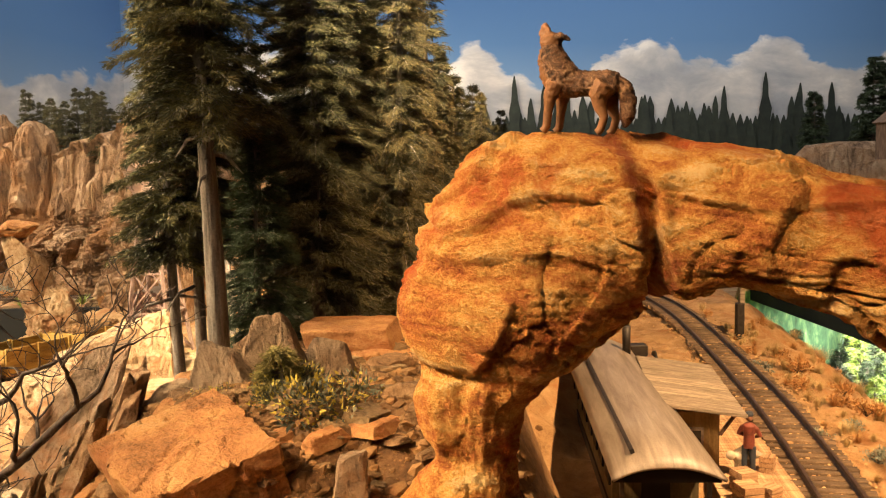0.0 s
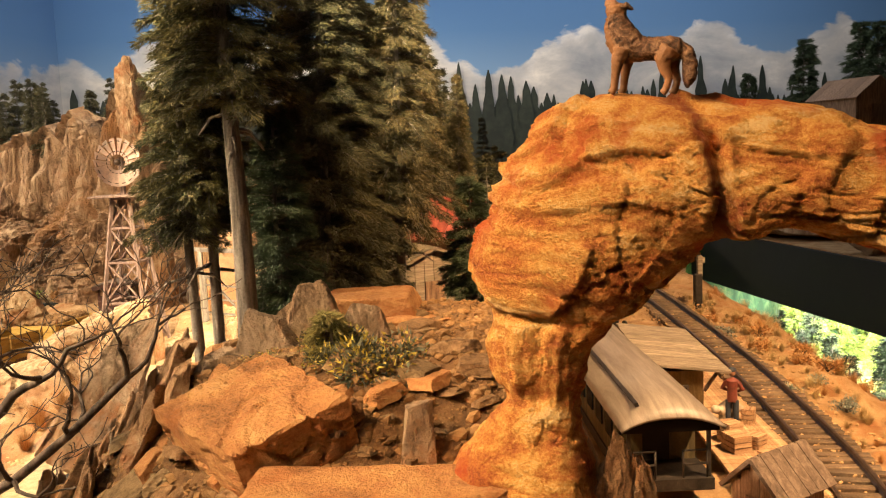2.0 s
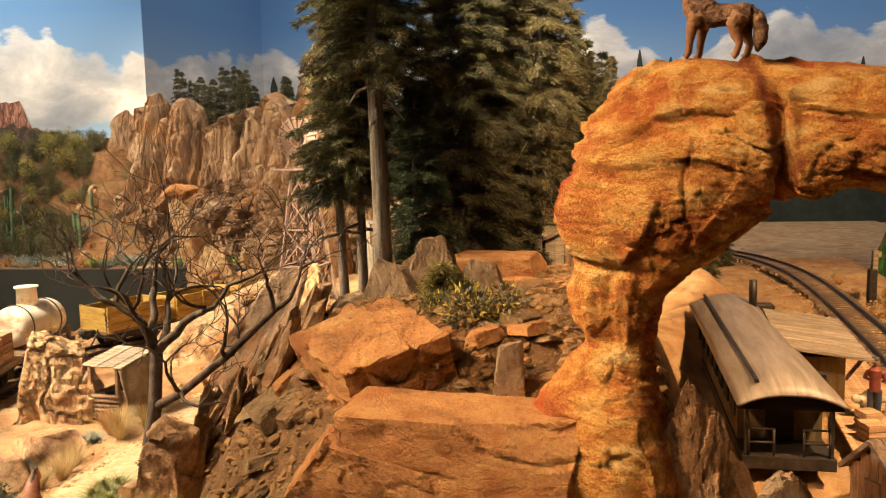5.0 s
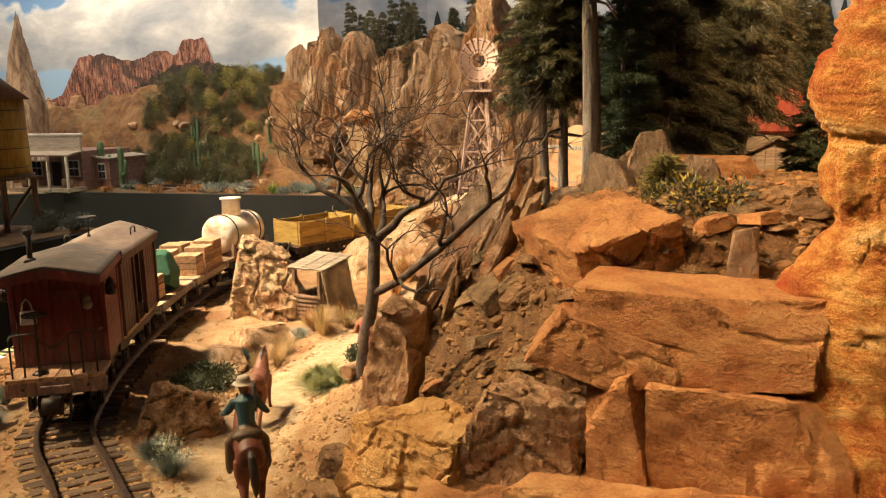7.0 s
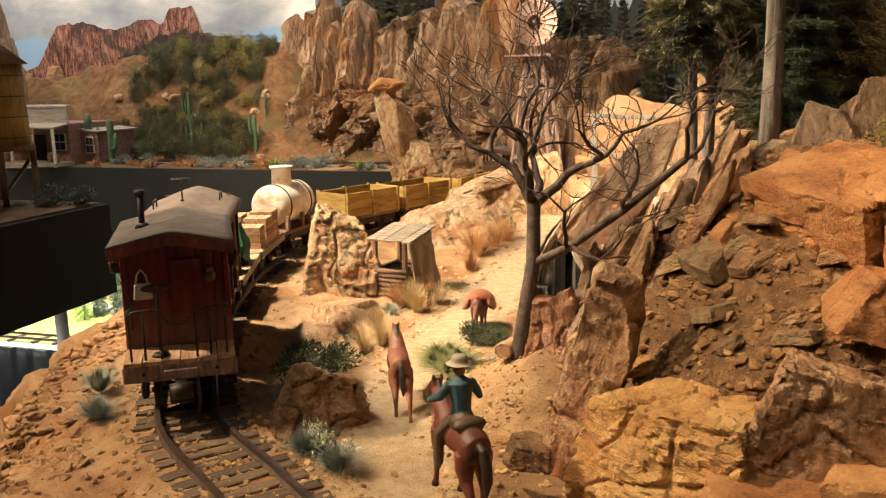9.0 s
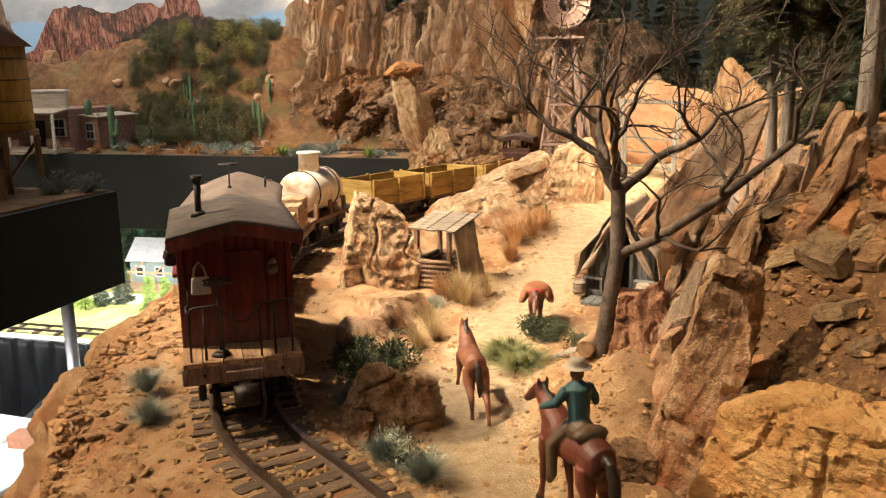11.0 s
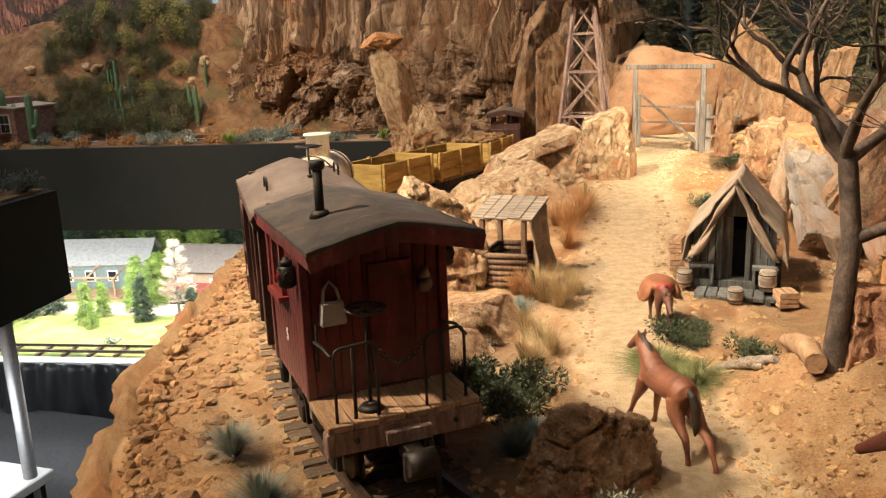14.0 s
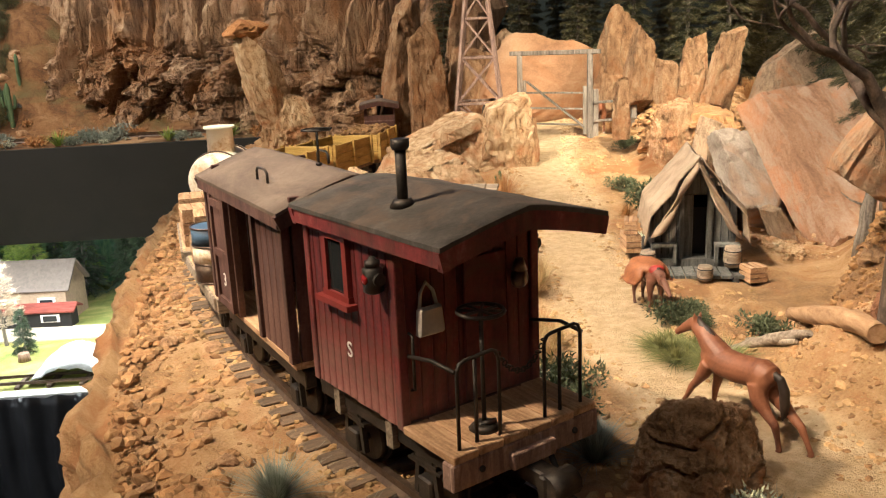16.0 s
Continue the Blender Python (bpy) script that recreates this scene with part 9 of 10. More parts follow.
ball(bm, (0.0, 0.016, 0.041), 0.006, (1.2, 0.7, 0.7), 2, 3)
figure_on("pack_donkey_figurine", -0.480, 0.797, 1.019, 186, bm, [hide("brown_donkey_paint", (0.15, 0.060, 0.036), (0.075, 0.03, 0.018)), DARKB, PACK, REDP], "brown donkey figurine under an orange pack", "donkey figurine")
bm = bmesh.new()
horse_mesh(bm, 1.0, 0.3, 0.25)
tube(bm, [(0, -0.020, 0.0565), (0, -0.006, 0.058), (0, 0.006, 0.056)], [0.006, 0.0085, 0.005], 12, True, 2)
ball(bm, (0, -0.017, 0.060), 0.0075, (1.5, 0.8, 0.7), 2, 3)
tube(bm, [(0, -0.004, 0.060), (0, -0.004, 0.070), (0, -0.002, 0.082), (0, -0.002, 0.086)], [0.0062, 0.0064, 0.0082, 0.003], 12, True, 4)
ball(bm, (0, -0.001, 0.0905), 0.0046, (0.9, 1, 1.15), 2, 6)
tube(bm, [(0, -0.001, 0.0935), (0, -0.001, 0.0942)], [0.0088, 0.0084], 16, True, 5)
tube(bm, [(0, -0.001, 0.094), (0, -0.001, 0.0985), (0, -0.001, 0.0995)], [0.0056, 0.0048, 0.003], 12, True, 5)
for sx in (-1, 1):
    tube(bm, [(sx * 0.0070, -0.002, 0.0815), (sx * 0.0125, 0.000, 0.0735), (sx * 0.0155, 0.009 if sx < 0 else 0.003, 0.069)], [0.0034, 0.0030, 0.0022], 8, True, 4)
    ball(bm, (sx * 0.0158, 0.010 if sx < 0 else 0.004, 0.0685), 0.0022, sub=2, mat=6)
    tube(bm, [(sx * 0.004, -0.002, 0.059), (sx * 0.0125, 0.004, 0.047), (sx * 0.0138, 0.001, 0.030), (sx * 0.0138, 0.004, 0.025)], [0.0042, 0.0042, 0.0032, 0.0022], 8, True, 3)
tube(bm, [(0.0158, 0.004, 0.0685), (0.022, 0.004, 0.0665), (0.030, 0.002, 0.068)], 0.0005, 5, True, 5)
figure_on("rider_figurine", -0.398, 0.383, 1.034, 36, bm, [hide("brown_horse_paint", (0.15, 0.04, 0.02), (0.05, 0.018, 0.012)), DARKB, LEATHER, LEATHER, TEAL, CREAMP, SKINP], "figurine of a rider in a teal shirt on horseback", "rider figurine")


def build_wolf():
    """A howling wolf figurine as one form, nose towards -x: slim flanks, deep ruffed chest, hanging tail."""
    bm = bmesh.new()
    tube(bm, [(0.0265, 0, 0.0300), (0.0240, 0, 0.0305), (0.0180, 0, 0.0305), (0.0080, 0, 0.0305), (-0.0020, 0, 0.0305), (-0.0100, 0, 0.0315), (-0.0150, 0, 0.0330)], [0.003, 0.0068, 0.0082, 0.0076, 0.0084, 0.0098, 0.0070], 16, True, 0)
    tube(bm, [(-0.0080, 0, 0.0330), (-0.0135, 0, 0.0400), (-0.0170, 0, 0.0470), (-0.0185, 0, 0.0530)], [0.0100, 0.0094, 0.0078, 0.0058], 16, True, 0)
    tube(bm, [(-0.0150, 0, 0.0285), (-0.0185, 0, 0.0365), (-0.0210, 0, 0.0450), (-0.0215, 0, 0.0510)], [0.0052, 0.0062, 0.0052, 0.0040], 12, True, 1)
    ball(bm, (-0.0185, 0, 0.0555), 0.0062, (1.15, 0.95, 0.95), 2, 1)
    tube(bm, [(-0.0195, 0, 0.0570), (-0.0220, 0, 0.0620), (-0.0240, 0, 0.0660)], [0.0044, 0.0030, 0.0019], 12, True, 1)
    tube(bm, [(-0.0215, 0, 0.0550), (-0.0245, 0, 0.0590), (-0.0262, 0, 0.0622)], [0.0026, 0.0017, 0.0011], 8, True, 1)
    for sy in (-1, 1):
        tube(bm, [(-0.0150, sy * 0.0036, 0.0580), (-0.0110, sy * 0.0046, 0.0585), (-0.0075, sy * 0.0050, 0.0570)], [0.0018, 0.0022, 0.0005], 8, True, 0)
        f = 0.0022 * sy
        tube(bm, [(-0.0120, sy * 0.0050, 0.0300), (-0.0130 + f, sy * 0.0054, 0.0215), (-0.0138 + f, sy * 0.0055, 0.0130), (-0.0142 + f, sy * 0.0056, 0.0040), (-0.0165 + f, sy * 0.0056, 0.0012)], [0.0062, 0.0042, 0.0029, 0.0026, 0.0028], 10, True, 1)
        tube(bm, [(0.0190, sy * 0.0046, 0.0300), (0.0165 + f, sy * 0.0052, 0.0225), (0.0185 + f, sy * 0.0055, 0.0160), (0.0212 + f, sy * 0.0056, 0.0105), (0.0195 + f, sy * 0.0056, 0.0035), (0.0172 + f, sy * 0.0056, 0.0012)], [0.0076, 0.0058, 0.0038, 0.0027, 0.0025, 0.0028], 10, True, 1)
    tube(bm, [(0.0245, 0, 0.0325), (0.0290, 0, 0.0285), (0.0312, 0, 0.0210), (0.0315, 0, 0.0120), (0.0300, 0, 0.0050)], [0.0034, 0.0044, 0.0052, 0.0048, 0.0012], 12, True, 0)
    bm = fused(bm, 0.0007, 2)
    bm.normal_update()
    for v in bm.verts:
        p = v.co
        shag = 0.0007 * noise.noise(Vector((p.x * 240, p.y * 420, p.z * 420))) + 0.0006 * noise.noise(p * 900)
        legs = smooth01((0.024 - p.z) / 0.006) * (1 - smooth01((p.x - 0.026) / 0.003))
        v.co = p + v.normal * shag * (1 - 0.75 * legs)
    ob = part("wolf_figurine", bm, [WOLFC, WOLFL])
    ob.matrix_world = pose(0.0620, 0.394, 1.4145, 0, 4, -26) @ Matrix.Scale(0.77, 4)
    tagged(ob, "brown howling wolf figurine standing on the arch", "wolf figurine")


build_wolf()


bm = bmesh.new()
horse_mesh(bm, 0.95, 0.1, -0.2)
figure_on("cow_figurine", -0.285, 1.66, ground_z(-0.285, 1.66) + 0.001, 165, bm, [hide("brown_cow_paint", (0.26, 0.10, 0.045), (0.15, 0.05, 0.02)), CREAMP], "brown and white cow figurine behind the fence", "cow figurine")
bm = bmesh.new()
horse_mesh(bm, 0.9, 0.1, -0.5)
figure_on("cow_figurine", -0.455, 1.76, ground_z(-0.455, 1.76) + 0.001, 250, bm, [hide("orange_cow_paint", (0.40, 0.17, 0.06), (0.25, 0.09, 0.03)), DARKB], "orange brown cow figurine beyond the gate", "cow figurine")

# ---- side shelves: store, water tower, huts ----
def build_store():
    ob = thing("general_store", pose(-2.53, 2.50, 1.014, 0, 0, -4), "small weathered store with a false front and porch", "building")
    red = surf("faded_red_store_boards", [(0.3, (0.12, 0.055, 0.04)), (0.55, (0.24, 0.13, 0.10)), (0.8, (0.36, 0.24, 0.2))], scale=40, stretch=(0.5, 3, 3), fine=400)
    pale = surf("bleached_white_boards", [(0.3, (0.36, 0.31, 0.26)), (0.55, (0.55, 0.49, 0.43)), (0.8, (0.68, 0.62, 0.56))], scale=40, stretch=(0.5, 3, 3), fine=400)
    one("wall", box, (0.28, 0.26, 0.15), (0, 0.13, 0.075), material=red, parent=ob)
    one("false_front", box, (0.30, 0.010, 0.06), (0, -0.008, 0.180), bevel=0.001, material=pale, parent=ob)
    one("cornice", box, (0.32, 0.022, 0.010), (0, -0.010, 0.214), bevel=0.002, material=pale, parent=ob)
    one("porch_roof", box, (0.31, 0.085, 0.005), (0, -0.045, 0.146), (9, 0, 0), material=M["oldwood"], parent=ob)
    for x in (-0.145, -0.05, 0.05, 0.145):
        one("porch_post", box, (0.008, 0.008, 0.14), (x, -0.082, 0.070), material=pale, parent=ob)
    one("porch_floor", box, (0.31, 0.09, 0.014), (0, -0.045, 0.009), material=M["oldwood"], parent=ob)
    for k in range(3):
        one("porch_step", box, (0.10, 0.016, 0.006), (0.02, -0.096 - k * 0.014, 0.011 - k * 0.004), material=M["oldwood"], parent=ob)
    for x in (-0.09, 0.10):
        w = one("window", box, (0.052, 0.006, 0.065), (x, -0.002, 0.085), material=pale, parent=ob)
        for dx in (-0.012, 0.012):
            for dz in (-0.015, 0.015):
                one("pane", box, (0.020, 0.003, 0.026), (x + dx, -0.0055, 0.085 + dz), material=M["glass"], parent=w)
    one("door", box, (0.045, 0.006, 0.095), (0.01, -0.002, 0.062), material=M["dark"], parent=ob)
    sign = one("sign_board", box, (0.17, 0.004, 0.022), (-0.02, -0.0865, 0.128), material=M["brownwood"], parent=ob, label="dark signboard with pale lettering")
    for k in range(10):
        if k != 6:
            one("sign_bar", box, (0.011, 0.002, 0.012), (-0.02 - 0.070 + k * 0.0155, -0.0895, 0.128), material=pale, parent=sign)
    wing = one("side_wing", box, (0.075, 0.20, 0.12), (0.178, 0.16, 0.06), material=red, parent=ob, label="lower side wing")
    one("wing_roof", box, (0.09, 0.22, 0.006), (0.180, 0.16, 0.123), (0, 6, 0), material=M["oldwood"], parent=ob)
    ww = one("wing_window", box, (0.036, 0.006, 0.062), (0.180, 0.058, 0.070), material=pale, parent=ob)
    for dz in (-0.014, 0.014):
        for dx in (-0.008, 0.008):
            one("pane", box, (0.013, 0.003, 0.024), (0.180 + dx, 0.0545, 0.070 + dz), material=M["glass"], parent=ww)
    for k, (x, y) in enumerate([(-0.10, -0.06), (0.10, -0.055), (0.13, -0.06)]):
        o = thing("wooden_barrel", ob.matrix_world @ pose(x, y, 0.016), "small wooden barrel on the store porch", "barrel", "barrels on the porch")
        one("barrel_body", tube, [(0, 0, 0), (0, 0, 0.012), (0, 0, 0.024), (0, 0, 0.034)], [0.010, 0.012, 0.012, 0.010], 12, material=M["brownwood"], parent=o)


build_store()


def build_water_tower():
    ob = thing("water_tower", pose(-1.905, 1.64, 1.009), "yellow round water tank on a timber stand", "water tower")
    yel = surf("yellow_tank_staves", [(0.3, (0.24, 0.13, 0.03)), (0.5, (0.42, 0.26, 0.06)), (0.8, (0.56, 0.38, 0.12))], scale=40, stretch=(3, 3, 0.5), fine=400)
    z0 = 0.147
    bm = bmesh.new()
    tube(bm, [(0, 0, z0), (0, 0, z0 + 0.20)], [0.075, 0.071], 36)
    part("tank", bm, yel, ob)
    for z in (0.02, 0.07, 0.12, 0.17):
        bm = bmesh.new()
        ring(bm, (0, 0, z0 + z), 0.0755, 0.0014, "z", 36)
        part("hoop", bm, M["rail"], ob)
    bm = bmesh.new()
    tube(bm, [(0, 0, z0 + 0.198), (0, 0, z0 + 0.27)], [0.088, 0.004], 24)
    part("roof", bm, M["brownwood"], ob)
    one("deck", tube, [(0, 0, z0 - 0.012), (0, 0, z0)], 0.082, 24, material=M["brownwood"], parent=ob)
    for x in (-0.055, 0.055):
        for y in (-0.055, 0.055):
            bar("leg", ob, (x, y, 0), (x * 0.95, y * 0.95, z0 - 0.011), 0.014, M["brownwood"])
    for s in (-1, 1):
        bar("brace", ob, (-0.055, s * 0.060, 0.01), (0.055, s * 0.060, z0 - 0.02), 0.008, M["brownwood"])


build_water_tower()


def hut(name, m, w, d, h, rise, wall, roof, label, over=0.010):
    """A gabled board hut, its ridge along y."""
    ob = thing(name, m, label, "hut")
    n = max(5, int(w / 0.014))
    for k in range(n):
        u = -w / 2 + w * (k + 0.5) / n
        hh = h + rise * (1 - abs(u) / (w / 2))
        for y in (-d / 2, d / 2):
            one("wall_board", box, (w / n - 0.0008, 0.004, hh), (u, y, hh / 2), material=wall, parent=ob)
    for sx in (-1, 1):
        one("side_wall", box, (0.004, d - 0.004, h), (sx * (w / 2 - 0.002), 0, h / 2), material=wall, parent=ob)
        a = math.degrees(math.atan2(rise, w / 2))
        L = math.hypot(w / 2, rise) + over
        cx, cz = sx * (w / 4 + over * 0.5 * math.cos(radians(a))), h + rise / 2 - over * 0.5 * math.sin(radians(a)) + 0.003
        for k in range(6):
            one("roof_board", box, (L, (d + 0.02) / 6 - 0.0008, 0.004), (cx, -d / 2 - 0.01 + (d + 0.02) * (k + 0.5) / 6, cz + 0.0004 * (k % 2)), (0, sx * a, 0), material=roof, parent=ob)
    one("door", box, (w * 0.34, 0.003, h * 0.82), (0.0, -d / 2 - 0.003, h * 0.41), material=M["brownwood"], parent=ob)
    return ob


hut("shelf_hut", pose(-1.868, 1.50, 1.009, 0, 0, 60), 0.09, 0.11, 0.072, 0.030, M["brownwood"], M["tanroof"], "small brown board hut on the side shelf")
hut("forest_shed", pose(-0.022, 1.105, ground_z(-0.020, 1.09) - 0.012, 0, 0, 24), 0.085, 0.08, 0.132, 0.018, M["oldwood"], M["oldwood"], "pale grey board shed among the pines")
cabin = hut("forest_cabin", pose(0.008, 1.185, ground_z(0.008, 1.185) - 0.008, 0, 0, 75), 0.12, 0.13, 0.112, 0.05, M["brownwood"], M["redroof"], "dark cabin with a red roof among the pines")
one("chimney", tube, [(0.012, 0.02, 0.12), (0.012, 0.02, 0.20)], 0.0045, 10, True, material=M["redroof"], parent=cabin)
one("chimney_cap", tube, [(0.012, 0.02, 0.199), (0.012, 0.02, 0.206)], [0.0075, 0.004], 10, True, material=M["oldwood"], parent=cabin)
hut("mine_house", pose(1.66, 2.90, 1.40, 0, 0, 15), 0.20, 0.22, 0.13, 0.07, M["brownwood"], M["brownwood"], "brown mine building high on the hillside")
hut("mine_wing", pose(1.90, 2.86, 1.39, 0, 0, 15), 0.26, 0.22, 0.07, 0.05, M["brownwood"], M["oldwood"], "low grey roofed mine shed on the hillside")
rock("mine_hill", (1.95, 3.30, 1.24), (1.3, 0.8, 0.50), 131, "cliff", "dark brown hillside below the mine building", (0, 0, 10), "", cuts=6, rough=0.06)
rock("hill_rock", (1.56, 2.60, 1.07), (0.18, 0.15, 0.16), 132, "cliff", "grey brown rock on the eastern shelf", (0, 0, 10), "", cuts=9, rough=0.08)
for x, y, s in [(1.72, 3.35, 2.4), (1.95, 3.2, 2.6), (2.2, 3.1, 2.5), (1.5, 3.4, 1.8), (2.05, 3.5, 2.8)]:
    plant_tree(PD, x, y, 1.30, s, s * 100)
# the far line on the shelf
FARLINE = [Vector((-2.45 + 0.02 * k, 2.60)) for k in range(80)]
build_track("far line of dark rails along the cliff foot", FARLINE, lambda y: 1.026)

# ---- station beyond the arch ----
def build_coach():
    L, hw, fl = 0.52, 0.044, 0.030
    ob = thing("passenger_coach", pose(0.2155, 0.742 + L / 2, 1.030, 0, 0, -3.5), "dark wooden passenger coach with a grey curved roof", "railway car")
    wall = surf("dark_olive_coach_boards", [(0.3, (0.05, 0.04, 0.02)), (0.55, (0.11, 0.085, 0.04)), (0.8, (0.2, 0.16, 0.09))], scale=40, stretch=(2, 2, 0.5), fine=400)
    one("floor", box, (2 * hw, L, 0.012), (0, 0, fl - 0.006), material=M["iron"], parent=ob)
    one("body", box, (2 * hw - 0.004, L - 0.11, 0.056), (0, 0, fl + 0.027), material=wall, parent=ob)
    for sx in (-1, 1):
        for k in range(8):
            one("window", box, (0.003, 0.030, 0.026), (sx * (hw - 0.001), -0.18 + k * 0.052, fl + 0.034), material=M["glass"], parent=ob)
        for sy in (-1, 1):
            bar("end_post", ob, (sx * (hw - 0.004), sy * (L / 2 - 0.006), fl), (sx * (hw - 0.004), sy * (L / 2 - 0.006), fl + 0.056), 0.004, M["iron"])
    for sy in (-1, 1):
        one("end_door", box, (0.028, 0.003, 0.05), (0, sy * (L / 2 - 0.054), fl + 0.026), material=M["dark"], parent=ob)
        for x in (-0.038, -0.014, 0.014, 0.038):
            one("railing_post", tube, [(x, sy * (L / 2 - 0.004), fl), (x, sy * (L / 2 - 0.004), fl + 0.028)], 0.0012, 6, material=M["iron"], parent=ob)
        for xa, xb in ((-0.038, -0.014), (0.014, 0.038)):
            for z in (0.014, 0.028):
                one("railing_bar", tube, [(xa, sy * (L / 2 - 0.004), fl + z), (xb, sy * (L / 2 - 0.004), fl + z)], 0.0012, 6, material=M["iron"], parent=ob)
    n, m = 20, 30
    V, F = [], []
    half, ev, pk = 0.052, fl + 0.056, fl + 0.082
    for j in range(m):
        t = j / (m - 1)
        y = -L / 2 - 0.012 + (L + 0.024) * t
        end = min(1, min(t, 1 - t) / 0.10)
        low = 0.016 * (1 - end) ** 2
        for k in range(n):
            u = -1 + 2 * k / (n - 1)
            V.append((u * half, y, ev + (pk - ev) * (1 - abs(u) ** 2.3) * (1 - 0.35 * (1 - end) ** 2) - low * (1 - abs(u) ** 2) * 0.3))
    for j in range(m - 1):
        for k in range(n - 1):
            F.append((j * n + k, j * n + k + 1, (j + 1) * n + k + 1, (j + 1) * n + k))
    for sy in (-1, 1):
        bm = bmesh.new()
        rim = [bm.verts.new((-1 * half * 0.96 + half * 1.92 * k / 16, sy * (L / 2 - 0.002), ev + (pk - ev) * 0.62 * (1 - abs(-1 + 2 * k / 16) ** 2.3) - 0.002)) for k in range(17)]
        low_ = [bm.verts.new((v.co.x, v.co.y, ev - 0.008)) for v in rim]
        for k in range(16):
            bm.faces.new((low_[k], low_[k + 1], rim[k + 1], rim[k]))
        bmesh.ops.solidify(bm, geom=bm.faces[:], thickness=0.003)
        part("end_panel", bm, M["dark"], ob)
    rf_ = raw("roof", V, F, M["coachroof"], ob, "grey painted canvas roof", True)
    rf_.modifiers.new("thick", "SOLIDIFY").thickness = 0.003
    one("roof_rib", box, (0.004, L * 0.96, 0.004), (-0.030, 0, pk - 0.0075), (0, -20, 0), material=M["iron"], parent=ob)
    for y in (-0.19, 0.19):
        wheel_set(ob, y)
    one("stove_pipe", tube, [(0.03, 0.17, pk - 0.01), (0.03, 0.17, pk + 0.03)], 0.006, 10, material=M["iron"], parent=ob)


build_coach()


def build_station():
    z = 1.046
    deck = thing("station_platform", pose(0.338, 0.90, z, 0, 0, -8), "worn plank station platform", "platform")
    planks("plank", deck, M["deck"], 60, 0.66, (0.088, None, 0.004), lambda u: (0, u, -0.002), seed=70, gap=0.0008)
    for x in (-0.034, 0.0, 0.034):
        one("beam", box, (0.006, 0.65, 0.012), (x, 0, -0.010), material=M["tie"], parent=deck)
    ob = thing("station_building", pose(0.292, 1.045, 1.032, 0, 0, -8), "yellow brown station house with a plank roof", "building")
    wall = surf("ochre_station_boards", [(0.3, (0.16, 0.10, 0.035)), (0.55, (0.30, 0.20, 0.075)), (0.8, (0.42, 0.30, 0.13))], scale=40, stretch=(2, 2, 0.4), fine=400)
    for k in range(7):
        one("front_board", box, (0.0098, 0.003, 0.080), (-0.030 + k * 0.010, -0.095, 0.040), material=wall, parent=ob)
    for sx in (-1, 1):
        one("side_wall", box, (0.003, 0.19, 0.080), (sx * 0.035, 0, 0.040), material=wall, parent=ob)
    one("rear_wall", box, (0.07, 0.003, 0.080), (0, 0.095, 0.040), material=wall, parent=ob)
    w = one("window", box, (0.024, 0.004, 0.032), (0.006, -0.0975, 0.046), material=M["oldwood"], parent=ob)
    one("pane", box, (0.018, 0.003, 0.026), (0.006, -0.0990, 0.046), material=M["glass"], parent=w)
    for k in range(9):
        one("roof_plank", box, (0.102, 0.0262, 0.004), (0.010, -0.118 + k * 0.0268, 0.092 - 0.0006 * (k % 2)), (0, 7, 0.8 * (-1) ** k), bevel=0.0006, material=M["oldwood"], parent=ob)
    for y in (-0.10, 0.0, 0.10):
        bar("bracket", ob, (0.036, y, 0.055), (0.056, y, 0.084), 0.004, M["brownwood"])
    hut("platform_hut", pose(0.283, 0.690, 1.030, 0, 0, -62), 0.052, 0.062, 0.044, 0.026, M["brownwood"], M["hutroof"], "small dark hut with a board roof beside the track")
    # figurines and luggage on the platform
    bm = bmesh.new()
    for sx in (-1, 1):
        tube(bm, [(sx * 0.004, 0, 0.036), (sx * 0.0045, 0.001, 0.018), (sx * 0.0045, 0, 0.0)], [0.0042, 0.0034, 0.003], 8, True, 1)
        tube(bm, [(sx * 0.007, 0, 0.058), (sx * 0.0115, -0.002, 0.049), (sx * 0.006, -0.008, 0.045)], [0.003, 0.0027, 0.002], 8, True, 0)
    tube(bm, [(0, 0, 0.034), (0, 0, 0.048), (0, 0, 0.060), (0, 0, 0.063)], [0.0062, 0.006, 0.0075, 0.003], 12, True, 0)
    ball(bm, (0, 0, 0.069), 0.0045, (0.9, 1, 1.15), 2, 2)
    tube(bm, [(0, 0, 0.0715), (0, 0, 0.0755)], [0.005, 0.004], 10, True, 1)
    figure_on("standing_figurine", 0.338, 0.915, 1.046, 150, bm, [hide("plaid_shirt_paint", (0.20, 0.05, 0.035), (0.10, 0.03, 0.02)), hide("blue_trouser_paint", (0.035, 0.045, 0.065), (0.02, 0.025, 0.035)), SKINP], "figurine in a red shirt standing on the platform", "figurine")
    bm = bmesh.new()
    tube(bm, [(-0.012, 0, 0.020), (0.0, 0, 0.024), (0.014, 0, 0.022), (0.026, 0, 0.018)], [0.006, 0.0085, 0.006, 0.003], 10, True, 0)
    ball(bm, (-0.017, 0, 0.024), 0.0055, sub=2, mat=0)
    for x in (-0.006, 0.012):
        tube(bm, [(x, 0.003, 0.02), (x, 0.004, 0.0)], [0.003, 0.0022], 7, True, 0)
        tube(bm, [(x, -0.003, 0.02), (x, -0.004, 0.0)], [0.003, 0.0022], 7, True, 0)
    figure_on("pale_hound_figurine", 0.335, 0.925, 1.046, 20, bm, [CREAMP], "pale dog-like figurine beside the luggage", "figurine")
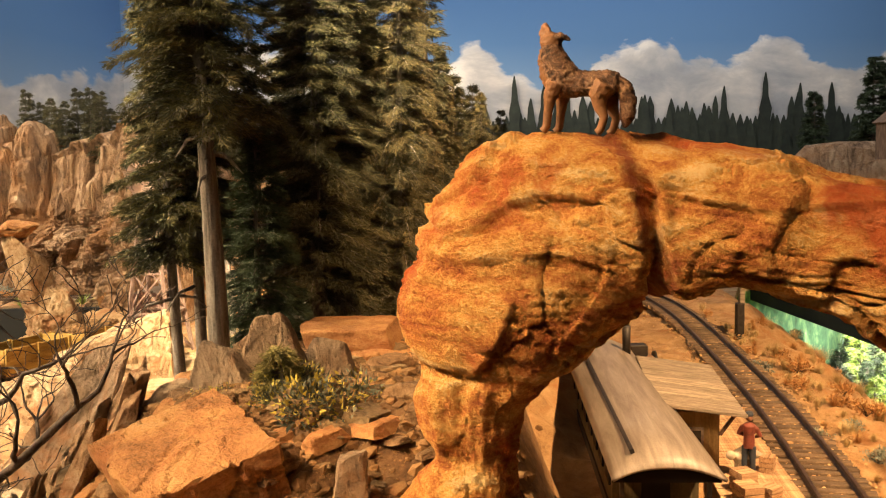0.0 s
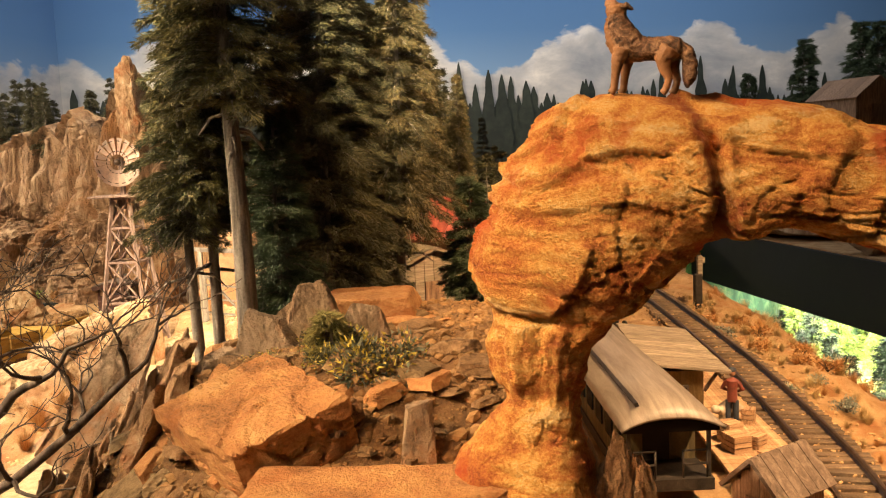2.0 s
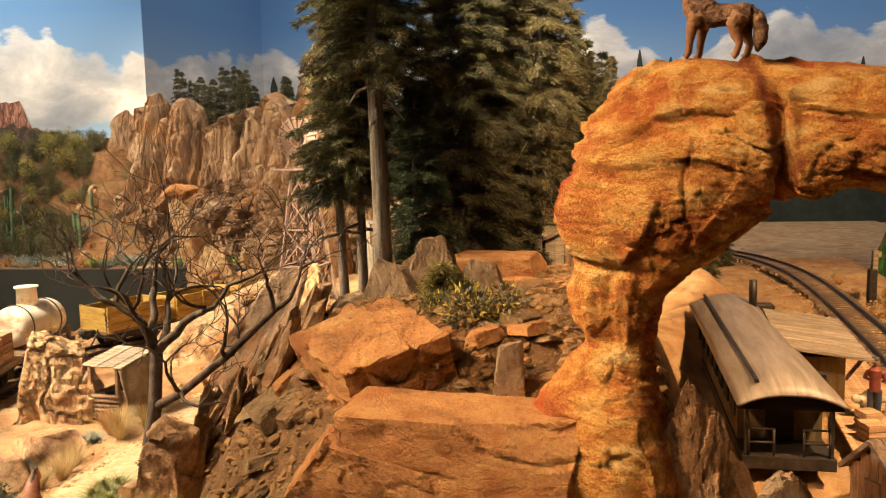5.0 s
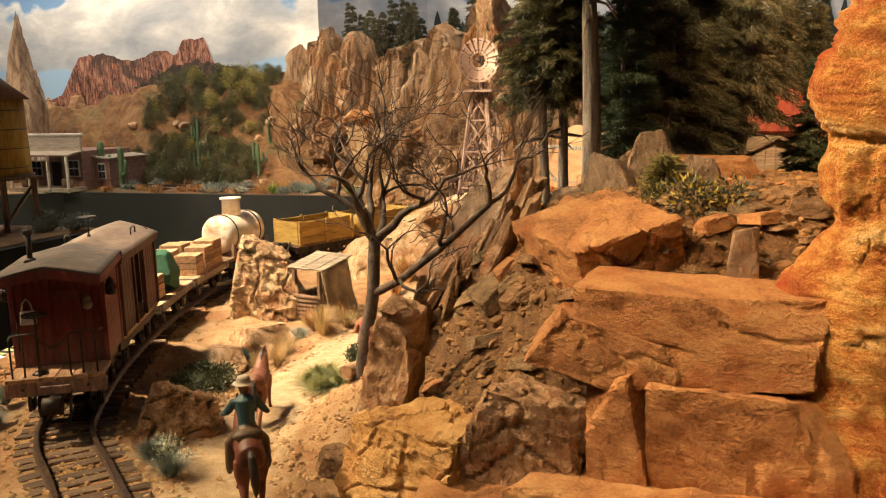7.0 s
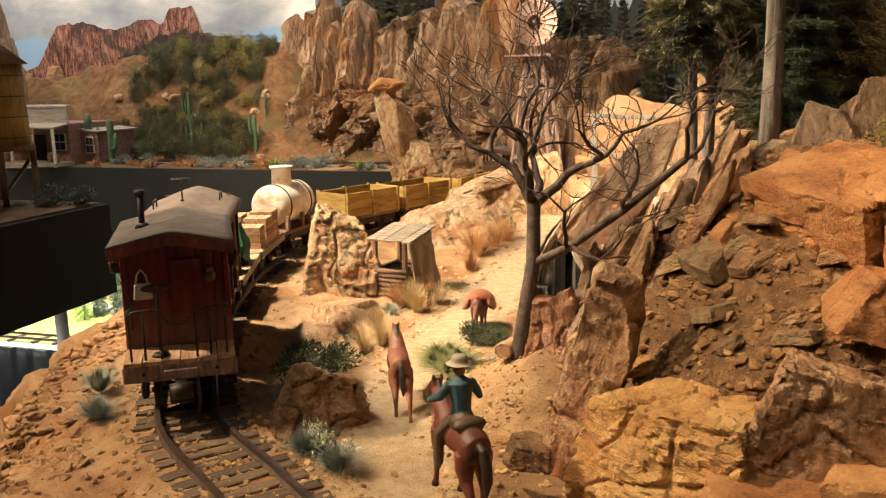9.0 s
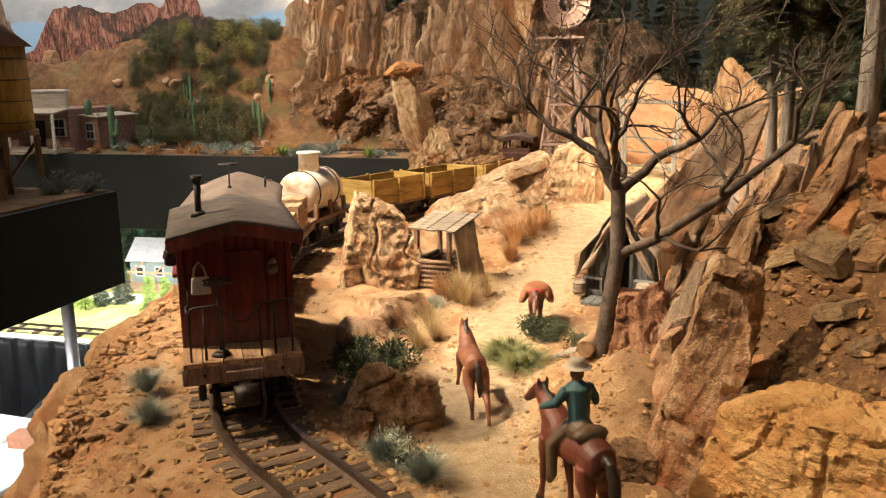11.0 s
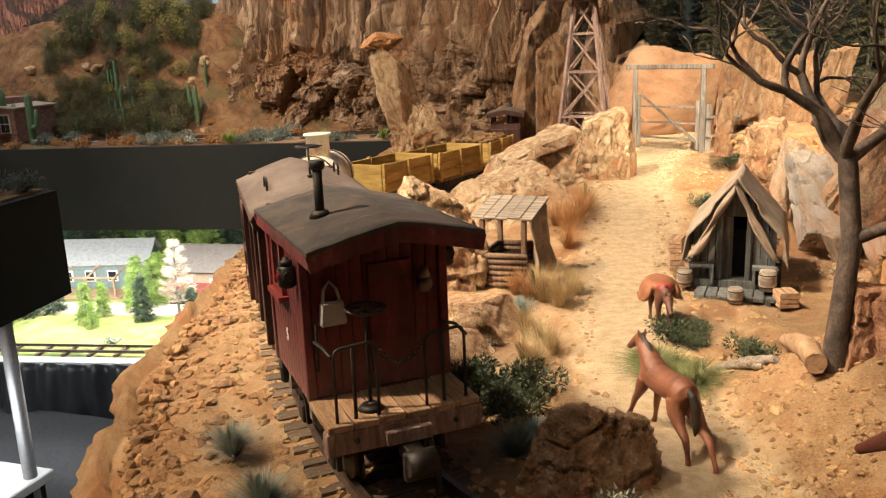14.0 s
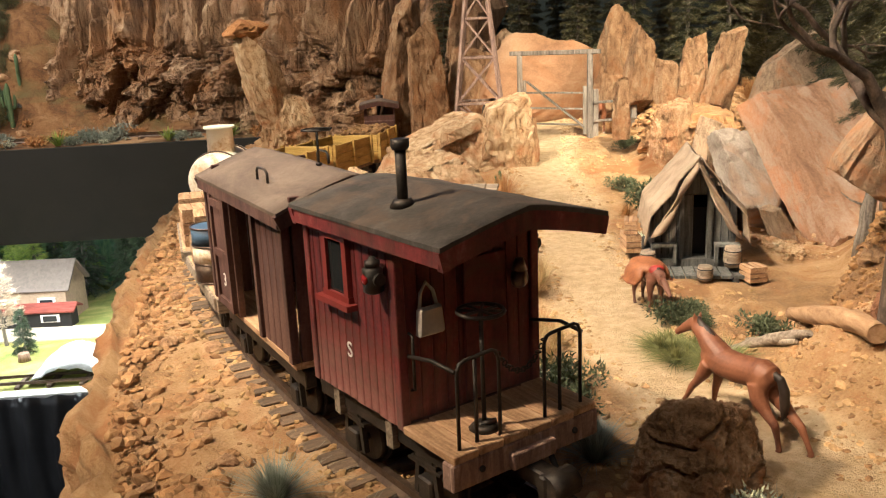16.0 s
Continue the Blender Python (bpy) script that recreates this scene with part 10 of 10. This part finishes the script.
    for x, y, s in [(0.312, 0.845, (0.026, 0.022, 0.018)), (0.337, 0.850, (0.018, 0.018, 0.014)), (0.318, 0.875, (0.022, 0.02, 0.022)), (0.365, 0.93, (0.016, 0.016, 0.018)), (0.335, 0.815, (0.02, 0.014, 0.006))]:
        crate(pose(x, y, 1.046, 0, 0, x * 900), s, "wooden trunk standing on the platform", "luggage on the platform")
    post = thing("signal_post", pose(0.605, 1.70, ground_z(0.605, 1.70)), "dark signal post with a pale arm", "post")
    bar("shaft", post, (0, 0, -0.01), (0, 0, 0.075), 0.016, M["iron"])
    bar("upper_shaft", post, (0.004, 0, 0.07), (0.004, 0, 0.115), 0.011, M["oldwood"])
    one("arm", box, (0.008, 0.004, 0.012), (0.012, 0, 0.105), material=M["oldwood"], parent=post)
    cart = thing("platform_cart", pose(0.33, 1.42, ground_z(0.33, 1.42)), "dark hand cart beside the track", "cart")
    one("bed", box, (0.05, 0.035, 0.005), (0, 0, 0.022), material=M["brownwood"], parent=cart)
    for sx in (-1, 1):
        bm = bmesh.new()
        tube(bm, [(sx * 0.027, 0, 0.016), (sx * 0.031, 0, 0.016)], 0.016, 16)
        part("wheel", bm, M["iron"], cart)
    one("load", box, (0.03, 0.025, 0.02), (0, 0, 0.0345), bevel=0.002, material=M["iron"], parent=cart)


build_station()

# ---- the lower layouts, the table and the chair ----
meadow = surf("bright_meadow_scatter", [(0.3, (0.10, 0.13, 0.025)), (0.5, (0.24, 0.26, 0.06)), (0.66, (0.42, 0.36, 0.13)), (0.82, (0.58, 0.50, 0.28))], scale=9, fine=200, rough=0.95, bump=0.6, bump_size=0.004, world_space=True)
roadm = surf("pale_gravel_road", [(0.3, (0.42, 0.35, 0.24)), (0.6, (0.58, 0.50, 0.37)), (0.8, (0.68, 0.60, 0.47))], scale=30, fine=300, rough=0.95)
M["meadow"], M["roadm"] = meadow, roadm
slab_xy("lower_table_west", [(-3.4, 2.14), (-1.10, 2.14), (-1.10, 3.13), (-3.4, 3.13)], 0.40, 0.445, "meadow", "green and straw meadow of the lower layout", "ground")
slab_xy("lower_edge_west", [(-3.4, 2.10), (-1.10, 2.10), (-1.10, 2.138), (-3.4, 2.138)], 0.40, 0.449, "white", "white edge board of the lower layout", "board")
slab_xy("lower_road", [(-2.9, 2.56), (-1.2, 2.50), (-1.2, 2.60), (-1.9, 2.66), (-2.9, 2.66)], 0.44, 0.4485, "roadm", "pale gravel road through the lower layout", "road")
slab_xy("lower_table_east", [(1.0, 1.7), (3.1, 1.7), (3.1, 3.95), (1.0, 3.95)], 0.30, 0.345, "meadow", "green and straw meadow of the eastern lower layout", "ground")


def forest_board(name, y, x0, x1, z0, z1, label):
    """Painted woodland behind the lower layout: green with pale trunks."""
    m, nt, b = node_mat("painted_woodland_" + name)
    pos = nt.nodes.new("ShaderNodeNewGeometry").outputs["Position"]
    mp = nt.nodes.new("ShaderNodeMapping")
    mp.inputs["Scale"].default_value = (3.0, 1.0, 0.8)
    nt.links.new(pos, mp.inputs["Vector"])
    n = noise_node(nt, mp.outputs[0], 9, 7, 0.65, 0.3)
    cr = ramp(nt, [(0.3, (0.02, 0.05, 0.03)), (0.5, (0.07, 0.16, 0.08)), (0.62, (0.20, 0.32, 0.14)), (0.8, (0.45, 0.62, 0.66))])
    nt.links.new(n.outputs["Fac"], cr.inputs[0])
    nt.links.new(cr.outputs[0], b.inputs["Base Color"])
    b.inputs["Roughness"].default_value = 0.9
    M[name] = m
    return slab_xy(name, [(x0, y), (x1, y), (x1, y + 0.01), (x0, y + 0.01)], z0, z1, name, label, "backdrop")


forest_board("backdrop_lower_west", 3.135, -3.5, -0.9, 0.30, 0.98, "painted green woodland behind the lower layout")
forest_board("backdrop_lower_east", 3.96, 0.6, 3.2, 0.2, 0.96, "painted green woodland behind the eastern lower layout")


def skirt(name, a, b, z0, z1, label, waves=34):
    """A gathered black cloth hanging from a table edge."""
    a, b = Vector(a), Vector(b)
    d = b - a
    nrm = Vector((d.y, -d.x)).normalized()
    n, m = 420, 34
    V, F = [], []
    for i in range(n):
        u = i / (n - 1)
        for j in range(m):
            v = j / (m - 1)
            w = 0.012 * math.sin(u * waves * 6.28 + 1.5 * noise.noise(Vector((u * 9, v * 2, 0)))) * (0.5 + 0.7 * v) + 0.040 * fbm(Vector((u * 26 + v * 3, v * 3.0, 3)), 4) * (0.15 + v) + 0.010 * abs(noise.noise(Vector((u * 60, v * 7 + u * 20, 5))))
            p = a + d * u + nrm * (w + 0.012)
            V.append((p.x, p.y, z1 + (z0 - z1) * v + (0.004 * math.sin(u * waves * 6.28) if j == 0 else 0)))
    for i in range(n - 1):
        for j in range(m - 1):
            F.append((i * m + j, (i + 1) * m + j, (i + 1) * m + j + 1, i * m + j + 1))
    ob = raw(name, V, F, M["cloth"], None, "", True)
    ob.modifiers.new("thick", "SOLIDIFY").thickness = 0.003
    return tagged(ob, label, "cloth")


skirt("table_skirt", (-3.4, 2.095), (-1.05, 2.095), -0.42, 0.452, "gathered black cloth hanging from the table edge")
skirt("table_skirt", (-1.05, 2.095), (-0.97, 0.35), -0.42, 0.86, "gathered black cloth below the canyon edge", 22)
lower = [Vector((-3.3 + 0.02 * k, 2.19)) for k in range(105)]
build_track("lower line of brown rails along the table edge", lower, lambda y: 0.461, 0.022)


def lower_house(m, w, d, h, rise, wall, roof, label, windows=3):
    ob = thing("model_house", m, label, "house")
    bm = bmesh.new()
    box(bm, (w, d, h), (0, 0, h / 2))
    part("wall", bm, wall, ob)
    for sy in (-1, 1):
        bm = bmesh.new()
        a = math.atan2(rise, d / 2)
        L = math.hypot(d / 2, rise) + 0.015
        box(bm, (w + 0.03, L, 0.006), (0, sy * (d / 4 + 0.004), h + rise / 2), (-sy * math.degrees(a), 0, 0))
        part("roof", bm, roof, ob)
    for sx in (-1, 1):
        bm = bmesh.new()
        vs = [bm.verts.new((sx * w / 2, -d / 2, h)), bm.verts.new((sx * w / 2, d / 2, h)), bm.verts.new((sx * w / 2, 0, h + rise))]
        f = bm.faces.new(vs)
        bmesh.ops.solidify(bm, geom=[f], thickness=0.004)
        part("gable", bm, wall, ob)
    for k in range(windows):
        x = -w / 2 + w * (k + 0.5) / windows
        wn = one("window", box, (w / windows * 0.45, 0.006, h * 0.42), (x, -d / 2 - 0.001, h * 0.55), material=M["white"], parent=ob)
        one("pane", box, (w / windows * 0.33, 0.004, h * 0.32), (x, -d / 2 - 0.0045, h * 0.55), material=M["glass"], parent=wn)
    return ob


tanw = plain("tan_house_boards", (0.36, 0.26, 0.17), 0.8)
grw = plain("grey_green_boards", (0.22, 0.26, 0.24), 0.8)
lower_house(pose(-1.80, 2.76, 0.446, 0, 0, -4), 0.24, 0.15, 0.11, 0.07, tanw, plain("brown_sheet_roof", (0.17, 0.135, 0.11), 0.7), "tan model barn with a dull brown roof", 2)
# near-black walls paint the shade of the lean-to's open front
one_shed = lower_house(pose(-1.785, 2.665, 0.446, 0, 0, -4), 0.25, 0.05, 0.055, 0.012, M["dark"], M["redroof"], "red roofed lean-to before the barn, walls near-black for its shaded inside", 2)
lower_house(pose(-2.26, 2.90, 0.446, 0, 0, 4), 0.34, 0.16, 0.10, 0.07, grw, plain("pale_grey_roof", (0.42, 0.40, 0.38), 0.7), "grey green model house with a pale grey roof", 4)
pav = thing("porch_frame", pose(-2.30, 2.76, 0.446), "open timber frame of an unfinished porch", "porch")
for k in range(4):
    bar("post", pav, (-0.16 + k * 0.105, -0.05, 0), (-0.16 + k * 0.105, -0.05, 0.075), 0.006, M["deck"])
    bar("rafter", pav, (-0.16 + k * 0.105, -0.06, 0.072), (-0.16 + k * 0.105, 0.055, 0.10), 0.006, M["deck"])
bar("beam", pav, (-0.17, -0.05, 0.077), (0.165, -0.05, 0.077), 0.007, M["deck"])
one("deck", box, (0.35, 0.11, 0.008), (0, 0, 0.004), material=M["deck"], parent=pav)
LIME = conifer("lime_tree", 0.17, 0.045, 0.10, 21, "lime", "bright yellow green model tree", whorls=16, per=2, trunk_r=0.004, needle=0.013, ragged=0.6, width=0.0011)
LIME.matrix_world = pose(-2.03, 2.66, 0.445)
LFIR = conifer("lower_fir", 0.16, 0.036, 0.06, 22, "spruce", "dark green model fir on the lower layout", whorls=18, per=2, trunk_r=0.004, needle=0.012, width=0.0011)
LFIR.matrix_world = pose(-2.285, 2.55, 0.445)
CRM = conifer("pale_tree", 0.26, 0.060, 0.22, 23, "paletree", "pale cream leafed model tree", whorls=16, per=4, trunk_r=0.006, needle=0.012, ragged=0.6, droop=-0.1)
CRM.matrix_world = pose(-1.80, 2.50, 0.445)
rl = random.Random(55)
for x, y, s in [(-1.98, 2.72, 1.0), (-1.95, 2.80, 1.1), (-2.0, 2.58, 0.9), (-2.08, 2.52, 0.7), (-2.10, 2.45, 0.8), (-1.92, 2.90, 1.2), (-1.88, 2.98, 1.2), (-2.42, 2.48, 0.7), (-2.36, 2.44, 0.8), (-1.96, 2.64, 1.0), (-2.05, 2.40, 0.5)]:
    plant_tree(LIME, x, y, 0.444, s, rl.uniform(0, 360))
for k in range(34):
    plant_tree(LFIR if rl.random() < 0.7 else LIME, rl.uniform(-2.7, -1.2), rl.uniform(2.98, 3.11), 0.444, rl.uniform(0.9, 1.9), rl.uniform(0, 360))
for x, y, s in [(-2.34, 2.50, 0.8), (-1.72, 2.42, 0.8), (-1.92, 2.48, 0.9), (-1.50, 2.90, 1.6), (-1.40, 2.85, 1.3), (-1.56, 2.98, 1.8)]:
    plant_tree(LFIR, x, y, 0.444, s, rl.uniform(0, 360))
for k in range(60):
    x, y = rl.uniform(1.5, 2.6), rl.uniform(2.2, 3.9)
    plant_tree(LFIR if rl.random() < 0.55 else LIME, x, y, 0.344, rl.uniform(0.9, 2.2), rl.uniform(0, 360))
put(CREAM, -1.9, 2.25, 0.446, 1.4)
stump = one("tree_stump", tube, [(0, 0, -0.002), (0, 0, 0.022)], [0.017, 0.014], 12, material=M["brownwood"])
stump.matrix_world = pose(-1.70, 2.36, 0.446)
tagged(stump, "brown sawn tree stump on the meadow", "stump")
film = raw("plastic_sheet", *(lambda g: (g[0], g[1]))(((lambda n, m: ([(-1.62 + 0.20 * i / (n - 1), 2.17 + 0.16 * j / (m - 1), 0.449 + 0.075 * math.sin(math.pi * i / (n - 1)) ** 0.8 * (0.5 + 0.5 * math.sin(math.pi * j / (m - 1))) + 0.010 * noise.noise(Vector((i * 0.5, j * 0.5, 0)))) for i in range(n) for j in range(m)],
                                                        [(i * m + j, (i + 1) * m + j, (i + 1) * m + j + 1, i * m + j + 1) for i in range(n - 1) for j in range(m - 1)]))(18, 14))), plain("clear_plastic_film", (0.55, 0.60, 0.60), 0.2), None, "", True)
film.modifiers.new("thick", "SOLIDIFY").thickness = 0.002
tagged(film, "crumpled clear plastic sheet on the table edge", "plastic sheet")
pole = thing("support_pole", pose(-1.775, 1.64, -0.43), "round steel support pole under the shelf", "pole")
one("tube", tube, [(0, 0, 0), (0, 0, 1.205)], 0.0155, 20, material=M["steel"], parent=pole)
one("foot", tube, [(0, 0, 0), (0, 0, 0.008)], 0.05, 20, material=M["steel"], parent=pole)
one("head_plate", tube, [(0, 0, 1.40), (0, 0, 1.413)], 0.045, 20, material=M["steel"], parent=pole)
one("upper_tube", tube, [(0, 0, 1.20), (0, 0, 1.402)], 0.0155, 20, material=M["steel"], parent=pole)
table = thing("work_table", pose(-2.197, 1.405, -0.43, 0, 0, -10), "white topped work table with black edges", "table")
one("tabletop", box, (0.80, 0.70, 0.024), (0, 0, 0.772), bevel=0.003, material=M["white"], parent=table)
one("edge_panel", box, (0.78, 0.012, 0.10), (0, -0.33, 0.710), material=M["black"], parent=table)
one("side_panel", box, (0.012, 0.66, 0.10), (0.38, 0, 0.710), material=M["black"], parent=table)
for x in (-0.36, 0.36):
    for y in (-0.31, 0.31):
        one("leg", box, (0.03, 0.03, 0.760), (x, y, 0.380), material=M["black"], parent=table)
for x, y, w, d, h, mt, lb in [(0.26, 0.24, 0.09, 0.05, 0.035, plain("terracotta_card", (0.45, 0.20, 0.11), 0.8), "terracotta red card box lying on the table"), (0.10, 0.27, 0.16, 0.14, 0.012, M["white"], "stack of white papers on the table"), (0.18, 0.12, 0.07, 0.05, 0.03, plain("cream_card", (0.62, 0.55, 0.42), 0.8), "cream card box lying on the table")]:
    o = one("table_box", box, (w, d, h), bevel=0.002, material=mt)
    o.matrix_world = table.matrix_world @ pose(x, y, 0.7845 + h / 2, 0, 0, 60 * x)
    tagged(o, lb, "box")
chair = thing("office_chair", pose(-2.00, 1.93, -0.43, 0, 0, -8), "black upholstered office chair pushed to the table", "chair")
pad = plain("charcoal_chair_fabric", (0.06, 0.06, 0.063), 0.75)
bm = rock_bm((0.46, 0.42, 0.10), 601, cuts=0, rough=0.01, square=0.75)
o = part("seat", bm, pad, chair)
o.matrix_basis = pose(0, 0, 0.48)
bm = rock_bm((0.50, 0.10, 0.36), 602, cuts=0, rough=0.01, square=0.75)
o = part("backrest", bm, pad, chair)
o.matrix_basis = pose(0, 0.0, 0.64, -68, 0, 0)
one("column", tube, [(0, 0, 0.06), (0, 0, 0.44)], 0.025, 12, material=M["iron"], parent=chair)
for k in range(5):
    a = k * 2 * math.pi / 5
    one("foot", tube, [(0, 0, 0.07), (0.25 * math.cos(a), 0.25 * math.sin(a), 0.03)], 0.015, 8, material=M["iron"], parent=chair)
